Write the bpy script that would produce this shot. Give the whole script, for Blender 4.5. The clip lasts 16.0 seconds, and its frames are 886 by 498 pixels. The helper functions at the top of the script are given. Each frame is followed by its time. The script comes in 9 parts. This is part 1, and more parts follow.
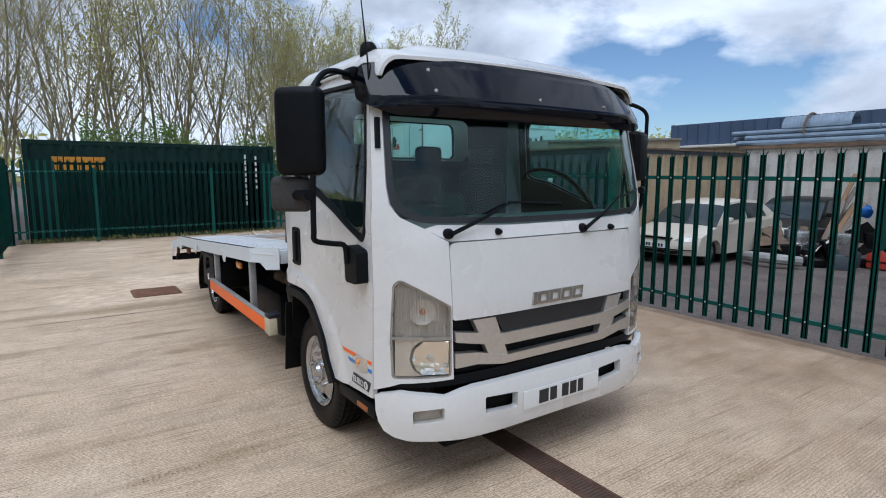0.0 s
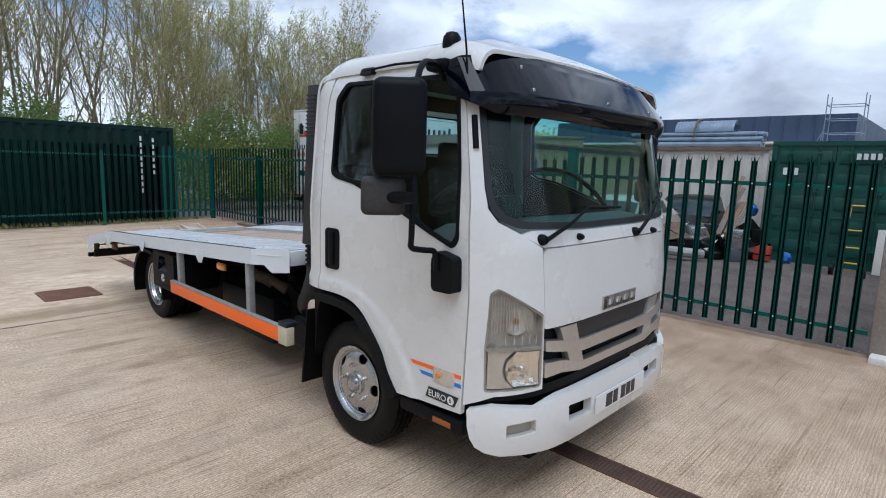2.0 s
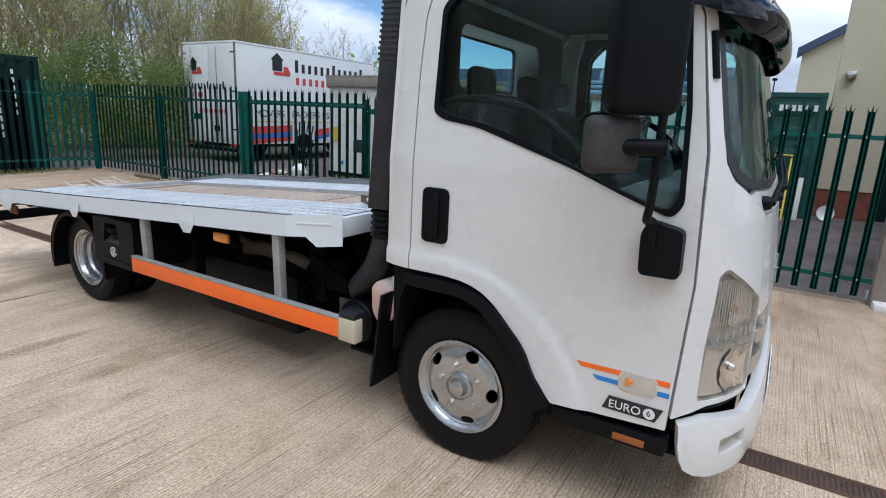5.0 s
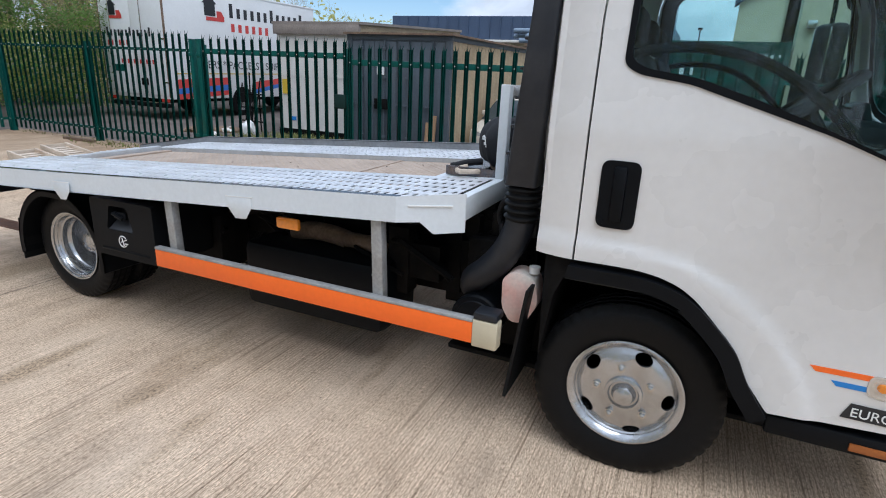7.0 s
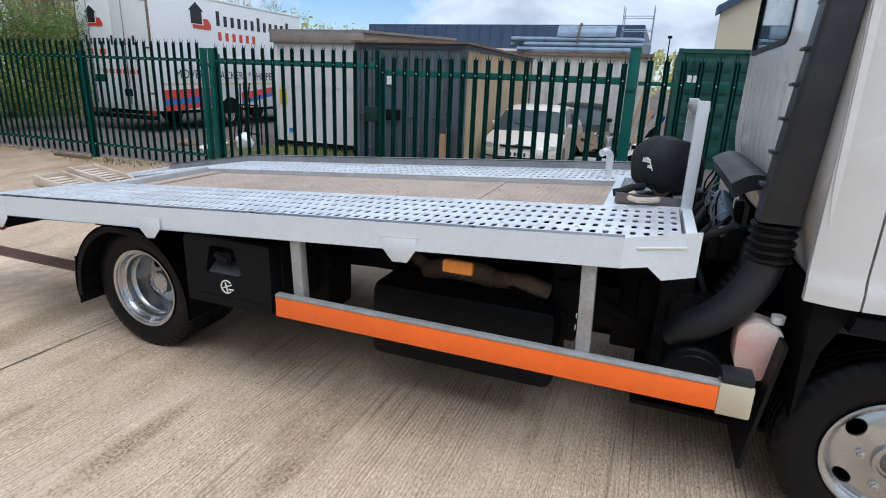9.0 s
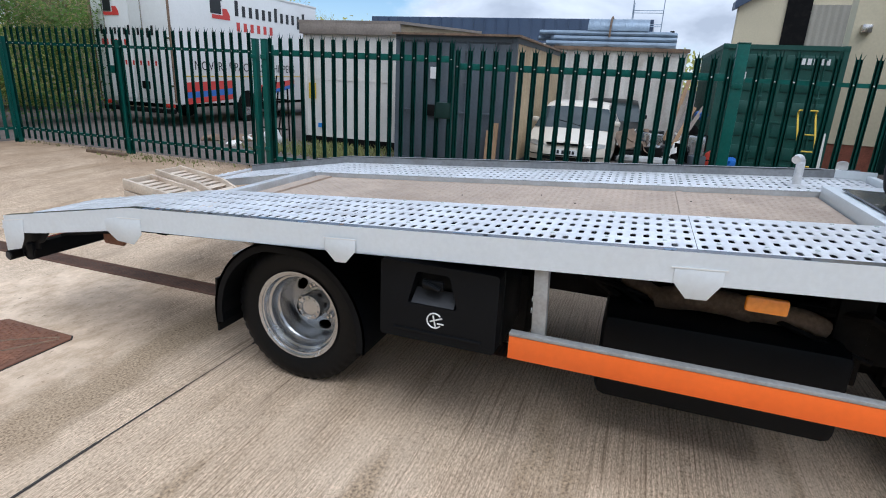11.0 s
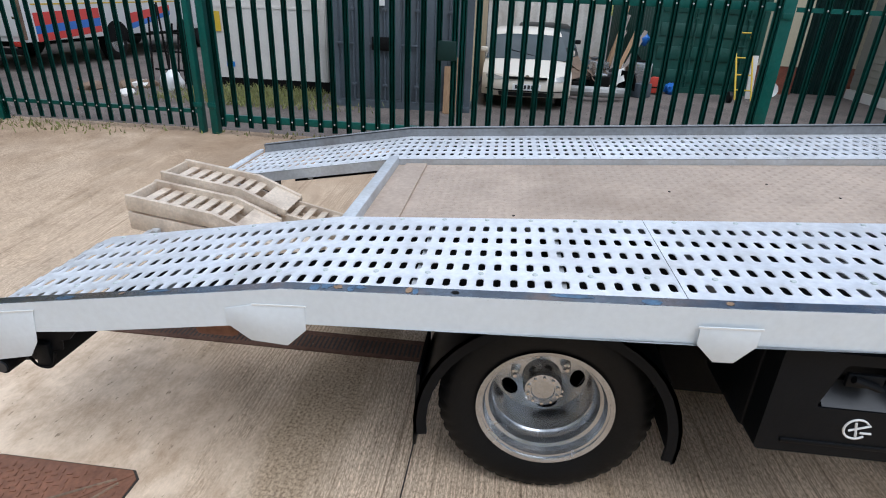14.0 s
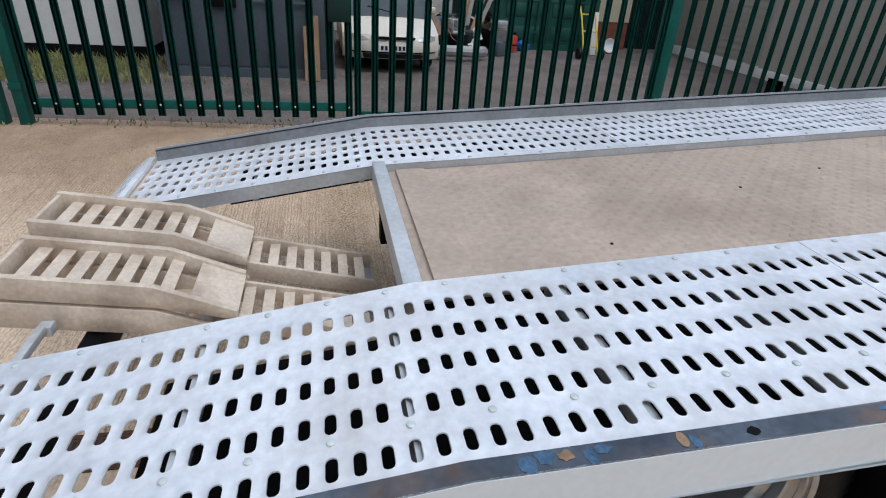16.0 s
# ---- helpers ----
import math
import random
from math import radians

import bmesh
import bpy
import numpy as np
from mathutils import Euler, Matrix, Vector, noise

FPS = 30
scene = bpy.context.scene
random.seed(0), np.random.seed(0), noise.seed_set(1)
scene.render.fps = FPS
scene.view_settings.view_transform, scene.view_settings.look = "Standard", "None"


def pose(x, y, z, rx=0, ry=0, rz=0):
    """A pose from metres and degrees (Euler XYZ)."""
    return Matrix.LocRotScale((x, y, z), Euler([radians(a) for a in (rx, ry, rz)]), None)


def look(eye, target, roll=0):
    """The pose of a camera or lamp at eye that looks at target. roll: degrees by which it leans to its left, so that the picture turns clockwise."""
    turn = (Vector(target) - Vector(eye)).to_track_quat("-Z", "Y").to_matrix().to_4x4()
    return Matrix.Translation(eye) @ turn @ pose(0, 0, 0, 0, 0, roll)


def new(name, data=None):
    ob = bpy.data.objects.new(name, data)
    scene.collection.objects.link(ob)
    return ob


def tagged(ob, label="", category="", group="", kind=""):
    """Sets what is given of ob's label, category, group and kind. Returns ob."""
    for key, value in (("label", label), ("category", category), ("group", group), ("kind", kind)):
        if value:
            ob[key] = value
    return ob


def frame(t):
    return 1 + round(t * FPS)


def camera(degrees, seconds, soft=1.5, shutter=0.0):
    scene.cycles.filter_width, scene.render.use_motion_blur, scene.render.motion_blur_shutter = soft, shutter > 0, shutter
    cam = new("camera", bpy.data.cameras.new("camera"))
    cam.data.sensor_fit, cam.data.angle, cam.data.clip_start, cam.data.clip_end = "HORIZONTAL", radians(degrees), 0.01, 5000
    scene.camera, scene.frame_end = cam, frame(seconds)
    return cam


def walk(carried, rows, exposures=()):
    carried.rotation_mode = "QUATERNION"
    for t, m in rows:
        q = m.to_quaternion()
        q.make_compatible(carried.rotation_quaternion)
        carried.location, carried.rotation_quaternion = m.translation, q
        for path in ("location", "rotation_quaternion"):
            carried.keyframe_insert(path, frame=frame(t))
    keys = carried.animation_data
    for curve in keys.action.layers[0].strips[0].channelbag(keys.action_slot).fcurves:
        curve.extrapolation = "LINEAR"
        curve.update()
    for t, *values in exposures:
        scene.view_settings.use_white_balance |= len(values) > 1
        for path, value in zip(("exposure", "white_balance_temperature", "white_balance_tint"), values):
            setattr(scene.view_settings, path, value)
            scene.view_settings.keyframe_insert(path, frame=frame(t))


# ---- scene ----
cam = camera(77.62, 16.0, soft=1.05)
ROWS = [
    (0.0, 0.0903, -0.2102, 1.7514, 82.376, -0.078, -34.312),
    (0.5, -0.1225, -0.0111, 1.7591, 80.76, 0.16, -38.119),
    (1.0, -0.3532, 0.1583, 1.7738, 79.518, 0.24, -42.583),
    (1.5, -0.508, 0.3924, 1.792, 80.259, -0.69, -44.812),
    (2.0, -0.6245, 0.6199, 1.7981, 81.483, -1.785, -46.248),
    (2.5, -0.7482, 0.8581, 1.8135, 81.884, -2.174, -47.614),
    (3.0, -0.7797, 1.0768, 1.8, 81.956, -2.412, -49.819),
    (5.5, -0.7578, 2.4041, 1.6872, 73.461, -3.312, -59.991),
    (6.0, -0.7495, 2.6809, 1.6685, 70.655, -4.196, -61.844),
    (6.5, -0.7953, 2.9752, 1.6985, 71.399, -3.609, -64.586),
    (7.0, -0.7686, 3.2627, 1.6858, 72.115, -2.441, -65.571),
    (7.5, -0.7291, 3.5545, 1.693, 72.293, -1.816, -64.626),
    (8.0, -0.7436, 3.8278, 1.6803, 72.385, -1.73, -64.917),
    (8.5, -0.7845, 4.0757, 1.6884, 72.436, -1.766, -67.479),
    (9.0, -0.7385, 4.3552, 1.6774, 73.0, -2.199, -69.004),
    (9.5, -0.7061, 4.6231, 1.6782, 73.562, -2.711, -68.473),
    (10.0, -0.718, 4.9517, 1.6666, 73.742, -3.027, -68.16),
    (12.5, -0.574, 6.4834, 1.6302, 68.441, -1.75, -75.271),
    (13.0, -0.4079, 6.8345, 1.6714, 66.275, -0.896, -75.938),
    (13.5, -0.2453, 7.1425, 1.7025, 65.558, -1.372, -79.997),
    (14.0, -0.0153, 7.3876, 1.7117, 65.517, -2.058, -83.353),
    (14.5, 0.1866, 7.6635, 1.6742, 63.292, -3.914, -86.546),
    (15.0, 0.3458, 7.9069, 1.6798, 60.461, -4.385, -91.161),
    (15.5, 0.6005, 8.0878, 1.6784, 60.646, -3.905, -94.676),
    (16.0, 0.7724, 8.2097, 1.6561, 62.275, -3.538, -101.283),
]
walk(cam, [(t, pose(x, y, z, rx, ry, rz)) for t, x, y, z, rx, ry, rz in ROWS], exposures=[(0.0, -0.26, 5420, 9), (3.0, -0.21, 5370, 9), (5.5, -0.03, 5420, 9), (10.0, 0.05, 5480, 9), (13.0, 0.05, 5460, 9), (14.5, 0.07, 5560, 9), (16.0, -0.17, 5620, 9)])

# ---- world, sun and exposure ----
SUN_EL, SUN_AZ = 64.0, 230.0
world = bpy.data.worlds.new("world")
scene.world = world
world.use_nodes = True
wn, wl = world.node_tree.nodes, world.node_tree.links
wn.clear()
w_out = wn.new("ShaderNodeOutputWorld")
w_bg = wn.new("ShaderNodeBackground")
w_sky = wn.new("ShaderNodeTexSky")
w_sky.sky_type = "NISHITA"
w_sky.sun_disc = False
w_sky.dust_density, w_sky.ozone_density = 0.3, 2.5
w_sky.sun_elevation = radians(SUN_EL)
w_sky.sun_rotation = radians(SUN_AZ)
w_bg.inputs["Strength"].default_value = 0.115
w_co = wn.new("ShaderNodeTexCoord")
w_map = wn.new("ShaderNodeMapping")
w_map.inputs["Scale"].default_value = (1.0, 1.0, 2.0)
w_map.inputs["Location"].default_value = (0.35, 0.1, 0.0)
w_n1 = wn.new("ShaderNodeTexNoise")
w_n1.inputs["Scale"].default_value = 2.3
w_n1.inputs["Detail"].default_value = 8.0
w_n1.inputs["Roughness"].default_value = 0.55
w_r1 = wn.new("ShaderNodeValToRGB")
w_r1.color_ramp.elements[0].position, w_r1.color_ramp.elements[1].position = 0.37, 0.465
w_n2 = wn.new("ShaderNodeTexNoise")
w_n2.inputs["Scale"].default_value = 2.9
w_n2.inputs["Detail"].default_value = 9.0
w_n2.inputs["Distortion"].default_value = 0.35
w_r2 = wn.new("ShaderNodeValToRGB")
w_r2.color_ramp.elements[0].position, w_r2.color_ramp.elements[1].position = 0.38, 0.60
w_r2.color_ramp.elements[0].color = (4.7, 4.9, 5.3, 1)
w_r2.color_ramp.elements[1].color = (10.6, 10.6, 10.7, 1)
w_mix = wn.new("ShaderNodeMixRGB")
wl.new(w_co.outputs["Generated"], w_map.inputs["Vector"])
wl.new(w_map.outputs["Vector"], w_n1.inputs["Vector"])
wl.new(w_map.outputs["Vector"], w_n2.inputs["Vector"])
# the cover thins out towards the east
w_sep = wn.new("ShaderNodeSeparateXYZ")
w_thin = wn.new("ShaderNodeMath")
w_thin.operation = "MULTIPLY_ADD"
w_thin.inputs[1].default_value = -0.03
wl.new(w_co.outputs["Generated"], w_sep.inputs["Vector"])
wl.new(w_sep.outputs["X"], w_thin.inputs[0])
wl.new(w_n1.outputs["Fac"], w_thin.inputs[2])
wl.new(w_thin.outputs["Value"], w_r1.inputs["Fac"])
wl.new(w_n2.outputs["Fac"], w_r2.inputs["Fac"])
wl.new(w_r1.outputs["Color"], w_mix.inputs["Fac"])
wl.new(w_sky.outputs["Color"], w_mix.inputs["Color1"])
wl.new(w_r2.outputs["Color"], w_mix.inputs["Color2"])
wl.new(w_mix.outputs["Color"], w_bg.inputs["Color"])
wl.new(w_bg.outputs["Background"], w_out.inputs["Surface"])

sun_data = bpy.data.lights.new("sun", "SUN")
sun_data.energy, sun_data.angle, sun_data.color = 2.0, radians(40), (1.0, 0.95, 0.89)
sun = new("sun", sun_data)
# the sky's sun stands at compass angle SUN_AZ, turned from +y towards +x
_d = Vector((math.sin(radians(SUN_AZ)) * math.cos(radians(SUN_EL)), math.cos(radians(SUN_AZ)) * math.cos(radians(SUN_EL)), math.sin(radians(SUN_EL))))
sun.matrix_world = look(_d * 30, (0, 0, 0))


# ---- materials ----
def mat(name, color, rough=0.5, metal=0.0, var=0.12, scale=4.0, fine=60.0, bump=0.0, bump_scale=80.0, color2=None, spread=(0.35, 0.65), coat=0.0, stretch=(1, 1, 1), rvar=0.1, dirt=None, dirt_amt=0.5, dirt_scale=1.2, island=0.0, spec=0.5):
    """A surface with two scales of colour variation, roughness variation and fine relief."""
    m = bpy.data.materials.new(name)
    m.use_nodes = True
    n, l = m.node_tree.nodes, m.node_tree.links
    b = n["Principled BSDF"]
    b.inputs["Metallic"].default_value = metal
    b.inputs["Coat Weight"].default_value = coat
    b.inputs["Coat Roughness"].default_value = 0.06
    b.inputs["Specular IOR Level"].default_value = spec
    tc = n.new("ShaderNodeTexCoord")
    mp = n.new("ShaderNodeMapping")
    mp.inputs["Scale"].default_value = stretch
    l.new(tc.outputs["Object"], mp.inputs["Vector"])
    big = n.new("ShaderNodeTexNoise")
    big.inputs["Scale"].default_value, big.inputs["Detail"].default_value = scale, 5.0
    small = n.new("ShaderNodeTexNoise")
    small.inputs["Scale"].default_value, small.inputs["Detail"].default_value = fine, 4.0
    for t in (big, small):
        l.new(mp.outputs["Vector"], t.inputs["Vector"])
    ramp = n.new("ShaderNodeValToRGB")
    ramp.color_ramp.elements[0].position, ramp.color_ramp.elements[1].position = spread
    c2 = color2 or tuple(c * (1 - var) for c in color)
    ramp.color_ramp.elements[0].color = (*c2, 1)
    ramp.color_ramp.elements[1].color = (*color, 1)
    l.new(big.outputs["Fac"], ramp.inputs["Fac"])
    mul = n.new("ShaderNodeMixRGB")
    mul.blend_type = "MULTIPLY"
    mul.inputs["Fac"].default_value = min(1.0, var * 2.5)
    grain = n.new("ShaderNodeValToRGB")
    grain.color_ramp.elements[0].position, grain.color_ramp.elements[1].position = 0.3, 0.7
    grain.color_ramp.elements[0].color = (0.55, 0.55, 0.55, 1)
    l.new(small.outputs["Fac"], grain.inputs["Fac"])
    l.new(ramp.outputs["Color"], mul.inputs["Color1"])
    l.new(grain.outputs["Color"], mul.inputs["Color2"])
    col = mul.outputs["Color"]
    if dirt:
        dn = n.new("ShaderNodeTexNoise")
        dn.inputs["Scale"].default_value, dn.inputs["Detail"].default_value, dn.inputs["Roughness"].default_value = dirt_scale, 9.0, 0.65
        l.new(tc.outputs["Object"], dn.inputs["Vector"])
        dr = n.new("ShaderNodeValToRGB")
        dr.color_ramp.elements[0].position, dr.color_ramp.elements[1].position = 0.48, 0.72
        dr.color_ramp.elements[1].color = (dirt_amt, dirt_amt, dirt_amt, 1)
        l.new(dn.outputs["Fac"], dr.inputs["Fac"])
        dm = n.new("ShaderNodeMixRGB")
        l.new(dr.outputs["Color"], dm.inputs["Fac"])
        l.new(col, dm.inputs["Color1"])
        dm.inputs["Color2"].default_value = (*dirt, 1)
        col = dm.outputs["Color"]
    if island:
        oi = n.new("ShaderNodeObjectInfo")
        hv = n.new("ShaderNodeHueSaturation")
        mr = n.new("ShaderNodeMapRange")
        mr.inputs["To Min"].default_value, mr.inputs["To Max"].default_value = 1 - island, 1 + island
        l.new(oi.outputs["Random"], mr.inputs["Value"])
        l.new(mr.outputs["Result"], hv.inputs["Value"])
        l.new(col, hv.inputs["Color"])
        col = hv.outputs["Color"]
    l.new(col, b.inputs["Base Color"])
    rr = n.new("ShaderNodeMapRange")
    rr.inputs["To Min"].default_value, rr.inputs["To Max"].default_value = max(0.02, rough - rvar), min(1.0, rough + rvar)
    l.new(big.outputs["Fac"], rr.inputs["Value"])
    l.new(rr.outputs["Result"], b.inputs["Roughness"])
    if bump:
        bs = n.new("ShaderNodeTexNoise")
        bs.inputs["Scale"].default_value, bs.inputs["Detail"].default_value = bump_scale, 5.0
        l.new(mp.outputs["Vector"], bs.inputs["Vector"])
        bp = n.new("ShaderNodeBump")
        bp.inputs["Strength"].default_value, bp.inputs["Distance"].default_value = bump, 0.01
        l.new(bs.outputs["Fac"], bp.inputs["Height"])
        l.new(bp.outputs["Normal"], b.inputs["Normal"])
    return m


def glass(name, tint, gloss_rough=0.02, ior=1.5):
    """A thin pane: tinted clear with a Fresnel gloss."""
    m = bpy.data.materials.new(name)
    m.use_nodes = True
    n, l = m.node_tree.nodes, m.node_tree.links
    n.remove(n["Principled BSDF"])
    tr = n.new("ShaderNodeBsdfTransparent")
    tr.inputs["Color"].default_value = (*tint, 1)
    gl = n.new("ShaderNodeBsdfGlossy")
    gl.inputs["Roughness"].default_value = gloss_rough
    lw = n.new("ShaderNodeLayerWeight")
    lw.inputs["Blend"].default_value = 0.5
    pw = n.new("ShaderNodeMath")
    pw.operation = "POWER"
    pw.inputs[1].default_value = 4.5
    fr = n.new("ShaderNodeMath")
    fr.operation = "MULTIPLY_ADD"
    f0 = ((ior - 1) / (ior + 1)) ** 2
    fr.inputs[1].default_value, fr.inputs[2].default_value = 0.9 * (1 - f0), f0
    l.new(lw.outputs["Facing"], pw.inputs[0])
    l.new(pw.outputs["Value"], fr.inputs[0])
    mx = n.new("ShaderNodeMixShader")
    l.new(fr.outputs["Value"], mx.inputs["Fac"])
    l.new(tr.outputs["BSDF"], mx.inputs[1])
    l.new(gl.outputs["BSDF"], mx.inputs[2])
    l.new(mx.outputs["Shader"], n["Material Output"].inputs["Surface"])
    return m


def concrete_material():
    """Brushed yard concrete: fine broom lines along x, blotches, dark stains."""
    m = bpy.data.materials.new("brushed_concrete")
    m.use_nodes = True
    n, l = m.node_tree.nodes, m.node_tree.links
    b = n["Principled BSDF"]
    b.inputs["Specular IOR Level"].default_value = 0.3
    tc = n.new("ShaderNodeTexCoord")

    def noise_tex(scale, detail, stretch=(1, 1, 1), rough=0.55):
        mp = n.new("ShaderNodeMapping")
        mp.inputs["Scale"].default_value = stretch
        l.new(tc.outputs["Object"], mp.inputs["Vector"])
        t = n.new("ShaderNodeTexNoise")
        t.inputs["Scale"].default_value, t.inputs["Detail"].default_value, t.inputs["Roughness"].default_value = scale, detail, rough
        l.new(mp.outputs["Vector"], t.inputs["Vector"])
        return t.outputs["Fac"]

    def ramp(fac, a, ca, z, cz):
        r = n.new("ShaderNodeValToRGB")
        r.color_ramp.elements[0].position, r.color_ramp.elements[1].position = a, z
        r.color_ramp.elements[0].color, r.color_ramp.elements[1].color = (*ca, 1), (*cz, 1)
        l.new(fac, r.inputs["Fac"])
        return r.outputs["Color"]

    def mixed(kind, fac, c1, c2):
        x = n.new("ShaderNodeMixRGB")
        x.blend_type = kind
        if isinstance(fac, float):
            x.inputs["Fac"].default_value = fac
        else:
            l.new(fac, x.inputs["Fac"])
        l.new(c1, x.inputs["Color1"])
        if isinstance(c2, tuple):
            x.inputs["Color2"].default_value = (*c2, 1)
        else:
            l.new(c2, x.inputs["Color2"])
        return x.outputs["Color"]

    base = ramp(noise_tex(0.55, 6.0), 0.32, CONC_A, 0.68, CONC_B)
    broom_f = noise_tex(30.0, 5.0, (0.09, 4.6, 1.0), 0.7)
    broom = ramp(broom_f, 0.36, (0.52, 0.49, 0.46), 0.58, (1.12, 1.12, 1.12))
    c = mixed("MULTIPLY", 0.5, base, broom)
    groove = ramp(noise_tex(9.0, 2.0, (0.10, 6.0, 1.0), 0.5), 0.31, (0.42, 0.38, 0.34), 0.39, (1.0, 1.0, 1.0))
    c = mixed("MULTIPLY", 0.65, c, groove)
    wide = ramp(noise_tex(9.0, 4.0, (0.05, 3.0, 1.0), 0.6), 0.36, (0.80, 0.78, 0.76), 0.62, (1.04, 1.04, 1.04))
    c = mixed("MULTIPLY", 0.15, c, wide)
    blotch = ramp(noise_tex(4.5, 8.0, (1, 1, 1), 0.7), 0.34, (0.74, 0.71, 0.68), 0.64, (1.08, 1.08, 1.08))
    c = mixed("MULTIPLY", 0.5, c, blotch)
    # pitted ridges left by the broom, with thin drawn lines between them
    fleck = ramp(noise_tex(95.0, 4.0, (0.45, 1.7, 1.0), 0.7), 0.36, (0.46, 0.41, 0.36), 0.60, (1.24, 1.24, 1.22))
    c = mixed("MULTIPLY", 0.8, c, fleck)
    wave = n.new("ShaderNodeTexWave")
    wave.bands_direction = "Y"
    wave.inputs["Scale"].default_value, wave.inputs["Distortion"].default_value = 15.0, 3.6
    wave.inputs["Detail"].default_value, wave.inputs["Detail Scale"].default_value = 3.0, 0.35
    l.new(tc.outputs["Object"], wave.inputs["Vector"])
    lines = ramp(wave.outputs["Fac"], 0.10, (0.45, 0.40, 0.36), 0.34, (1.0, 1.0, 1.0))
    lined = ramp(noise_tex(1.7, 5.0, (0.6, 1.0, 1.0), 0.6), 0.38, (0.15, 0.15, 0.15), 0.62, (0.55, 0.55, 0.55))
    c = mixed("MIX", lined, c, mixed("MULTIPLY", 1.0, c, lines))
    worn = ramp(noise_tex(0.8, 7.0, (0.5, 1.5, 1.0), 0.62), 0.52, (0, 0, 0), 0.64, (0.5, 0.5, 0.5))
    c = mixed("MIX", worn, c, mixed("MULTIPLY", 0.6, base, blotch))
    crumb = ramp(noise_tex(1.1, 6.0, (0.45, 2.2, 1.0), 0.6), 0.56, (0, 0, 0), 0.66, (0.75, 0.75, 0.75))
    grit = ramp(noise_tex(60.0, 3.0), 0.36, (0.16, 0.14, 0.115), 0.60, (0.72, 0.66, 0.56))
    c = mixed("MIX", crumb, c, mixed("MULTIPLY", 1.0, base, grit))
    speck = ramp(noise_tex(70.0, 3.0), 0.32, (0.35, 0.32, 0.28), 0.46, (1, 1, 1))
    c = mixed("MULTIPLY", 0.6, c, speck)
    stain = ramp(noise_tex(0.9, 9.0, (1.0, 1.6, 1.0), 0.68), 0.51, (0, 0, 0), 0.74, (0.45, 0.45, 0.45))
    c = mixed("MIX", stain, c, (0.20, 0.155, 0.115))
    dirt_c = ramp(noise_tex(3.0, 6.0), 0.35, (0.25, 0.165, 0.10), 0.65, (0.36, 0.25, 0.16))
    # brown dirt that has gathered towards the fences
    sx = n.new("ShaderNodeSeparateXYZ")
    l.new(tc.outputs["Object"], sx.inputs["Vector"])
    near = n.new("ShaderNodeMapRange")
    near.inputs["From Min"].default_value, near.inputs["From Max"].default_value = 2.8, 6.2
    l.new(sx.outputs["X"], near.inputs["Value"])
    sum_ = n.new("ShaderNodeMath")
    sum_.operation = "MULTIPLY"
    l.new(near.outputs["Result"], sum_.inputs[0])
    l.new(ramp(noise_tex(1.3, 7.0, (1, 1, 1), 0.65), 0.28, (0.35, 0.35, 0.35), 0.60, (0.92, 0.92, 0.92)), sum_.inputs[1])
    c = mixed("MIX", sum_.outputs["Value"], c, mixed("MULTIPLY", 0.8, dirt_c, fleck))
    spots = ramp(noise_tex(5.5, 7.0, (1, 1, 1), 0.7), 0.66, (0, 0, 0), 0.74, (0.5, 0.5, 0.5))
    c = mixed("MIX", spots, c, (0.13, 0.11, 0.09))
    # old oil and mud stains on the slab by the truck's tail
    rel = n.new("ShaderNodeMapping")
    rel.inputs["Location"].default_value = (-0.45, -4.65, 0)
    rel.inputs["Scale"].default_value = (0.42, 0.50, 0)
    l.new(tc.outputs["Object"], rel.inputs["Vector"])
    away = n.new("ShaderNodeVectorMath")
    away.operation = "LENGTH"
    l.new(rel.outputs["Vector"], away.inputs[0])
    wob = n.new("ShaderNodeMath")
    wob.operation = "MULTIPLY_ADD"
    wob.inputs[1].default_value = 0.75
    l.new(noise_tex(2.6, 7.0, (0.7, 1.4, 1.0), 0.68), wob.inputs[0])
    l.new(away.outputs["Value"], wob.inputs[2])
    pit = ramp(noise_tex(26.0, 3.0, (0.6, 1.3, 1.0), 0.6), 0.30, (0.30, 0.26, 0.22), 0.35, (1, 1, 1))
    mottle = ramp(noise_tex(7.0, 9.0, (0.8, 1.2, 1.0), 0.72), 0.36, (0.66, 0.59, 0.52), 0.58, (1.06, 1.07, 1.08))
    smooth_c = mixed("MULTIPLY", 0.8, mixed("MULTIPLY", 0.8, mixed("MULTIPLY", 0.6, base, blotch), mottle), pit)
    c = mixed("MIX", ramp(wob.outputs["Value"], 0.86, (0.86, 0.86, 0.86), 1.06, (0, 0, 0)), c, smooth_c)
    # a band of worn, gritty surface across the slab, with brown dirt about it
    ysh = n.new("ShaderNodeMath")
    ysh.operation = "MULTIPLY_ADD"
    ysh.inputs[1].default_value = 0.9
    l.new(noise_tex(1.9, 6.0, (0.5, 1.2, 1.0), 0.62), ysh.inputs[0])
    l.new(sx.outputs["Y"], ysh.inputs[2])
    spread = n.new("ShaderNodeMapRange")
    spread.inputs["From Min"].default_value, spread.inputs["From Max"].default_value = 8.17, 8.97
    l.new(ysh.outputs["Value"], spread.inputs["Value"])
    strip = n.new("ShaderNodeValToRGB")
    strip.color_ramp.elements[0].color = strip.color_ramp.elements[1].color = (0, 0, 0, 1)
    for pos, v in ((0.16, 0.0), (0.36, 0.75), (0.50, 0.75), (0.75, 0.0)):
        e = strip.color_ramp.elements.new(pos)
        e.color = (v, v, v, 1)
    l.new(spread.outputs["Result"], strip.inputs["Fac"])
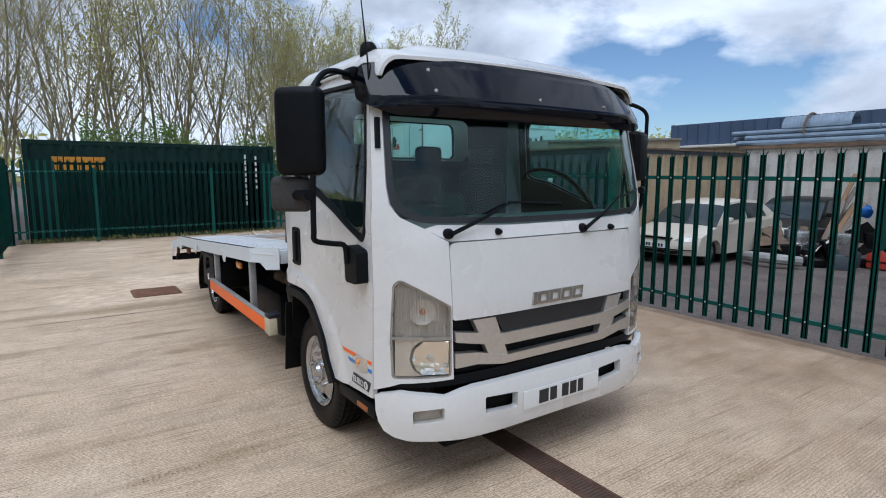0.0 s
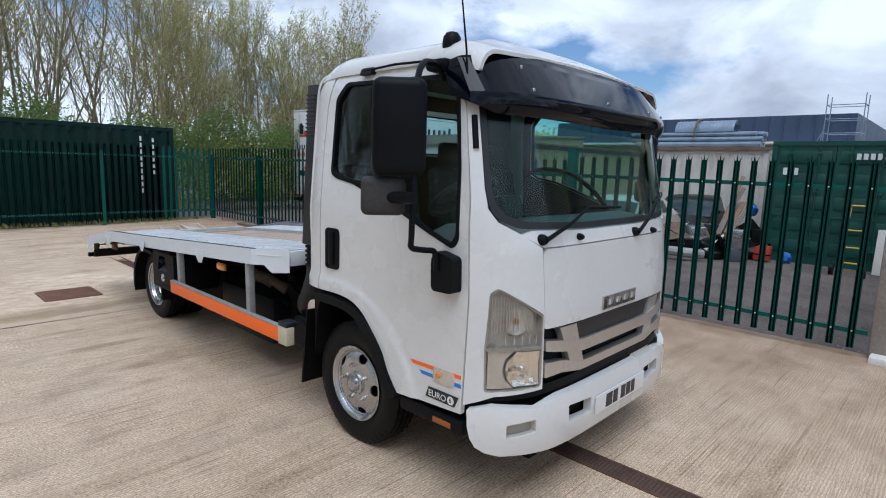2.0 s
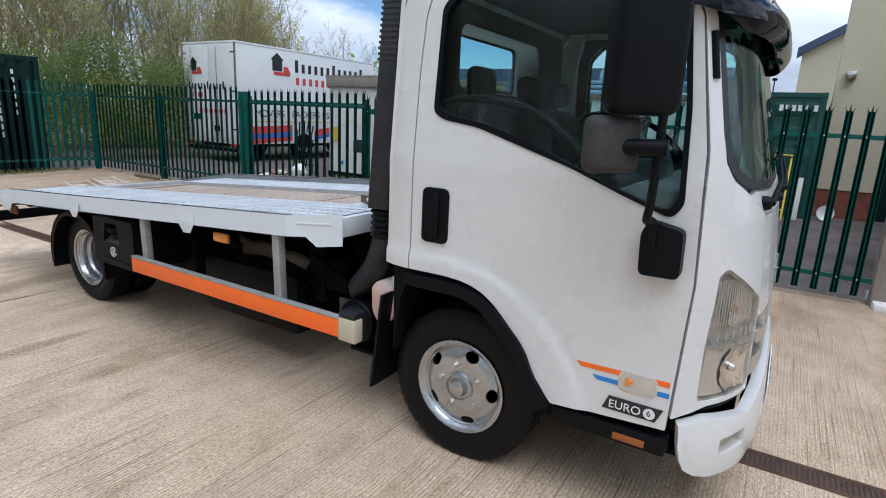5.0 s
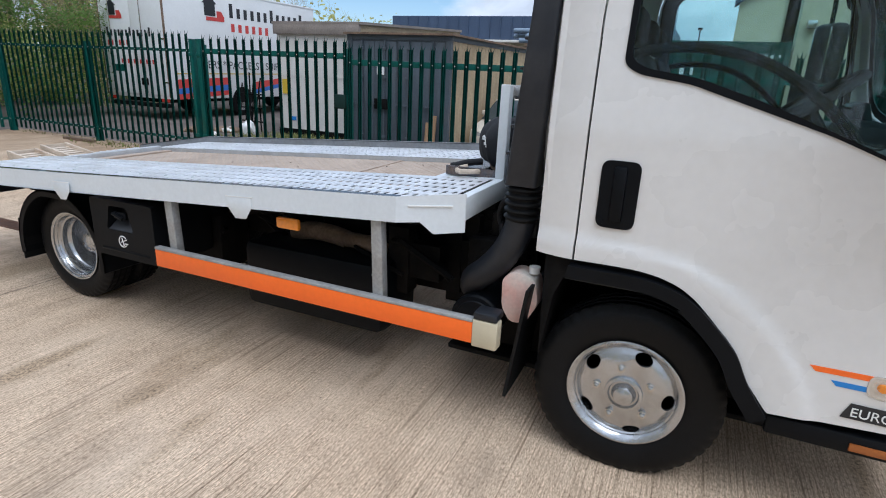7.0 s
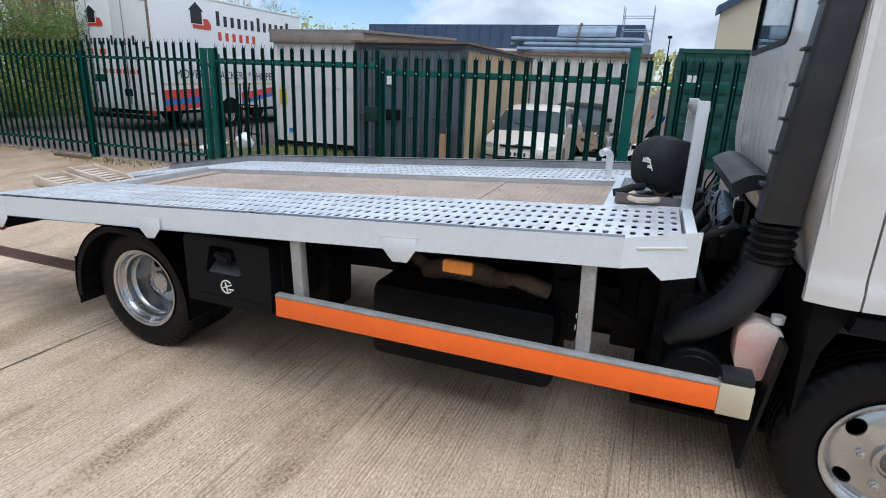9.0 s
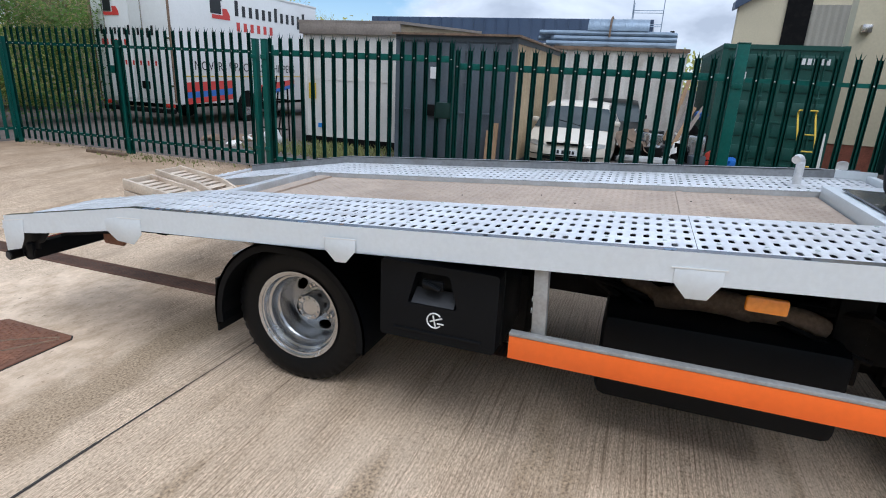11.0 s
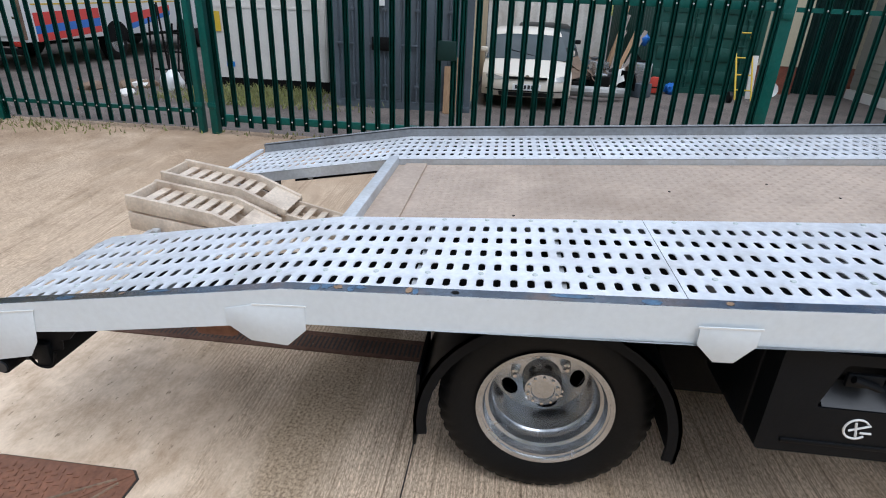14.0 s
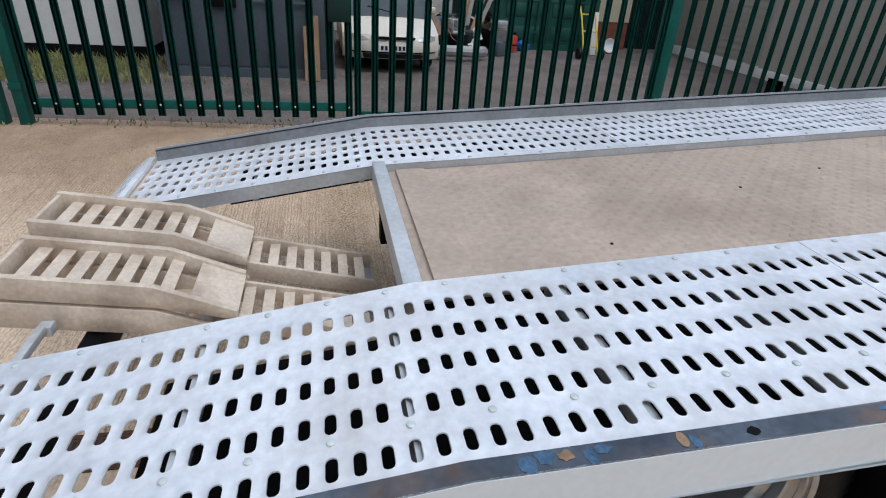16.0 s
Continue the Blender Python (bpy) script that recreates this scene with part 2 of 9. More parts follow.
    coarse = ramp(noise_tex(75.0, 4.0, (1, 1, 1), 0.7), 0.38, (0.17, 0.14, 0.10), 0.60, (0.70, 0.66, 0.58))
    c = mixed("MIX", strip.outputs["Color"], c, mixed("MULTIPLY", 1.0, base, coarse))
    l.new(c, b.inputs["Base Color"])
    rr = n.new("ShaderNodeMapRange")
    rr.inputs["To Min"].default_value, rr.inputs["To Max"].default_value = 0.72, 0.95
    l.new(broom_f, rr.inputs["Value"])
    l.new(rr.outputs["Result"], b.inputs["Roughness"])
    bp = n.new("ShaderNodeBump")
    bp.inputs["Strength"].default_value, bp.inputs["Distance"].default_value = 0.45, 0.006
    l.new(broom_f, bp.inputs["Height"])
    l.new(bp.outputs["Normal"], b.inputs["Normal"])
    return m


CONC_A, CONC_B = (0.655, 0.505, 0.36), (0.805, 0.65, 0.49)
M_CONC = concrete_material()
M_WHITE = mat("white_cab_paint", (0.70, 0.69, 0.67), 0.28, var=0.03, scale=1.5, fine=30, coat=0.5, dirt=(0.42, 0.38, 0.32), dirt_amt=0.10, dirt_scale=2.5)
M_BODYGREY = mat("pale_grey_body_paint", (0.72, 0.76, 0.785), 0.40, var=0.05, scale=3, fine=50, dirt=(0.35, 0.33, 0.3), dirt_amt=0.15, dirt_scale=3)
M_GALV = mat("galvanised_deck", (0.90, 0.91, 0.93), 0.34, metal=0.45, var=0.14, scale=5, fine=45, bump=0.08, bump_scale=50, dirt=(0.50, 0.46, 0.42), dirt_amt=0.4, dirt_scale=4)
M_STEEL = mat("bare_steel_strip", (0.17, 0.20, 0.24), 0.24, metal=0.85, var=0.3, scale=7, fine=60, dirt=(0.28, 0.15, 0.07), dirt_amt=0.6, dirt_scale=6)
M_ALU = mat("worn_aluminium_ramp", (0.78, 0.65, 0.51), 0.55, metal=0.1, var=0.18, scale=6, fine=70, dirt=(0.28, 0.19, 0.13), dirt_amt=0.7, dirt_scale=5)
M_DULLALU = mat("dull_galvanised_steel", (0.44, 0.44, 0.43), 0.5, metal=0.3, var=0.2, scale=6, fine=60, dirt=(0.26, 0.23, 0.19), dirt_amt=0.45, dirt_scale=7)
M_CHEQ = mat("dirty_chequer_plate", (0.50, 0.395, 0.31), 0.68, metal=0.05, var=0.16, scale=2.5, fine=40, bump=0.1, dirt=(0.22, 0.16, 0.11), dirt_amt=0.55, dirt_scale=1.8)
M_ORANGE = mat("orange_paint", (0.95, 0.155, 0.008), 0.45, var=0.05, scale=3, fine=40, dirt=(0.35, 0.12, 0.04), dirt_amt=0.2)
M_BLACKPL = mat("black_plastic", (0.0035, 0.0046, 0.0064), 0.5, var=0.2, scale=6, fine=90, bump=0.05, dirt=(0.012, 0.0125, 0.0135), dirt_amt=0.25, spec=0.14)
M_VISOR = mat("dark_tinted_visor", (0.0015, 0.0022, 0.006), 0.03, var=0.1, rvar=0.01, spec=0.24)
M_GREYPL = mat("dusty_grey_plastic", (0.010, 0.0125, 0.018), 0.5, var=0.15, scale=4, fine=70, bump=0.05, dirt=(0.10, 0.095, 0.09), dirt_amt=0.35)
M_MIRRORB = mat("weathered_mirror_back", (0.045, 0.042, 0.04), 0.75, var=0.3, scale=8, fine=60)
M_RUBBER = mat("tyre_rubber", (0.005, 0.0054, 0.0062), 0.52, var=0.2, scale=6, fine=80, bump=0.1, dirt=(0.010, 0.0098, 0.0095), dirt_amt=0.3, dirt_scale=5, spec=0.2)
M_SILVER = mat("silver_wheel_paint", (0.56, 0.575, 0.59), 0.24, metal=0.9, var=0.10, scale=6, fine=60, dirt=(0.25, 0.2, 0.16), dirt_amt=0.3, dirt_scale=8)
M_LIP = mat("dull_grey_steel_lip", (0.27, 0.28, 0.29), 0.5, metal=0.3, var=0.2, scale=5, fine=40, dirt=(0.16, 0.14, 0.12), dirt_amt=0.4, dirt_scale=4)
M_CHROME = mat("satin_chrome", (0.60, 0.575, 0.54), 0.16, metal=0.95, var=0.06)
M_CHASSIS = mat("black_chassis", (0.005, 0.005, 0.0053), 0.7, var=0.3, scale=5, fine=50, bump=0.1, dirt=(0.02, 0.017, 0.014), dirt_amt=0.5, dirt_scale=4, spec=0.12)
M_RUSTY = mat("dusty_brown_metal", (0.22, 0.15, 0.10), 0.8, var=0.35, scale=9, fine=60, bump=0.15)
M_GREEN = mat("green_palisade_paint", (0.0065, 0.095, 0.077), 0.42, var=0.18, scale=3, fine=40, island=0.12, dirt=(0.03, 0.075, 0.06), dirt_amt=0.3, dirt_scale=5, spec=0.25)
M_BOLT = mat("galvanised_bolt", (0.62, 0.66, 0.64), 0.45, metal=0.3)
M_FRAMEGALV = mat("spangled_galvanised_frame", (0.62, 0.64, 0.66), 0.45, metal=0.35, var=0.15, scale=6, fine=60, dirt=(0.36, 0.32, 0.27), dirt_amt=0.4, dirt_scale=5)
M_HEATBLUE = mat("blue_heat_tint", (0.13, 0.24, 0.38), 0.30, metal=0.6, var=0.4, scale=25, fine=120)
M_HEATRUST = mat("orange_weld_rust", (0.33, 0.21, 0.12), 0.7, var=0.35, scale=25, fine=120)
M_GLASS = glass("tinted_windscreen", (0.72, 0.90, 0.865), ior=1.40)
M_SIDEGL = glass("side_window_glass", (0.84, 0.95, 0.95), ior=1.43)
M_SATIN = mat("satin_silver_grille", (0.66, 0.64, 0.61), 0.34, metal=0.85, var=0.08, scale=3, fine=40)
M_LENS = glass("clear_lamp_lens", (0.97, 0.96, 0.94), ior=1.35)
M_REFLECT = mat("lamp_reflector", (0.78, 0.755, 0.71), 0.22, metal=0.5, var=0.12, scale=20)
M_LAMPBACK = mat("lamp_housing", (0.42, 0.405, 0.38), 0.3, metal=0.3, var=0.15, scale=12)
M_LAMPBEZEL = mat("lamp_bezel", (0.66, 0.645, 0.61), 0.22, metal=0.5, var=0.1, scale=14)
M_LAMPCHROME = mat("bright_lamp_mirror", (0.93, 0.93, 0.92), 0.08, metal=1.0, var=0.03)
M_AMBER = mat("amber_lens", (0.85, 0.28, 0.02), 0.22, var=0.1, coat=0.5)
M_AMBERDK = mat("dull_amber_reflector", (0.40, 0.12, 0.02), 0.35, var=0.2)
M_RED = mat("red_lens", (0.45, 0.03, 0.02), 0.25, var=0.1, coat=0.5)
M_BLUE = mat("blue_decal", (0.03, 0.22, 0.62), 0.4, var=0.04)
M_DECALBLK = mat("black_decal", (0.016, 0.018, 0.022), 0.4, var=0.1)
M_DECALWHT = mat("white_decal", (0.78, 0.78, 0.76), 0.4, var=0.04)
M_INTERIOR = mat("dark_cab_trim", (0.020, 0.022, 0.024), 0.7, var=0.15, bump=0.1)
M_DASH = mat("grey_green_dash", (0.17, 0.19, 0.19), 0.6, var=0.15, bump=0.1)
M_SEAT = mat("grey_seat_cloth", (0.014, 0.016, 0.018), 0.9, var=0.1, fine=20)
M_BOTTLE = mat("yellowed_plastic_bottle", (0.74, 0.68, 0.60), 0.45, var=0.12, color2=(0.72, 0.40, 0.33), scale=5.0, spread=(0.3, 0.6))
M_CLOTH = mat("black_fabric_cover", (0.015, 0.016, 0.020), 0.85, var=0.3, scale=8, fine=160, bump=0.35, bump_scale=30)
M_DRAIN = mat("dark_drain_iron", (0.16, 0.092, 0.066), 0.85, var=0.3, scale=8, fine=60, spec=0.12)
M_CASTIRON = mat("rusty_cast_iron", (0.28, 0.125, 0.070), 0.75, var=0.3, scale=5, fine=50, bump=0.2, bump_scale=60, dirt=(0.16, 0.08, 0.055), dirt_amt=0.6, dirt_scale=6)
M_JOINT = mat("dark_joint", (0.06, 0.05, 0.042), 0.95, var=0.3, fine=60)
M_GRAVEL = mat("brown_gravel_ground", (0.19, 0.155, 0.135), 0.95, var=0.4, scale=1.6, fine=26, bump=0.9, bump_scale=38, dirt=(0.12, 0.10, 0.085), dirt_amt=0.5, dirt_scale=0.8)
M_CONTGREEN = mat("dark_green_container_paint", (0.005, 0.029, 0.025), 0.6, var=0.2, scale=1.5, fine=25, dirt=(0.025, 0.04, 0.034), dirt_amt=0.35, spec=0.2)
M_CONTGREEN2 = mat("bright_green_container_paint", (0.006, 0.078, 0.058), 0.5, var=0.2, scale=1.5, fine=25, dirt=(0.05, 0.10, 0.08), dirt_amt=0.35)
M_CONTGREY = mat("grey_container_paint", (0.085, 0.105, 0.125), 0.5, var=0.15, scale=1.5, fine=25, dirt=(0.12, 0.11, 0.10), dirt_amt=0.35)
M_CONTWHITE = mat("dirty_white_container_paint", (0.78, 0.735, 0.665), 0.6, var=0.14, scale=1.2, fine=25, dirt=(0.40, 0.31, 0.22), dirt_amt=0.6, dirt_scale=1.5)
M_TAN = mat("tan_board_wall", (0.54, 0.42, 0.26), 0.7, var=0.2, scale=1.5, fine=25, dirt=(0.34, 0.24, 0.15), dirt_amt=0.5)
M_RUST = mat("rusty_edge", (0.30, 0.20, 0.13), 0.8, var=0.4, scale=6, fine=50, bump=0.2)
M_RENDER = mat("grey_white_shed_wall", (0.75, 0.72, 0.665), 0.75, var=0.08, scale=0.8, fine=30, dirt=(0.42, 0.40, 0.36), dirt_amt=0.4)
M_FASCIA = mat("weathered_fascia", (0.33, 0.28, 0.24), 0.8, var=0.2, scale=3, fine=30)
M_VANWHITE = mat("white_van_paint", (0.78, 0.78, 0.76), 0.35, var=0.04, scale=1, fine=20, dirt=(0.5, 0.48, 0.44), dirt_amt=0.2)
M_VANRED = mat("red_livery", (0.62, 0.06, 0.05), 0.4, var=0.05)
M_VANBLUE = mat("blue_livery", (0.05, 0.17, 0.55), 0.4, var=0.05)
M_CARPAINT = mat("old_white_car_paint", (0.66, 0.60, 0.50), 0.35, var=0.06, scale=2, fine=30, coat=0.3, dirt=(0.38, 0.33, 0.26), dirt_amt=0.35)
M_CARBLACK = mat("black_car_paint", (0.010, 0.011, 0.012), 0.35, var=0.2, dirt=(0.06, 0.055, 0.05), dirt_amt=0.3, spec=0.3)
M_CARLAMP = mat("hazy_car_lamp", (0.42, 0.42, 0.40), 0.2, metal=0.3, var=0.2, scale=15)
M_CARGLASS = mat("dim_car_glass", (0.05, 0.065, 0.07), 0.06, var=0.2, scale=2, rvar=0.03)
M_SHEETBLUE = mat("blue_grey_roof_sheet", (0.055, 0.085, 0.15), 0.5, var=0.15, scale=0.6, fine=10)
M_CLAD = mat("beige_cladding", (0.60, 0.53, 0.37), 0.6, var=0.08, scale=0.7, fine=18)
M_CLADGREY = mat("grey_brown_cladding", (0.34, 0.32, 0.265), 0.6, var=0.1, scale=0.8, fine=18)
M_PIPE = mat("blue_grey_pipe", (0.30, 0.38, 0.48), 0.4, metal=0.3, var=0.2, scale=4)
M_WOOD = mat("raw_timber", (0.42, 0.26, 0.14), 0.75, var=0.25, scale=4, fine=50, stretch=(1, 1, 0.15))
M_YELLOW = mat("yellow_paint", (0.70, 0.48, 0.04), 0.5, var=0.1)
M_BARK = mat("grey_brown_bark", (0.50, 0.43, 0.25), 0.9, var=0.35, scale=3, fine=30, bump=0.4, bump_scale=20)
M_LEAF = mat("young_spring_leaf", (0.66, 0.66, 0.20), 0.7, var=0.2, scale=0.6, fine=6, color2=(0.38, 0.36, 0.12))
M_LEAFDK = mat("dark_hedge_leaf", (0.324, 0.365, 0.108), 0.7, var=0.3, scale=1.2, fine=8, color2=(0.12, 0.15, 0.045))
M_BUSH = mat("fresh_green_leaf", (0.20, 0.34, 0.06), 0.65, var=0.3, scale=1.2, fine=8, color2=(0.10, 0.17, 0.03))
for _m in (M_LEAF, M_LEAFDK, M_BUSH):
    # thin leaves let light through
    _n, _l = _m.node_tree.nodes, _m.node_tree.links
    _t, _x = _n.new("ShaderNodeBsdfTranslucent"), _n.new("ShaderNodeMixShader")
    _l.new(_n["Principled BSDF"].inputs["Base Color"].links[0].from_socket, _t.inputs["Color"])
    _x.inputs["Fac"].default_value = 0.5
    _l.new(_n["Principled BSDF"].outputs["BSDF"], _x.inputs[1])
    _l.new(_t.outputs["BSDF"], _x.inputs[2])
    _l.new(_x.outputs["Shader"], _n["Material Output"].inputs["Surface"])
M_GRASS = mat("weedy_grass", (0.30, 0.31, 0.10), 0.85, var=0.4, scale=4, fine=20)
M_BRICK = mat("red_brick", (0.30, 0.10, 0.06), 0.85, var=0.3, scale=5, fine=40)
M_BLUEPL = mat("blue_plastic", (0.02, 0.14, 0.50), 0.4, var=0.15)
M_REDPL = mat("red_plastic", (0.55, 0.06, 0.035), 0.4, var=0.15)


# ---- building blocks ----
def smooth_mesh(me, deg=32.0):
    me.polygons.foreach_set("use_smooth", [True] * len(me.polygons))
    me.set_sharp_from_angle(angle=radians(deg))


def thing(name, loc, label, category, group="", kind=""):
    ob = new(name)
    ob.location = loc
    ob.empty_display_size = 0.1
    return tagged(ob, label, category, group, kind)


def to_object(name, bm, material, deg=32.0):
    me = bpy.data.meshes.new(name)
    bmesh.ops.recalc_face_normals(bm, faces=bm.faces)
    bm.to_mesh(me)
    bm.free()
    smooth_mesh(me, deg)
    for x in (material if isinstance(material, (list, tuple)) else [material]):
        me.materials.append(x)
    return new(name, me)


def attach(ob, parent):
    ob.parent = parent
    if parent is not None and parent.type == "EMPTY":
        ob.matrix_parent_inverse = Matrix.Translation(-Vector(parent.location))
    return ob


def part(name, bm, material, parent, label="", deg=32.0):
    ob = attach(to_object(name, bm, material, deg), parent)
    if label:
        ob["label"] = label
    return ob


def structure(name, bm, material, label="", category="", deg=32.0):
    return tagged(to_object(name, bm, material, deg), label, category, kind="structure")


def bm_new():
    return bmesh.new()


def add_box(bm, x0, x1, y0, y1, z0, z1, bevel=0.0, m=None, mi=0, seg=2):
    c = ((x0 + x1) / 2, (y0 + y1) / 2, (z0 + z1) / 2)
    t = Matrix.Translation(c) @ Matrix.Diagonal((abs(x1 - x0), abs(y1 - y0), abs(z1 - z0), 1))
    vs = bmesh.ops.create_cube(bm, size=1.0, matrix=t)["verts"]
    fs = set(f for v in vs for f in v.link_faces)
    for f in fs:
        f.material_index = mi
    if bevel:
        es = list(set(e for v in vs for e in v.link_edges))
        r = bmesh.ops.bevel(bm, geom=es, offset=bevel, segments=seg, affect="EDGES", profile=0.5, clamp_overlap=True)
        vs = list(set(v for f in r["faces"] for v in f.verts) | set(v for v in vs if v.is_valid))
    if m is not None:
        bmesh.ops.transform(bm, matrix=m, verts=[v for v in vs if v.is_valid])
    return vs


def box(x0, x1, y0, y1, z0, z1, bevel=0.0, m=None):
    bm = bm_new()
    add_box(bm, x0, x1, y0, y1, z0, z1, bevel, m)
    return bm


def add_prism(bm, pts, axis, a, b, mi=0):
    """A 2D outline extruded along an axis from a to b. Outline coordinates follow the two other axes in x, y, z order."""
    def at(p, d):
        return {"x": (d, p[0], p[1]), "y": (p[0], d, p[1]), "z": (p[0], p[1], d)}[axis]
    lo = [bm.verts.new(at(p, a)) for p in pts]
    hi = [bm.verts.new(at(p, b)) for p in pts]
    n = len(pts)
    fs = [bm.faces.new(lo[::-1]), bm.faces.new(hi)]
    for i in range(n):
        fs.append(bm.faces.new((lo[i], lo[(i + 1) % n], hi[(i + 1) % n], hi[i])))
    for f in fs:
        f.material_index = mi
    return lo + hi


def prism(pts, axis, a, b, bevel=0.0):
    bm = bm_new()
    add_prism(bm, pts, axis, a, b)
    if bevel:
        bmesh.ops.recalc_face_normals(bm, faces=bm.faces)
        bmesh.ops.bevel(bm, geom=list(bm.edges), offset=bevel, segments=2, affect="EDGES", profile=0.5, clamp_overlap=True)
    return bm


def add_lathe(bm, profile, seg, m, radius_of=None, mi=0, closed=False):
    """profile: (radius, height) turned round z, then placed by m."""
    rings = []
    for i in range(seg):
        a = 2 * math.pi * i / seg
        ring = []
        for k, (r, h) in enumerate(profile):
            rr = radius_of(i, k, r) if radius_of else r
            ring.append(bm.verts.new(m @ Vector((rr * math.cos(a), rr * math.sin(a), h))))
        rings.append(ring)
    n = len(profile)
    for i in range(seg):
        a, b = rings[i], rings[(i + 1) % seg]
        for k in range(n if closed else n - 1):
            f = bm.faces.new((a[k], a[(k + 1) % n], b[(k + 1) % n], b[k]))
            f.material_index = mi
    if not closed:
        for k in (0, n - 1):
            if profile[k][0] > 1e-6:
                f = bm.faces.new([r[k] for r in (rings if k else rings[::-1])])
                f.material_index = mi
    bmesh.ops.remove_doubles(bm, verts=bm.verts, dist=1e-6) if min(p[0] for p in profile) < 1e-6 else None


def lathe(profile, seg, m, radius_of=None, closed=False):
    bm = bm_new()
    add_lathe(bm, profile, seg, m, radius_of, 0, closed)
    return bm


def add_tube(bm, path, radius, seg=10, mi=0, cap=True):
    """A round bar along a path of points; radius may be one number or one for each point."""
    pts = [Vector(p) for p in path]
    rs = radius if isinstance(radius, (list, tuple)) else [radius] * len(pts)
    up = Vector((0, 0, 1))
    rings, side = [], None
    for i, p in enumerate(pts):
        d = (pts[min(i + 1, len(pts) - 1)] - pts[max(i - 1, 0)]).normalized()
        if side is None:
            side = d.cross(up)
            if side.length < 1e-3:
                side = d.cross(Vector((0, 1, 0)))
        side = (side - d * side.dot(d)).normalized()
        nrm = side.cross(d)
        rings.append([bm.verts.new(p + rs[i] * (math.cos(2 * math.pi * k / seg) * side + math.sin(2 * math.pi * k / seg) * nrm)) for k in range(seg)])
    for a, b in zip(rings, rings[1:]):
        for k in range(seg):
            f = bm.faces.new((a[k], a[(k + 1) % seg], b[(k + 1) % seg], b[k]))
            f.material_index = mi
    if cap:
        bm.faces.new(rings[0][::-1]).material_index = mi
        bm.faces.new(rings[-1]).material_index = mi


def tube(path, radius, seg=10):
    bm = bm_new()
    add_tube(bm, path, radius, seg)
    return bm


def curve_pts(pts, n=8):
    """Points of a smooth line through pts."""
    p = [Vector(q) for q in pts]
    p = [2 * p[0] - p[1]] + p + [2 * p[-1] - p[-2]]
    out = []
    for i in range(1, len(p) - 2):
        for k in range(n):
            t = k / n
            a, b, c, d = p[i - 1], p[i], p[i + 1], p[i + 2]
            out.append(0.5 * (2 * b + (c - a) * t + (2 * a - 5 * b + 4 * c - d) * t * t + (3 * b - a - 3 * c + d) * t ** 3))
    return out + [p[-2]]


def round_poly(pts, r, n=5):
    """An outline with rounded corners; r is one radius or one for each corner."""
    out, m = [], len(pts)
    for i in range(m):
        p, a, b = Vector(pts[i]), Vector(pts[i - 1]), Vector(pts[(i + 1) % m])
        rad = r[i] if isinstance(r, (list, tuple)) else r
        u, v = (a - p), (b - p)
        k = min(rad, u.length * 0.45, v.length * 0.45)
        if k < 1e-4:
            out.append(tuple(p))
            continue
        s, e = p + u.normalized() * k, p + v.normalized() * k
        for j in range(n + 1):
            t = j / n
            q = (1 - t) ** 2 * s + 2 * t * (1 - t) * p + t * t * e
            out.append(tuple(q))
    return out


def patch(outline, surface, thick, holes=(), step=0.06, offset=0.0):
    """A panel: a 2D outline with holes, cut into a grid, laid on surface(u, v, depth) and given thickness."""
    from mathutils.geometry import tessellate_polygon
    loops = [[Vector((p[0], p[1], 0)) for p in lp] for lp in (outline, *holes)]
    flat = [v for lp in loops for v in lp]
    bm = bm_new()
    vs = [bm.verts.new(v) for v in flat]
    for tri in tessellate_polygon(loops):
        try:
            bm.faces.new([vs[i] for i in tri])
        except ValueError:
            pass
    us, ws = [v.x for v in flat], [v.y for v in flat]
    for ax, lo, hi in ((0, min(us), max(us)), (1, min(ws), max(ws))):
        k = math.floor(lo / step) + 1
        while k * step < hi - 1e-5:
            co, no = [0, 0, 0], [0, 0, 0]
            co[ax], no[ax] = k * step, 1
            bmesh.ops.bisect_plane(bm, geom=list(bm.verts) + list(bm.edges) + list(bm.faces), plane_co=co, plane_no=no, dist=1e-5)
            k += 1
    out = bm_new()
    top, low = {}, {}
    for v in bm.verts:
        top[v] = out.verts.new(surface(v.co.x, v.co.y, offset))
        if thick:
            low[v] = out.verts.new(surface(v.co.x, v.co.y, offset + thick))
    for f in bm.faces:
        out.faces.new([top[v] for v in f.verts])
        if thick:
            out.faces.new([low[v] for v in reversed(f.verts)])
    if thick:
        for e in bm.edges:
            if len(e.link_faces) == 1:
                a, b = e.verts
                out.faces.new((top[a], top[b], low[b], low[a]))
    bm.free()
    return out


def lettering(text, size, m, material, parent, name="lettering", depth=0.001, align="LEFT"):
    cu = bpy.data.curves.new(name, "FONT")
    cu.body, cu.size, cu.extrude, cu.align_x = text, size, depth, align
    tmp = bpy.data.objects.new(name, cu)
    scene.collection.objects.link(tmp)
    bpy.context.view_layer.update()
    me = bpy.data.meshes.new_from_object(tmp)
    bpy.data.objects.remove(tmp)
    me.transform(m)
    me.materials.clear()
    me.materials.append(material)
    return attach(new(name, me), parent)


def join_boxes(boxes, bevel=0.0):
    bm = bm_new()
    for b in boxes:
        add_box(bm, *b, bevel=bevel)
    return bm


def rot_about(p, axis, deg):
    return Matrix.Translation(p) @ Matrix.Rotation(radians(deg), 4, axis) @ Matrix.Translation(-Vector(p))


# ---- ground ----
def ground_z(x, y):
    def s(t):
        t = max(0.0, min(1.0, t))
        return t * t * (3 - 2 * t)
    return 0.14 * s((y - 5.0) / 6.5) * s((x - 2.7) / 3.2) + 0.08 * s((y - 11.0) / 4.0) * (1 - s((x - 2.7) / 3.2))


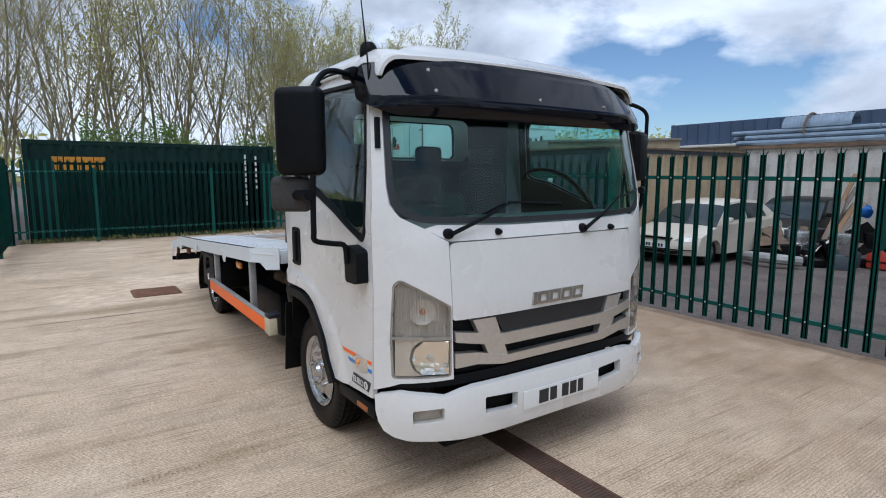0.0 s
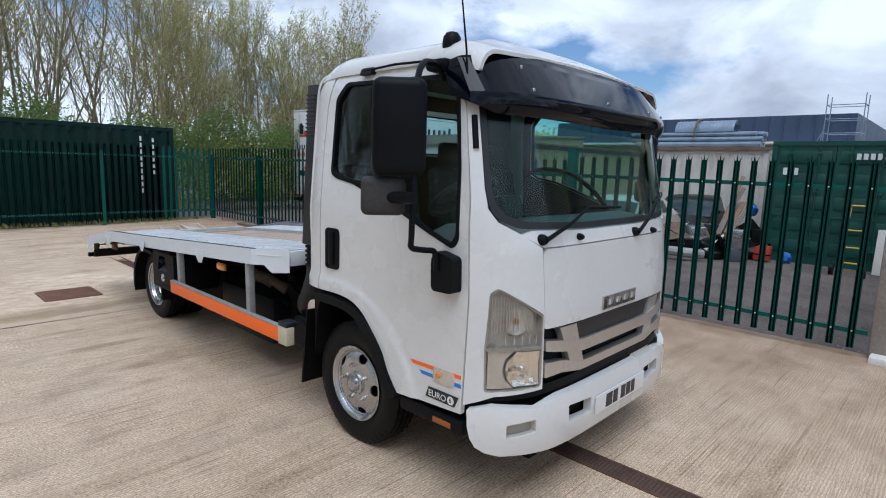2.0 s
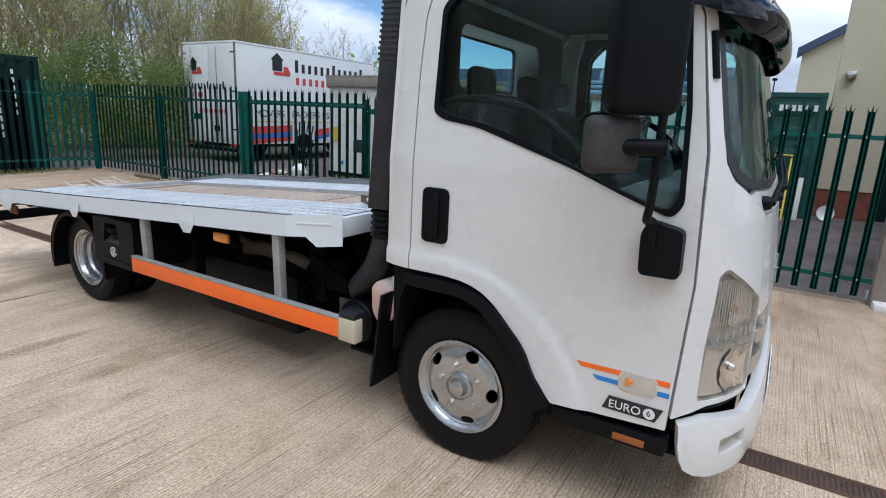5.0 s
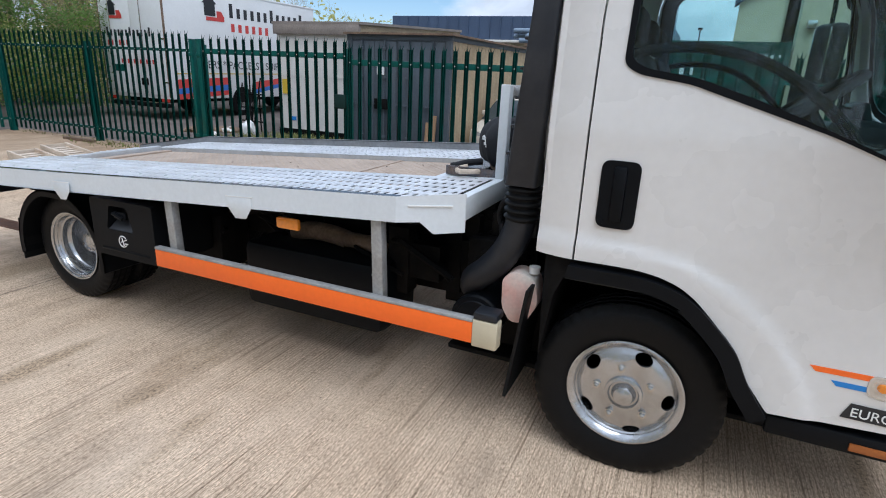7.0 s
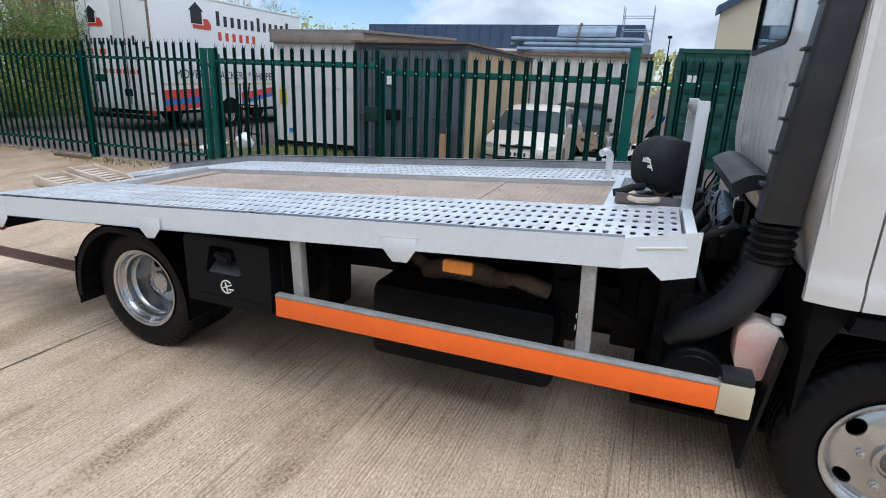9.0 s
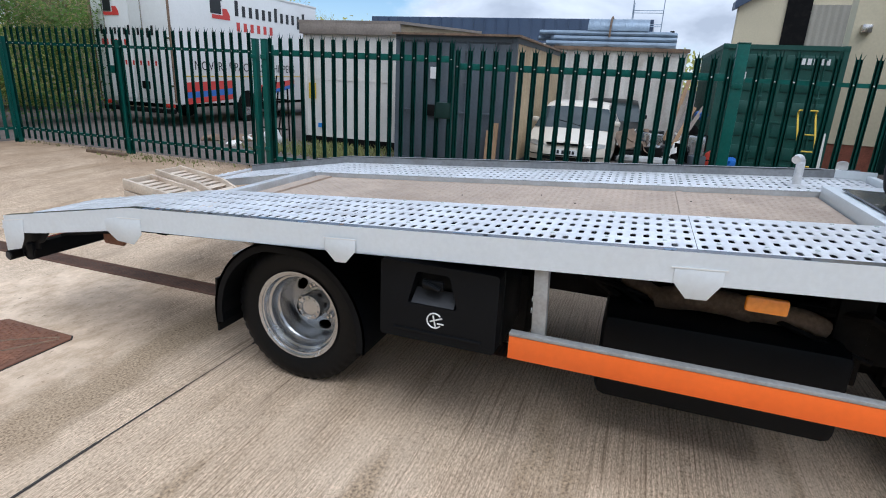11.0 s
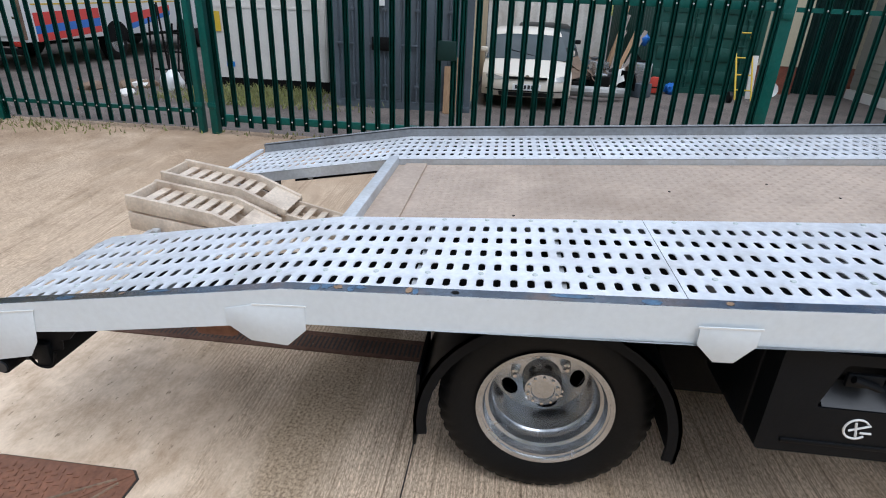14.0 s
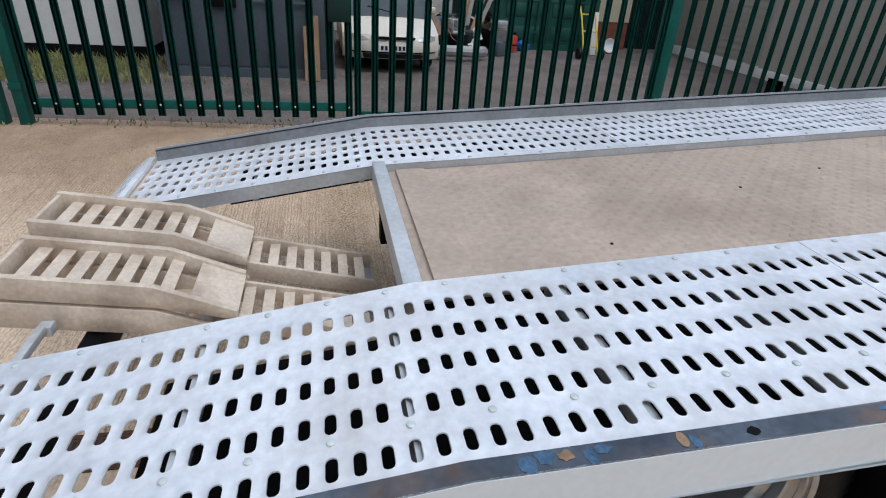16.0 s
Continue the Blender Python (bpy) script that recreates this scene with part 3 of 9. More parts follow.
FENCE_X, NORTH_Y = 6.2, 16.1


def ground_sheet():
    bm = bm_new()
    xs = [-60, -30, -15, -8] + [-5 + 0.6 * i for i in range(20)] + [6.45]
    ys = [-60, -30, -12, -6] + [-3 + 0.7 * i for i in range(28)] + [NORTH_Y + 0.3]
    g = [[bm.verts.new((x, y, ground_z(x, y))) for x in xs] for y in ys]
    for j in range(len(ys) - 1):
        for i in range(len(xs) - 1):
            bm.faces.new((g[j][i], g[j][i + 1], g[j + 1][i + 1], g[j + 1][i]))
    return bm


def outer_sheet():
    """Gravel and rough ground outside the fence, out to the horizon, lying a little under the yard slab."""
    bm = bm_new()
    xs = [-900, -200, -60, -20, -6, 0, 6.4, 9, 12, 16, 22, 40, 120, 900]
    ys = [-900, -200, -60, -20, -5, 0, 4, 8, 12, 16.3, 20, 30, 60, 200, 900]
    def z(x, y):
        if x < 6.35 and y < 16.3:
            return -0.06
        if 8.5 < x < 41 and -6 < y < 13:
            return -0.16
        return -0.05 if y < 12 or x > 8 else 0.02
    g = [[bm.verts.new((x, y, z(x, y))) for x in xs] for y in ys]
    for j in range(len(ys) - 1):
        for i in range(len(xs) - 1):
            bm.faces.new((g[j][i], g[j][i + 1], g[j + 1][i + 1], g[j + 1][i]))
    return bm


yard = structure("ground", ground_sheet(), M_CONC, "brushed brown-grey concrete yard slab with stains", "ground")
structure("ground_gravel", outer_sheet(), M_GRAVEL, "rough brown gravel ground beyond the fence", "ground")


def slab_joints():
    bm = bm_new()
    for y in (7.66,):
        for i in range(24):
            x0, x1 = -6 + i * 0.52, -6 + (i + 1) * 0.52
            w = 0.006 + 0.003 * math.sin(i * 1.7)
            v = [bm.verts.new((x, y + s * w + 0.008 * math.sin(x * 2.3), ground_z(x, y) + 0.003)) for x, s in ((x0, -1), (x1, -1), (x1, 1), (x0, 1))]
            bm.faces.new(v)
    return bm


structure("slab_joint", slab_joints(), M_JOINT, "narrow dark joint between concrete slabs", "joint")


def drain_channel():
    d = thing("drain_channel", (2.40, 4.0, 0), "rusty slotted drain grating set flush in the concrete", "drain", kind="structure")
    part("channel_frame", join_boxes([(2.305, 2.325, -6, 15.8, -0.03, 0.006), (2.465, 2.485, -6, 15.8, -0.03, 0.006), (2.325, 2.465, -6, 15.8, -0.05, -0.035)]), M_DRAIN, d)
    # dark strip laid over the slab stands for the channel's shaded depth
    part("channel_shade_strip", box(2.325, 2.465, -6, 15.8, -0.01, 0.0012), M_JOINT, d)
    g = bm_new()
    for k in range(560):
        y = -1.5 + 0.024 * k
        add_box(g, 2.335, 2.455, y, y + 0.013, -0.016, 0.003)
    add_box(g, 2.325, 2.337, -1.5, 11.96, -0.016, 0.004)
    add_box(g, 2.453, 2.465, -1.5, 11.96, -0.016, 0.004)
    part("grating", g, M_DRAIN, d, "slotted rusty iron bars")


drain_channel()


def manhole():
    m = thing("manhole_cover", (1.12, 8.98, 0), "rust-brown chequered square steel manhole cover split along its diagonal", "manhole cover")
    x0, x1, y0, y1 = 0.80, 1.425, 8.665, 9.29
    c = 0.035
    ring = [(x1 - c, y0), (x1, y0 + c), (x1, y1 - c), (x1 - c, y1), (x0 + c, y1), (x0, y1 - c), (x0, y0 + c), (x0 + c, y0)]
    mid = Vector(((x0 + x1) / 2, (y0 + y1) / 2))
    grow = lambda k: [(mid.x + (x - mid.x) * k, mid.y + (y - mid.y) * k) for x, y in ring]
    part("cover_frame", prism(grow(1.022), "z", -0.03, 0.004), M_JOINT, m, "dark gap round the cover")
    u = Vector((x0 - x1, y1 - y0)).normalized()
    w = Vector((-u.y, u.x))
    for side in (1, -1):
        half = [Vector(p) for p in (ring[1:5] if side < 0 else ring[5:] + ring[:1])]
        a, b = Vector((x1 - c / 2, y0 + c / 2)), Vector((x0 + c / 2, y1 - c / 2))
        gap = w * (0.002 if (half[1] - mid).dot(w) > 0 else -0.002)
        poly = ([a + gap] + half + [b + gap]) if side < 0 else ([b + gap] + half + [a + gap])
        bm = prism([(p.x, p.y) for p in poly], "z", -0.03, 0.010, 0.0015)
        sgn = 1 if gap.dot(w) > 0 else -1
        for i in range(-14, 15):
            for j in range(0, 15):
                p = mid + u * (0.032 * (i + 0.5 * (j % 2))) + w * (sgn * (0.024 + 0.030 * j))
                d = (p - mid).dot(w) * sgn
                if abs(p.x - mid.x) > 0.282 or abs(p.y - mid.y) > 0.282 or abs(d - 0.072) < 0.012:
                    continue
                if abs((p - mid).dot(u) - 0.08) < 0.035 and abs(d - 0.13) < 0.03:
                    continue
                add_box(bm, -0.0105, 0.0105, -0.0032, 0.0032, 0, 0.004, m=Matrix.Translation((p.x, p.y, 0.0095)) @ Matrix.Rotation(radians(90 if (i + j) % 2 else 0) + 0.25, 4, "Z"))
        plate_ob = part("cover_plate", bm, M_CASTIRON, m)
        q0, q1, q2 = mid - u * 0.36 + w * (sgn * 0.012), mid - u * 0.10 + w * (sgn * 0.07), mid + u * 0.34 + w * (sgn * 0.072)
        part("plate_ridge", tube([(q.x, q.y, 0.0105) for q in (q0, q1, q2)], 0.0055, 6), M_RUST, plate_ob)
        k = mid + u * 0.08 + w * (sgn * 0.13)
        pad = part("key_pad", lathe([(0.030, 0.008), (0.028, 0.0118), (0.0, 0.0118)], 18, Matrix.Translation((k.x, k.y, 0))), M_RUST, plate_ob, "worn paler pad")
        part("lifting_hole", box(k.x - 0.009, k.x + 0.009, k.y - 0.009, k.y + 0.009, 0.0105, 0.0125), M_JOINT, plate_ob)


manhole()


# ---- palisade fences ----
def pale_mesh(h, w=0.066):
    """A W-section steel pale with a three-pointed, splayed head, standing at the origin, facing -x."""
    bm = bm_new()
    t = 0.004
    prof = [(-w / 2, 0.009), (-w / 2 + 0.010, 0.0), (-0.010, 0.0), (0.0, 0.005), (0.010, 0.0), (w / 2 - 0.010, 0.0), (w / 2, 0.009)]
    zs = [0.0, h - 0.13, h - 0.07]
    rows = []
    for z in zs:
        rows.append([bm.verts.new((x, y, z)) for y, x in prof])
    for a, b in zip(rows, rows[1:]):
        for k in range(len(prof) - 1):
            bm.faces.new((a[k], a[k + 1], b[k + 1], b[k]))
    top = rows[-1]
    tips = ((0, 1, -0.055, 0.010, 0.055), (2, 4, 0.0, -0.014, 0.075), (5, 6, 0.055, 0.010, 0.055))
    for a, b, dy, dx, dz in tips:
        tip = bm.verts.new(((prof[a][1] + prof[b][1]) / 2 + dx * 0.6, (prof[a][0] + prof[b][0]) / 2 + dy * 0.4, h - 0.07 + dz))
        seq = [top[k] for k in range(a, b + 1)]
        for k in range(len(seq) - 1):
            bm.faces.new((seq[k], seq[k + 1], tip))
    r = bmesh.ops.solidify(bm, geom=list(bm.faces), thickness=t)
    return bm


def mesh_only(name, bm, material, deg=32):
    me = bpy.data.meshes.new(name)
    bmesh.ops.recalc_face_normals(bm, faces=bm.faces)
    bm.to_mesh(me)
    bm.free()
    smooth_mesh(me, deg)
    me.materials.append(material)
    return me


PALE = mesh_only("pale", pale_mesh(1.93), M_GREEN)
PALE_GATE = mesh_only("pale", pale_mesh(1.86), M_GREEN)


def bolt_mesh():
    bm = bm_new()
    add_lathe(bm, [(0.0085, 0.0), (0.0085, 0.004), (0.005, 0.007), (0.0, 0.007)], 8, Matrix.Rotation(radians(-90), 4, "Y"))
    return bm


BOLT = mesh_only("bolt", bolt_mesh(), M_BOLT)


def angle_rail(axis, a, b, fixed, z0, h=0.045, wid=0.045, t=0.005):
    """An L-section rail running along an axis."""
    if axis == "y":
        return join_boxes([(fixed, fixed + t, a, b, z0, z0 + h), (fixed + t, fixed + wid, a, b, z0 + h - t, z0 + h)])
    return join_boxes([(a, b, fixed, fixed + t, z0, z0 + h), (a, b, fixed + t, fixed + wid, z0 + h - t, z0 + h)])


def fence_run(name, p0, p1, pitch, label, posts, z0, z1, first=0.0, rails=(0.22, 1.66), top=1.93, post_h=1.78, bolts=True):
    """A run of pales between two plan points, with two rails behind and posts behind those."""
    f = thing(name, (*p0, z0), label, "fence", kind="structure")
    d = Vector((p1[0] - p0[0], p1[1] - p0[1]))
    L = d.length
    d.normalize()
    ang = math.atan2(d.y, d.x) - math.pi / 2
    spin = Matrix.Rotation(ang, 4, "Z")
    zat = lambda s: z0 + (z1 - z0) * s / L
    slope = math.atan2(z1 - z0, L)
    base = Matrix.Translation((*p0, z0)) @ spin @ Matrix.Rotation(slope, 4, "X")
    for r in rails:
        bm = angle_rail("y", 0, L, 0.012, r)
        bmesh.ops.transform(bm, matrix=base, verts=bm.verts)
        part("rail", bm, M_GREEN, f)
    for s in posts:
        bm = join_boxes([(0.018, 0.024, -0.05, 0.05, -0.3, post_h), (0.024, 0.11, -0.004, 0.004, -0.3, post_h), (0.11, 0.116, -0.05, 0.05, -0.3, post_h)])
        m = Matrix.Translation((p0[0] + d.x * s, p0[1] + d.y * s, zat(s))) @ spin
        bmesh.ops.transform(bm, matrix=m, verts=bm.verts)
        part("post", bm, M_GREEN, f)
    s = first
    while s < L - 0.02:
        o = attach(new("pale", PALE), f)
        o.matrix_basis = Matrix.Translation((p0[0] + d.x * s, p0[1] + d.y * s, zat(s) + 0.07)) @ spin
        if bolts:
            for r in rails:
                q = attach(new("bolt", BOLT), o)
                q.matrix_basis = Matrix.Translation((0.001, 0, r - 0.07 + 0.022))
        s += pitch
    return f


GATE_S, GATE_M, GATE_N = 4.70, 7.93, 10.80
fence_run("fence_east", (FENCE_X, 1.20), (FENCE_X, GATE_S - 0.06), 0.1775, "dark green steel palisade fence with galvanised bolts", (), 0.03, 0.05, first=0.13)
fence_run("fence_east", (FENCE_X, GATE_N + 0.16), (FENCE_X, NORTH_Y), 0.152, "dark green steel palisade fence beside the gate", (2.64,), 0.15, 0.15, first=0.08)
fence_run("fence_north", (FENCE_X, NORTH_Y), (-1.0, NORTH_Y), 0.152, "dark green steel palisade fence before a container", (0.0, 2.75, 5.5), 0.15, 0.15, first=0.08)
fence_run("fence_west", (-1.0, NORTH_Y), (-1.05, 11.6), 0.152, "dark green steel palisade fence at the yard edge", (0.0, 2.2, 4.4), 0.15, 0.1, first=0.1, bolts=False)


def gate_leaf(name, y0, y1, zb, hinge_low):
    g = thing(name, (FENCE_X, y0, zb), "dark green palisade gate leaf, closed", "gate")
    part("gate_frame", join_boxes([(FENCE_X + 0.012, FENCE_X + 0.062, y0, y0 + 0.05, zb + 0.12, zb + 1.80), (FENCE_X + 0.012, FENCE_X + 0.062, y1 - 0.05, y1, zb + 0.12, zb + 1.80),
                                   (FENCE_X + 0.012, FENCE_X + 0.062, y0 + 0.05, y1 - 0.05, zb + 0.16, zb + 0.24), (FENCE_X + 0.012, FENCE_X + 0.062, y0 + 0.05, y1 - 0.05, zb + 1.66, zb + 1.74)], 0.003), M_GREEN, g)
    n = int(round((y1 - y0 - 0.1) / 0.162))
    for i in range(n + 1):
        y = y0 + 0.03 + (y1 - y0 - 0.06) * i / n
        o = attach(new("pale", PALE_GATE), g)
        o.matrix_basis = Matrix.Translation((FENCE_X, y, zb + 0.10))
        for r in (0.20, 1.70):
            q = attach(new("bolt", BOLT), o)
            q.matrix_basis = Matrix.Translation((0.001, 0, r - 0.10))
    return g


def gate_post(y, zb, h=2.02, w=0.10):
    p = thing("gate_post", (FENCE_X + 0.06, y, zb), "tall dark green square steel gate post", "gate post", "gate posts")
    part("shaft", box(FENCE_X + 0.01, FENCE_X + 0.11, y - w / 2, y + w / 2, zb - 0.2, zb + h, 0.004), M_GREEN, p)
    part("cap", box(FENCE_X + 0.006, FENCE_X + 0.114, y - w / 2 - 0.004, y + w / 2 + 0.004, zb + h, zb + h + 0.012, 0.003), M_GREEN, p)
    for z in (0.30, 1.60):
        part("hinge", box(FENCE_X - 0.002, FENCE_X + 0.012, y - 0.05, y + 0.05, zb + z, zb + z + 0.06, 0.003), M_GREEN, p)


lf = gate_leaf("gate_leaf", GATE_S + 0.07, GATE_M - 0.012, 0.05, True)
gate_leaf("gate_leaf", GATE_M + 0.012, GATE_N - 0.09, 0.13, False)
part("lock_box", box(FENCE_X - 0.03, FENCE_X + 0.05, GATE_M + 0.02, GATE_M + 0.22, 1.10, 1.30, 0.006), M_CONTGREEN, lf, "dark green steel lock box")
gate_post(GATE_S, 0.04, 2.06, 0.12)
gate_post(GATE_N + 0.0, 0.14, 1.86, 0.085)
gate_post(GATE_N + 0.17, 0.14, 1.86, 0.06)


# ---- containers and buildings beyond ----
def corrugated(axis, a, b, fixed, z0, z1, depth=0.036, pitch=0.28, out=-1):
    """A trapezoid-ribbed steel wall along an axis; out is the side the ribs stand to."""
    bm = bm_new()
    n = max(2, int(round(abs(b - a) / pitch)))
    p = (b - a) / n
    line = []
    for i in range(n):
        s = a + i * p
        line += [(s, 0), (s + p * 0.25, 0), (s + p * 0.5, out * depth), (s + p * 0.75, out * depth)]
    line.append((b, 0))
    def at(s, d, z):
        return (s, fixed + d, z) if axis == "x" else (fixed + d, s, z)
    lo = [bm.verts.new(at(s, d, z0)) for s, d in line]
    hi = [bm.verts.new(at(s, d, z1)) for s, d in line]
    bl = [bm.verts.new(at(s, -out * 0.03, z0)) for s, d in (line[0], line[-1])]
    bh = [bm.verts.new(at(s, -out * 0.03, z1)) for s, d in (line[0], line[-1])]
    for i in range(len(line) - 1):
        bm.faces.new((lo[i], lo[i + 1], hi[i + 1], hi[i]))
    bm.faces.new((bl[0], bl[1], bh[1], bh[0]))
    bm.faces.new((bl[0], lo[0], hi[0], bh[0]))
    bm.faces.new((bl[1], lo[-1], hi[-1], bh[1]))
    bm.faces.new(lo + bl[::-1])
    bm.faces.new(hi + bh[::-1])
    return bm


def container(label, x0, x1, y0, y1, z0, z1, wall_mats, frame_mat, door_side=None, ribs=True):
    """A shipping container: corner posts, top and bottom rails, corner castings, ribbed walls, roof, and doors with bars on door_side."""
    c = thing("shipping_container", ((x0 + x1) / 2, (y0 + y1) / 2, z0), label, "container", "containers")
    fr = bm_new()
    e = 0.11
    for x in (x0, x1 - e):
        for y in (y0, y1 - e):
            add_box(fr, x, x + e, y, y + e, z0, z1)
    for z, h in ((z0, 0.14), (z1 - 0.10, 0.10)):
        add_box(fr, x0 + e, x1 - e, y0 + 0.005, y0 + 0.07, z, z + h)
        add_box(fr, x0 + e, x1 - e, y1 - 0.07, y1 - 0.005, z, z + h)
        add_box(fr, x0 + 0.005, x0 + 0.07, y0 + e, y1 - e, z, z + h)
        add_box(fr, x1 - 0.07, x1 - 0.005, y0 + e, y1 - e, z, z + h)
    part("corner_frame", fr, frame_mat, c)
    for x in (x0 - 0.004, x1 - e - 0.006):
        for y in (y0 - 0.004, y1 - e - 0.006):
            for z in (z0 - 0.004, z1 - 0.11):
                part("corner_casting", box(x, x + e + 0.01, y, y + e + 0.01, z, z + 0.118, 0.006), frame_mat, c)
    zb, zt = z0 + 0.14, z1 - 0.10
    if door_side != "y0":
        part("side_wall", corrugated("x", x0 + e, x1 - e, y0 + 0.045, zb, zt, out=-1), wall_mats.get("y0", wall_mats["all"]), c)
    part("side_wall", corrugated("x", x0 + e, x1 - e, y1 - 0.045, zb, zt, out=1), wall_mats["all"], c)
    if door_side != "x0":
        part("end_wall", corrugated("y", y0 + e, y1 - e, x0 + 0.045, zb, zt, out=-1), wall_mats.get("x0", wall_mats["all"]), c)
    part("end_wall", corrugated("y", y0 + e, y1 - e, x1 - 0.045, zb, zt, out=1), wall_mats["all"], c)
    part("roof", box(x0 + 0.02, x1 - 0.02, y0 + 0.02, y1 - 0.02, z1 - 0.06, z1 - 0.012), wall_mats["all"], c)
    if door_side == "x0":
        ym = (y0 + y1) / 2
        for a, b in ((y0 + e, ym - 0.006), (ym + 0.006, y1 - e)):
            bm = bm_new()
            add_box(bm, x0 + 0.03, x0 + 0.07, a, b, zb, zt)
            n = 5
            h = (zt - zb) / n
            dr = part("door", bm, wall_mats["all"], c)
            if ribs:
                for i in range(n):
                    part("raised_panel", box(x0 + 0.008, x0 + 0.03, a + 0.07, b - 0.07, zb + h * (i + 0.22), zb + h * (i + 0.78), 0.008), wall_mats["all"], dr)
            else:
                for i in range(4):
                    ya = a + 0.02 + (b - a - 0.04) * i / 4
                    part("door_sheet", box(x0 + 0.018, x0 + 0.03, ya + 0.006, ya + (b - a - 0.04) / 4 - 0.006, zb + 0.04, zt - 0.04, 0.004), wall_mats["all"], dr)
            for yy in (a + 0.26 * (b - a), a + 0.76 * (b - a)):
                part("locking_bar", tube([(x0 - 0.012, yy, zb + 0.01), (x0 - 0.012, yy, zt - 0.01)], 0.017, 8), frame_mat, dr)
                part("handle", box(x0 - 0.035, x0 - 0.012, yy - 0.02, yy + 0.28, zb + 0.95, zb + 0.985, 0.004), frame_mat, dr)
                for zz in (zb + 0.25, zb + 1.5, zt - 0.2):
                    part("bracket", box(x0 - 0.036, x0 + 0.01, yy - 0.04, yy + 0.04, zz, zz + 0.05, 0.004), frame_mat, dr)
    return c


# dark green container with lettering behind the north fence
c1 = container("dark green shipping container with faded orange lettering", -0.70, 5.36, 16.62, 19.06, 0.02, 2.60, {"all": M_CONTGREEN}, M_CONTGREEN)
lt = bm_new()
for i, w in enumerate((0.11, 0.10, 0.12, 0.10, 0.10, 0.12, 0.11, 0.12, 0.12)):
    add_box(lt, -0.13 + i * 0.127, -0.13 + i * 0.127 + w, 16.612, 16.618, 2.06, 2.20)
for i in range(10):
    add_box(lt, -0.13 + i * 0.114, -0.04 + i * 0.114, 16.612, 16.618, 1.87, 2.00)
part("lettering_bar", lt, mat("orange_lettering", (0.72, 0.33, 0.03), 0.6, var=0.2, scale=8), c1, "faded orange bars of lettering")
for i in range(9):
    part("marking_bar", box(4.50, 4.545, 16.60, 16.606, 0.86 + i * 0.17, 0.98 + i * 0.17), M_DECALWHT, c1)
for i in range(6):
    part("marking_bar", box(4.80, 4.85, 16.60, 16.606, 1.35 + i * 0.17, 1.45 + i * 0.17), M_DECALWHT, c1)
for i in range(6):
    part("vent_hook", box(0.25 + i * 0.88, 0.33 + i * 0.88, 16.60, 16.64, 2.36, 2.52, 0.01), M_CONTGREEN, c1)
structure("hoarding", corrugated("x", -6.0, -0.97, 16.13, 0.06, 1.98, 0.03, 0.22), M_CONTGREEN, "dark green sheet hoarding beside the container", "hoarding")

# grey container with double doors, its long side tan boards
c2 = container("grey steel container with closed double doors and a tan side", 10.05, 16.1, 8.02, 10.50, -0.17, 2.37, {"all": M_CONTGREY, "y0": M_TAN}, M_CONTGREY, "x0", False)
part("roof_edge", join_boxes([(9.98, 10.06, 7.96, 10.56, 2.37, 2.41), (10.06, 16.1, 7.96, 8.06, 2.37, 2.41)]), M_RUST, c2, "rusty roof edge")
part("notice", box(10.018, 10.026, 9.55, 9.73, 1.56, 1.78), M_DECALWHT, c2, "small white paper notices")
part("lock_box", box(9.99, 10.05, 9.42, 9.78, 0.84, 1.06, 0.01), M_CHASSIS, c2)

# white container with pipes on its roof
c3 = container("dirty white shipping container with rusty roof edge", 16.5, 22.5, 4.75, 8.3, -0.17, 2.52, {"all": M_CONTWHITE}, M_CONTWHITE)
part("roof_edge", join_boxes([(16.44, 16.52, 4.7, 8.4, 2.50, 2.60)]), M_RUST, c3, "flaking rusty roof edge")

# bright green container
c4 = container("green shipping container with closed doors and locking bars", 14.2, 20.2, 1.62, 4.12, -0.17, 2.62, {"all": M_CONTGREEN2}, M_CONTGREEN2, "x0")
for i in range(6):
    part("marking_bar", box(14.186, 14.192, 2.42 - i * 0.12 - (0.06 if i == 5 else 0), 2.50 - i * 0.12 - (0.06 if i == 5 else 0), 2.22, 2.35), M_DECALWHT, c4)
part("notice", box(14.18, 14.19, 3.55, 3.85, 1.86, 2.02), M_DECALWHT, c4, "small white notice")


# ---- the truck: cab ----
CX, HW = 2.50, 1.11
truck = thing("recovery_truck", (CX, 5.5, 0), "white flatbed recovery truck with galvanised perforated deck and orange side guards", "truck")


def table(rows, z):
    return float(np.interp(z, [r[0] for r in rows], [r[1] for r in rows]))


NOSE = [(0.3, 2.09), (0.6, 2.09), (1.05, 2.10), (1.40, 2.14), (1.47, 2.165), (2.1, 2.30), (2.35, 2.40), (2.5, 2.50)]
CORNER = [(0.3, 2.37), (0.53, 2.36), (1.15, 2.34), (1.63, 2.362), (2.1, 2.447), (2.34, 2.54), (2.5, 2.62)]


def lean_in(z):
    return max(0.0, z - 1.5) * 0.085


def front_face(u, z, d=0.0):
    n, g = table(NOSE, z), table(CORNER, z)
    k = abs(u / HW) ** 5
    w = (HW - lean_in(z)) / HW
    return Vector((CX + u * w - math.copysign(d * k, u), n + (g - n) * k + d * (1 - 0.6 * k), z))


CREASE = [(2.66, 0.30), (2.70, 0.50), (2.735, 0.61), (2.785, 0.70), (2.89, 0.84), (3.03, 0.955), (3.20, 1.035), (3.40, 1.066), (3.625, 1.068), (3.9, 1.068)]


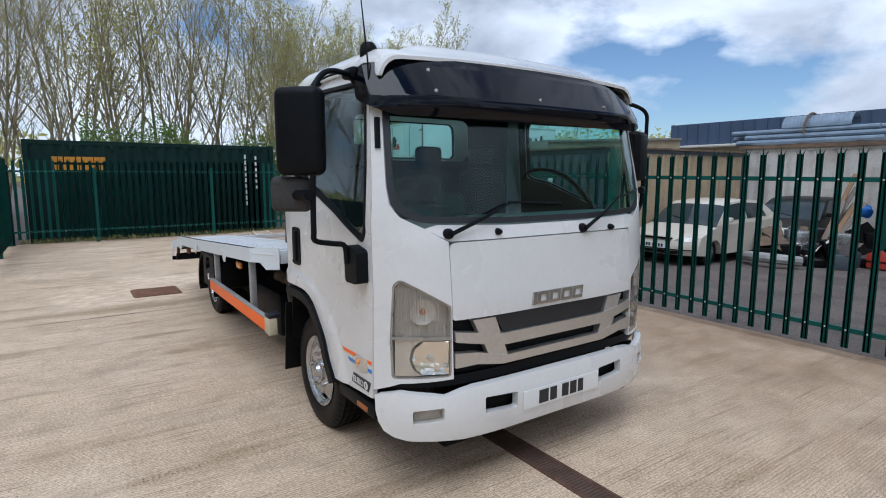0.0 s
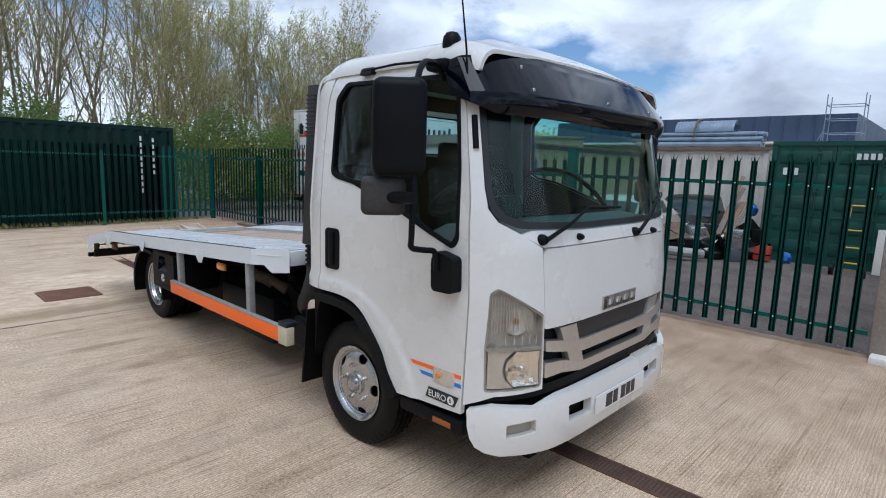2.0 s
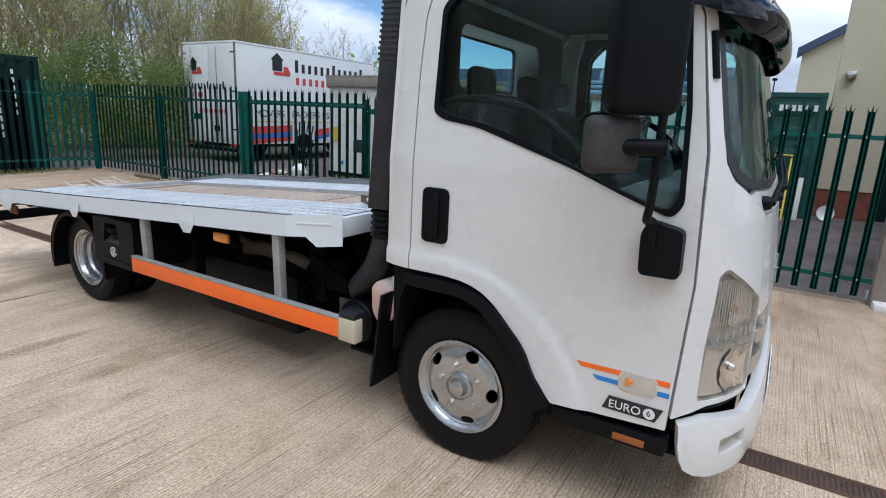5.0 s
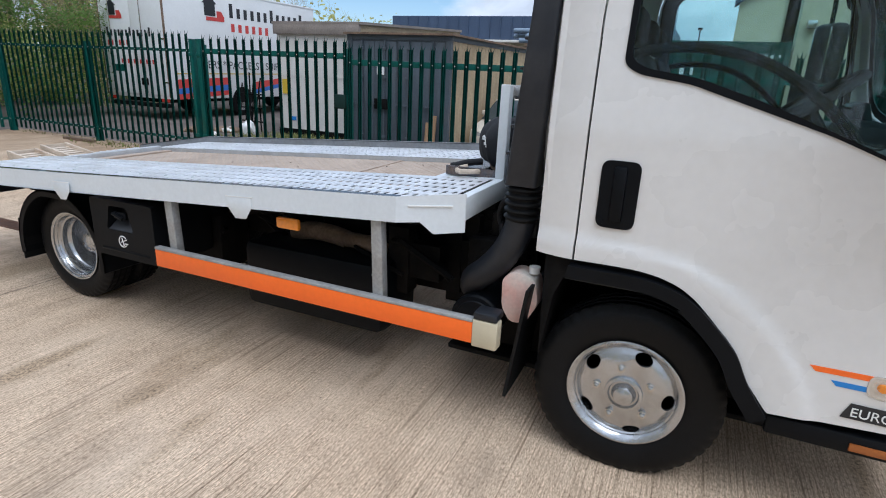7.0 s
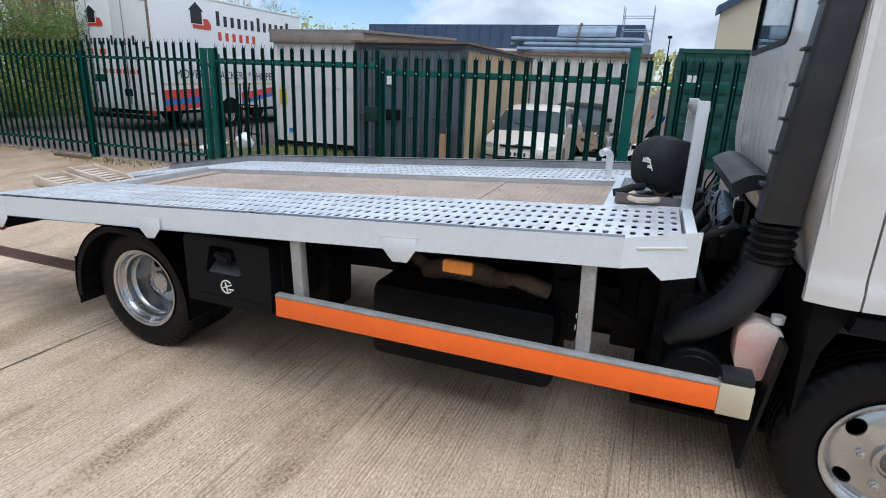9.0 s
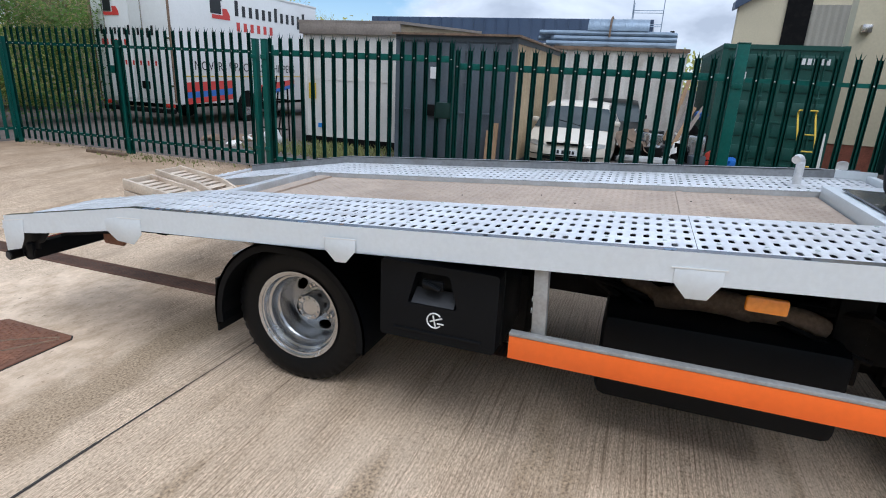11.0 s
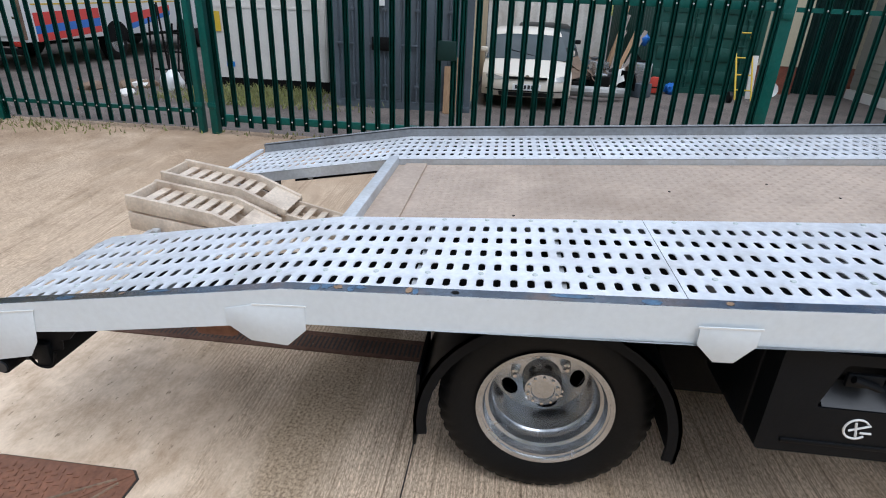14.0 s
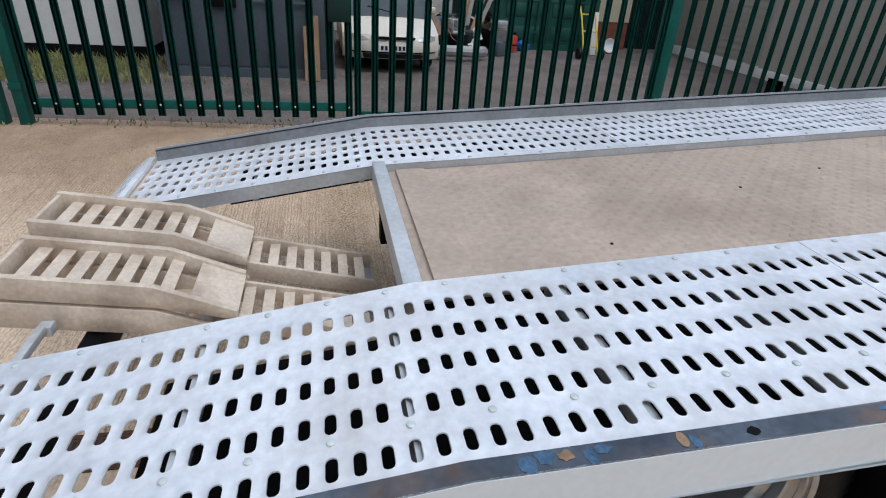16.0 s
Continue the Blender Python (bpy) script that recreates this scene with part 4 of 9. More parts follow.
def flare(y, z):
    """The pressed shoulder that runs over the wheel arch: the panel below it stands a little prouder."""
    if y < 2.66:
        return 0.0
    zc = table(CREASE, y)
    slope = (table(CREASE, y + 0.01) - table(CREASE, y - 0.01)) / 0.02
    k = max(0.0, min(1.0, ((zc - z) / math.hypot(1.0, slope) + 0.022) / 0.044))
    return 0.013 * k * k * (3 - 2 * k)


def side_face(sign):
    def f(y, z, d=0.0):
        x = HW - lean_in(z)
        roll = max(0.0, y - 3.62)
        x += flare(y, z)
        x -= 1.2 * roll * roll + max(0.0, z - 2.22) ** 2 * 2.0
        return Vector((CX + sign * (x - d), y, z))
    return f


def arch(cy, cz, r, a0, a1, n=14):
    return [(cy + r * math.cos(radians(a0 + (a1 - a0) * i / n)), cz + r * math.sin(radians(a0 + (a1 - a0) * i / n))) for i in range(n + 1)]


cab = part("cab", join_boxes([(CX - 0.98, CX + 0.98, 3.70, 3.74, 1.0, 1.30), (CX - 1.02, CX + 1.02, 2.40, 3.74, 0.86, 0.90)]), M_INTERIOR, truck, "white forward-control cab")

# front panels
g_at = lambda z: table(CORNER, z)
part("front_panel", patch(round_poly([(-0.745, 0.978), (0.745, 0.978), (0.745, 1.395), (-0.745, 1.395)], [0.02, 0.02, 0.05, 0.05]), front_face, 0.03, step=0.075), M_WHITE, cab)
part("cowl_strip", patch(round_poly([(-0.74, 1.402), (0.74, 1.402), (0.87, 1.470), (0.80, 1.490), (0.3, 1.472), (-0.3, 1.472), (-0.80, 1.490), (-0.87, 1.470)], 0.01), front_face, 0.03, step=0.075), M_WHITE, cab)
HEAD = [(-1.035, 1.185), (-1.0, 1.212), (-0.752, 1.058), (-0.752, 0.668), (-1.04, 0.668), (-1.048, 0.90)]
for s in (-1, 1):
    flip = lambda pts: [(s * -1 * p[0] if s > 0 else p[0], p[1]) for p in pts]
    edge = [(-HW, 0.60), (-HW, 2.30), (-1.075, 2.33), (-1.058, 2.1), (-1.05, 1.70), (-1.037, 1.60), (-0.99, 1.535), (-0.88, 1.478), (-0.748, 1.400), (-0.748, 0.982), (-0.742, 0.655), (-1.0, 0.645)]
    part("corner_panel", patch(flip(edge), front_face, 0.03, [flip(round_poly(HEAD, 0.02))], step=0.05), M_WHITE, cab)
    # lamp unit in its opening
    lamp = part("headlamp", patch(flip(round_poly([(p[0] * 1.0, p[1]) for p in HEAD], 0.02)), front_face, 0.01, step=0.05, offset=0.045), M_LAMPBACK, cab, "headlamp unit with clear lens and amber indicator")
    part("lens", patch(flip(round_poly(HEAD, 0.02)), front_face, 0.004, step=0.05, offset=0.002), M_LENS, lamp).visible_shadow = False
    part("lamp_rim", patch(flip(round_poly([(-1.055, 1.20), (-1.0, 1.226), (-0.745, 1.07), (-0.745, 0.655), (-1.05, 0.655), (-1.06, 0.90)], 0.02)), front_face, 0.06, [flip(round_poly([(-1.030, 1.172), (-0.998, 1.198), (-0.760, 1.050), (-0.760, 0.675), (-1.033, 0.675), (-1.040, 0.90)], 0.02))], step=0.1, offset=0.007), M_LAMPBACK, lamp)
    part("divider", patch(flip([(-1.04, 0.884), (-0.755, 0.872), (-0.755, 0.888), (-1.04, 0.900)]), front_face, 0.035, step=0.05, offset=0.007), M_LAMPBACK, lamp)
    # main beam: a D-shaped facetted mirror beside a pale bezel
    cu = s * 0.858
    def beam(u, z, d, s=s, cu=cu):
        r2 = ((u - cu) / 0.10) ** 2 + ((z - 0.775) / 0.10) ** 2
        facet = 0.009 * math.sin(abs(u) * 130 + 1.0) * math.cos(z * 90)
        return front_face(u, z, d + 0.037 - 0.024 * min(1.2, r2) + facet)
    part("reflector_bowl", patch(flip([(-0.905, 0.688), (-0.765, 0.684), (-0.765, 0.866), (-0.895, 0.872), (-0.940, 0.835), (-0.952, 0.775), (-0.935, 0.720)]), beam, 0.003, step=0.024), M_LAMPCHROME, lamp, "bright facetted mirror", deg=3)
    part("bezel", patch(flip([(-1.03, 0.682), (-0.91, 0.682), (-0.950, 0.725), (-0.966, 0.775), (-0.952, 0.840), (-0.905, 0.878), (-1.03, 0.886)]), front_face, 0.006, step=0.05, offset=0.018), M_LAMPBEZEL, lamp)
    c0 = front_face(cu, 0.775, 0.036)
    nrm = (front_face(cu, 0.775, 0.0) - c0).normalized()
    q = nrm.to_track_quat("Z", "Y").to_matrix().to_4x4()
    part("bulb_cap", lathe([(0.0, 0.022), (0.013, 0.021), (0.017, 0.014), (0.017, 0.0)], 16, Matrix.Translation(c0) @ q), M_LAMPBEZEL, lamp)
    # indicator behind the ribbed upper lens
    m1 = Matrix.Translation(front_face(s * 0.900, 1.030, 0.043)) @ q
    part("indicator_bowl", lathe([(0.016, 0.0), (0.045, 0.004), (0.068, 0.016), (0.071, 0.016), (0.048, 0.000)], 20, m1, closed=True), M_LAMPBEZEL, lamp)
    part("indicator_bulb", lathe([(0.0, 0.018), (0.012, 0.016), (0.015, 0.010), (0.014, 0.0)], 14, m1), M_AMBERDK, lamp, "dull amber bulb")
    for i in range(17):
        uu = 1.022 - i * 0.0125
        zt = min(1.165, 1.195 - (1.0 - uu) * 0.62)
        part("lens_flute", tube([front_face(s * uu, zz, 0.008) for zz in (0.985, (0.985 + zt) / 2, zt)], 0.0022, 5), M_LAMPBEZEL, lamp)
    for i in range(6):
        uu = s * (1.0 - i * 0.042)
        part("lens_tick", tube([front_face(uu, zz, 0.008) for zz in (0.915, 0.955)], 0.0032, 5), M_LAMPBEZEL, lamp)

# grille
def bar_on_front(pts, thick, off=0.0, step=0.075):
    return patch(pts, front_face, thick, step=step, offset=off)


part("grille_back", bar_on_front([(-0.745, 0.60), (0.745, 0.60), (0.745, 0.975), (-0.745, 0.975)], 0.02, 0.055), M_BLACKPL, cab, "black grille recess")
grille = part("grille", bar_on_front(round_poly([(-0.735, 0.915), (-0.60, 0.895), (-0.42, 0.868), (0.42, 0.868), (0.60, 0.895), (0.735, 0.915), (0.735, 0.858), (0.55, 0.825), (0.40, 0.80), (-0.40, 0.80), (-0.55, 0.825), (-0.735, 0.858)], 0.01), 0.05, -0.006), M_SATIN, cab, "satin silver slatted grille")
part("lower_slat", bar_on_front(round_poly([(-0.735, 0.795), (-0.60, 0.785), (-0.40, 0.738), (0.40, 0.738), (0.60, 0.785), (0.735, 0.795), (0.735, 0.712), (0.60, 0.718), (0.42, 0.69), (-0.42, 0.69), (-0.60, 0.718), (-0.735, 0.712)], 0.008), 0.05, -0.004), M_SATIN, grille)
for s in (-1, 1):
    part("grille_stay", bar_on_front([(s * 0.475, 0.968), (s * 0.625, 0.968), (s * 0.50, 0.72), (s * 0.37, 0.70)][::s], 0.045, 0.0), M_SATIN, grille)
part("grille_insert", bar_on_front(round_poly([(-0.47, 0.972), (0.47, 0.972), (0.41, 0.872), (-0.41, 0.872)], 0.01), 0.02, 0.012), M_DECALBLK, grille)
badge = bm_new()
for a, w in ((-0.205, 0.03), (-0.165, 0.085), (-0.068, 0.085), (0.03, 0.085), (0.128, 0.085)):
    b2 = patch([(a, 1.0), (a + w, 1.0), (a + w + 0.012, 1.075), (a + 0.012, 1.075)], front_face, 0.012, [[(a + 0.022, 1.018), (a + w - 0.012, 1.018), (a + w - 0.006, 1.055), (a + 0.028, 1.055)]] if w > 0.05 else [], step=0.2, offset=-0.012)
    me_tmp = bpy.data.meshes.new("tmp")
    b2.to_mesh(me_tmp)
    b2.free()
    badge.from_mesh(me_tmp)
    bpy.data.meshes.remove(me_tmp)
part("badge_bar", badge, M_CHROME, cab, "chrome maker's badge of plain bars")

# bumper
def bumper_face(u, z, d=0.0):
    p = front_face(u, min(z, 0.6), 0.0)
    k = abs(u / HW) ** 5
    bulge = 0.035 * math.sin(max(0.0, min(1.0, (z - 0.28) / 0.36)) * math.pi) ** 0.6 + 0.012
    return Vector((p.x + math.copysign(1, u) * (0.012 * k) - math.copysign(d * k, u), p.y - bulge + d * (1 - 0.6 * k), z))


holes = [round_poly([(-0.575, 0.445), (-0.345, 0.43), (-0.345, 0.522), (-0.575, 0.535)], 0.015), round_poly([(0.345, 0.43), (0.575, 0.445), (0.575, 0.535), (0.345, 0.522)], 0.015)]
holes += [round_poly([(-0.965, 0.432), (-0.815, 0.445), (-0.815, 0.517), (-0.965, 0.505)], 0.012), round_poly([(0.815, 0.445), (0.965, 0.432), (0.965, 0.505), (0.815, 0.517)], 0.012)]
bo = [(-HW, 0.50), (-1.10, 0.44), (-1.08, 0.39), (-1.04, 0.355), (-0.98, 0.333), (-0.7, 0.315), (0.7, 0.315), (0.98, 0.333), (1.04, 0.355), (1.08, 0.39), (1.10, 0.44), (HW, 0.50), (HW, 0.585), (1.02, 0.605), (0.86, 0.585), (0.80, 0.572), (0.70, 0.595), (0.62, 0.605), (-0.62, 0.605), (-0.70, 0.595), (-0.80, 0.572), (-0.86, 0.585), (-1.02, 0.605), (-HW, 0.585)]
bumper = part("bumper", patch(bo, bumper_face, 0.05, holes, step=0.05), M_WHITE, cab, "white steel front bumper")
for s in (-1, 1):
    part("fog_lamp", patch(round_poly([(s * 0.965, 0.432), (s * 0.815, 0.445), (s * 0.815, 0.517), (s * 0.965, 0.505)][::-s], 0.012), bumper_face, 0.006, step=0.05, offset=0.012), M_LENS, bumper)
    part("fog_reflector", patch(round_poly([(s * 0.965, 0.432), (s * 0.815, 0.445), (s * 0.815, 0.517), (s * 0.965, 0.505)][::-s], 0.012), bumper_face, 0.01, step=0.05, offset=0.045), M_LAMPBACK, bumper)
part("bumper_recess", patch([(-0.62, 0.38), (0.62, 0.38), (0.62, 0.56), (-0.62, 0.56)], bumper_face, 0.01, step=0.1, offset=0.07), M_CHASSIS, bumper)
part("step_trim", bar_on_front([(-1.08, 0.61), (1.08, 0.61), (1.08, 0.665), (-1.08, 0.665)], 0.03, 0.03, 0.06), M_BLACKPL, cab)
plate = part("number_plate", patch(round_poly([(-0.31, 0.402), (0.33, 0.402), (0.33, 0.513), (-0.31, 0.513)], 0.008), bumper_face, 0.006, step=0.1, offset=-0.012), M_DECALWHT, bumper, "white number plate with dark bars")
for a, b in ((-0.19, -0.115), (-0.10, -0.045), (0.0, 0.055), (0.07, 0.125), (0.14, 0.185)):
    part("plate_bar", patch([(a, 0.417), (b, 0.417), (b, 0.497), (a, 0.497)], bumper_face, 0.003, step=0.2, offset=-0.015), M_DECALBLK, plate)

# windscreen and surround
SCREEN = [(-0.88, 1.500), (-0.3, 1.482), (0.3, 1.482), (0.88, 1.500), (0.985, 1.543), (1.033, 1.605), (1.046, 1.70), (1.055, 2.1), (1.05, 2.28), (-1.05, 2.28), (-1.055, 2.1), (-1.046, 1.70), (-1.033, 1.605), (-0.985, 1.543)]
SCREEN = round_poly(SCREEN, 0.05, 3)
INNER = [(-0.86, 1.535), (-0.3, 1.515), (0.3, 1.515), (0.86, 1.535), (0.955, 1.572), (1.003, 1.63), (1.018, 1.72), (1.025, 2.24), (-1.025, 2.24), (-1.018, 1.72), (-1.003, 1.63), (-0.955, 1.572)]
INNER = round_poly(INNER, 0.05, 3)
ws = part("windscreen", patch(INNER, front_face, 0.006, step=0.08, offset=0.006), M_GLASS, cab, "large curved windscreen with black surround")
ws.visible_shadow = False
part("screen_surround", patch(SCREEN, front_face, 0.012, [INNER], step=0.08, offset=0.003), M_DECALBLK, ws)


def wiper(u, z, u1, z1, u2, z2):
    w = part("wiper", lathe([(0.028, -0.02), (0.030, 0.01), (0.022, 0.028), (0.0, 0.032)], 16, Matrix.Translation(front_face(u, z, 0)) @ Matrix.Rotation(radians(90), 4, "X")), M_BLACKPL, cab, "black wiper arm and blade")
    part("arm", tube([front_face(u, z, -0.03), front_face((u + u1) / 2, (z + z1) / 2, -0.045), front_face(u1, z1, -0.035)], [0.013, 0.010, 0.006], 8), M_BLACKPL, w)
    part("blade", tube([front_face(u1 + (u2 - u1) * k / 6, z1 + (z2 - z1) * k / 6, -0.012) for k in range(7)], 0.007, 6), M_BLACKPL, w)


wiper(-0.745, 1.442, -0.33, 1.60, 0.10, 1.585)
wiper(0.26, 1.425, 0.62, 1.60, 1.0, 1.655)
for u, z in ((-0.425, 1.44), (0.525, 1.42)):
    part("washer_jet", lathe([(0.020, 0.0), (0.018, 0.02), (0.010, 0.035), (0.0, 0.036)], 12, Matrix.Translation(front_face(u, z, 0)) @ Matrix.Rotation(radians(90), 4, "X")), M_BLACKPL, cab)


# sun visor over the screen
def visor_face(u, z, d=0.0):
    p = front_face(max(-HW, min(HW, u)), z, 0)
    h = max(0.0, min(1.0, (2.37 - z) / 0.21))
    fold = max(0.0, (2.16 - z) / 0.11)
    out = 0.03 + (0.085 * h - 0.075 * fold * fold) * (1 - 0.45 * abs(u / HW) ** 4)
    k = abs(u / HW) ** 5
    wrap = max(0.0, abs(u) - HW)
    return Vector((p.x + math.copysign(0.03 * k, u) - math.copysign(d * k, u), p.y - out + d + wrap, z))


vis = [(-1.23, 2.15), (-HW, 2.10), (-1.0, 2.06), (0.0, 2.05), (1.0, 2.06), (HW, 2.10), (1.23, 2.15), (1.21, 2.31), (HW, 2.335), (0.85, 2.38), (0.0, 2.40), (-0.85, 2.38), (-HW, 2.335), (-1.21, 2.31)]
visor = part("sun_visor", patch(round_poly(vis, 0.03), visor_face, 0.006, step=0.045), M_VISOR, cab, "glossy dark tinted sun visor")
for u in (-0.80, -0.05, 0.56, 0.9):
    for z in (2.19, 2.31) if u < -0.5 else (2.19,):
        part("visor_bolt", lathe([(0.012, -0.004), (0.012, 0.004), (0.0, 0.007)], 10, Matrix.Translation(visor_face(u, z, -0.002)) @ Matrix.Rotation(radians(90), 4, "X")), M_CHROME, visor)


# roof
def roof_face(u, y, d=0.0):
    """u runs across the roof and round its edges; the back rolls over into the rear wall."""
    a = abs(u)
    r = max(0.0, min(1.0, (y - 3.50) / 0.285))
    f = max(0.0, (2.68 - y) / 0.22)
    lift = 0.042 * max(0.0, min(1.0, (0.78 - a) / 0.12)) * max(0.0, min(1.0, (y - 2.50) / 0.14)) * max(0.0, min(1.0, (3.50 - y) / 0.14))
    if a <= 0.90:
        x, z = a, 2.482 - 0.030 * (a / 0.9) ** 2
    else:
        th = min(math.pi / 2, (a - 0.90) / 0.13)
        x, z = 0.90 + (0.130 - d) * math.sin(th), 2.452 - (0.130 - d) * (1 - math.cos(th)) - d
        d = 0.0
    back = 0.17 * (1 - math.sqrt(max(0.0, 1 - r * r)))
    z -= back * max(0.0, min(1.0, (z - 2.27) / 0.16)) + 0.045 * f * f
    return Vector((CX + math.copysign(x * (1 - 0.018 * r * r), u), y, z + lift - d))


part("roof", patch(round_poly([(-1.10, 2.40), (1.10, 2.40), (1.10, 3.785), (-1.10, 3.785)], [0.03, 0.03, 0.10, 0.10]), roof_face, 0.02, step=0.045), M_WHITE, cab)
for y in (2.92, 3.05, 3.50):
    part("roof_bolt", lathe([(0.012, -0.01), (0.012, 0.008), (0.0, 0.012)], 8, Matrix.Translation(roof_face(-0.86, y))), M_BLACKPL, cab)

# sides
WIN = [(3.525, 1.748), (3.52, 2.18), (3.43, 2.275), (2.60, 2.25), (2.515, 2.20), (2.455, 1.80), (2.43, 1.45), (2.47, 1.398), (2.65, 1.462), (2.865, 1.548), (3.094, 1.626), (3.29, 1.688), (3.47, 1.715)]
for s in (-1, 1):
    S = side_face(s)
    ar = [(p.x, p.y) for p in curve_pts([(2.86, 0.53, 0), (2.945, 0.64, 0), (3.0, 0.74, 0), (3.07, 0.82, 0), (3.17, 0.915, 0), (3.27, 0.965, 0), (3.40, 0.985, 0), (3.624, 0.985, 0)], 4)]
    door_o = [(2.372, 0.545), (2.845, 0.515)] + ar + [(3.624, 1.9), (3.612, 2.15), (3.56, 2.345), (2.575, 2.335), (2.455, 2.1), (2.375, 1.63), (2.35, 1.15)]
    door = part("door", patch(door_o, S, 0.03, [round_poly(WIN, 0.03)], step=0.026), M_WHITE, cab, "white cab door with sloping window line")
    pane = part("window", patch(round_poly(WIN, 0.03), S, 0.005, step=0.12, offset=0.012), M_SIDEGL, door)
    pane.visible_shadow = False
    WIN_OUT = [(p[0] + (0.010 if p[0] > 2.9 else -0.010), p[1] + (0.010 if p[1] > 2.0 else -0.010)) for p in WIN]
    part("window_seal", patch(round_poly(WIN_OUT, 0.03), S, 0.03, [round_poly([(p[0] - (0.012 if p[0] > 2.9 else -0.012), p[1] - (0.012 if p[1] > 2.0 else -0.012)) for p in WIN], 0.03)], step=0.2, offset=-0.005), M_BLACKPL, door)
    part("rear_quarter", patch([(3.632, 0.985), (3.79, 0.985), (3.79, 2.10), (3.74, 2.26), (3.66, 2.345), (3.572, 2.345), (3.620, 2.15), (3.632, 1.9)], S, 0.03, step=0.03), M_WHITE, cab)
    part("roof_rail", patch([(2.46, 2.30), (2.585, 2.345), (3.66, 2.352), (3.74, 2.27), (3.75, 2.32), (3.66, 2.42), (2.60, 2.42), (2.47, 2.36)], lambda y, z, d, s=s: Vector((CX + s * (HW - lean_in(z) - 0.034 - max(0, z - 2.3) * 0.5 - d), y, z)), 0.02, step=0.08), M_WHITE, cab)
    part("door_lining", patch([(2.40, 0.90), (3.60, 0.98), (3.60, 2.15), (3.55, 2.32), (2.59, 2.32), (2.48, 2.1), (2.41, 1.63)], S, 0.01, [round_poly(WIN, 0.03)], step=0.3, offset=0.034), M_INTERIOR, door, "dark door lining")
    # handle
    hd = part("door_handle", patch(round_poly([(3.418, 1.135), (3.562, 1.135), (3.562, 1.395), (3.418, 1.395)], 0.035), S, 0.012, step=0.2, offset=-0.008), M_BLACKPL, door, "black recessed door handle")
    part("grip", box(CX + s * (HW + 0.010) - 0.012, CX + s * (HW + 0.010) + 0.012, 3.465, 3.515, 1.16, 1.375, 0.010), M_BLACKPL, hd)
    part("key_lock", lathe([(0.012, 0), (0.012, 0.004), (0, 0.005)], 12, Matrix.Translation((CX + s * (HW + 0.009), 3.545, 1.155)) @ Matrix.Rotation(radians(90 * s), 4, "Y")), M_BLACKPL, hd)
    # arch trim and sill
    pts = [(2.845, 0.50), (2.93, 0.62), (2.985, 0.725), (3.06, 0.81), (3.165, 0.90), (3.27, 0.945), (3.40, 0.962), (3.64, 0.962)]
    pts = [(p.x, p.y) for p in curve_pts([(y, z, 0) for y, z in pts], 5)]
    part("wheel_arch", patch(pts + [(y + (0.055 if z < 0.9 else 0.012), z - (0.034 if z < 0.9 else 0.052)) for y, z in pts[::-1]], S, 0.10, step=0.06, offset=-0.022), M_BLACKPL, cab, "black rubber wheel arch trim")
    part("arch_liner", patch([(2.90, 0.45), (2.98, 0.66), (3.10, 0.82), (3.28, 0.93), (3.64, 0.95), (3.70, 0.80), (3.74, 0.5), (3.75, 0.9), (3.75, 1.0), (2.82, 1.0), (2.84, 0.45)], S, 0.5, step=0.2, offset=0.03), M_CHASSIS, cab)
    part("sill_step", box(CX + s * (HW - 0.05) - 0.045, CX + s * (HW - 0.05) + 0.045, 2.36, 2.84, 0.42, 0.50, 0.012), M_BLACKPL, cab)
    part("side_marker", box(CX + s * (HW - 0.004) - 0.006, CX + s * (HW - 0.004) + 0.006, 2.44, 2.57, 0.438, 0.468, 0.003), M_AMBERDK, cab)
    # stripe, indicator, badge
    def decal(pts, material, nm="stripe", off=-0.002, lab=""):
        return part(nm, patch(pts, S, 0.002, step=0.3, offset=off), material, door, lab)
    decal([(2.752, 0.742), (2.730, 0.722), (2.376, 0.728), (2.376, 0.750)], M_ORANGE)
    decal([(2.678, 0.700), (2.660, 0.681), (2.374, 0.682), (2.374, 0.703)], M_BLUE)
    ind = part("side_indicator", patch(round_poly([(2.425, 0.672), (2.565, 0.672), (2.565, 0.745), (2.425, 0.745)], 0.03), S, 0.03, step=0.2, offset=-0.028), M_LENS, door, "clear side indicator with amber bulb")
    part("indicator_base", patch(round_poly([(2.418, 0.667), (2.572, 0.667), (2.572, 0.750), (2.418, 0.750)], 0.03), S, 0.006, step=0.2, offset=-0.004), M_REFLECT, ind)
    part("bulb", lathe([(0.0, 0.016), (0.014, 0.012), (0.016, 0.0)], 12, Matrix.Translation(S(2.53, 0.71, -0.004)) @ Matrix.Rotation(radians(90 * s), 4, "Y")), M_AMBER, ind)
    if s < 0:
        bd = decal([(2.625, 0.568), (2.412, 0.568), (2.386, 0.628), (2.602, 0.628)], M_DECALBLK, "emission_badge", -0.004, "black badge with white lettering")
        lettering("EURO", 0.050, Matrix.Translation((CX - HW - 0.007, 2.600, 0.580)) @ Matrix.Rotation(radians(-90), 4, "Z") @ Matrix.Rotation(radians(90), 4, "X"), M_DECALWHT, bd)
        lettering("6", 0.036, Matrix.Translation((CX - HW - 0.0085, 2.447, 0.588)) @ Matrix.Rotation(radians(-90), 4, "Z") @ Matrix.Rotation(radians(90), 4, "X"), M_DECALBLK, bd, depth=0.0005)
        part("badge_ring", lathe([(0.0, 0.0), (0.023, 0.0), (0.023, 0.0015), (0.0, 0.0015)], 20, Matrix.Translation((CX - HW - 0.0065, 2.437, 0.598)) @ Matrix.Rotation(radians(-90), 4, "Y")), M_DECALWHT, bd)
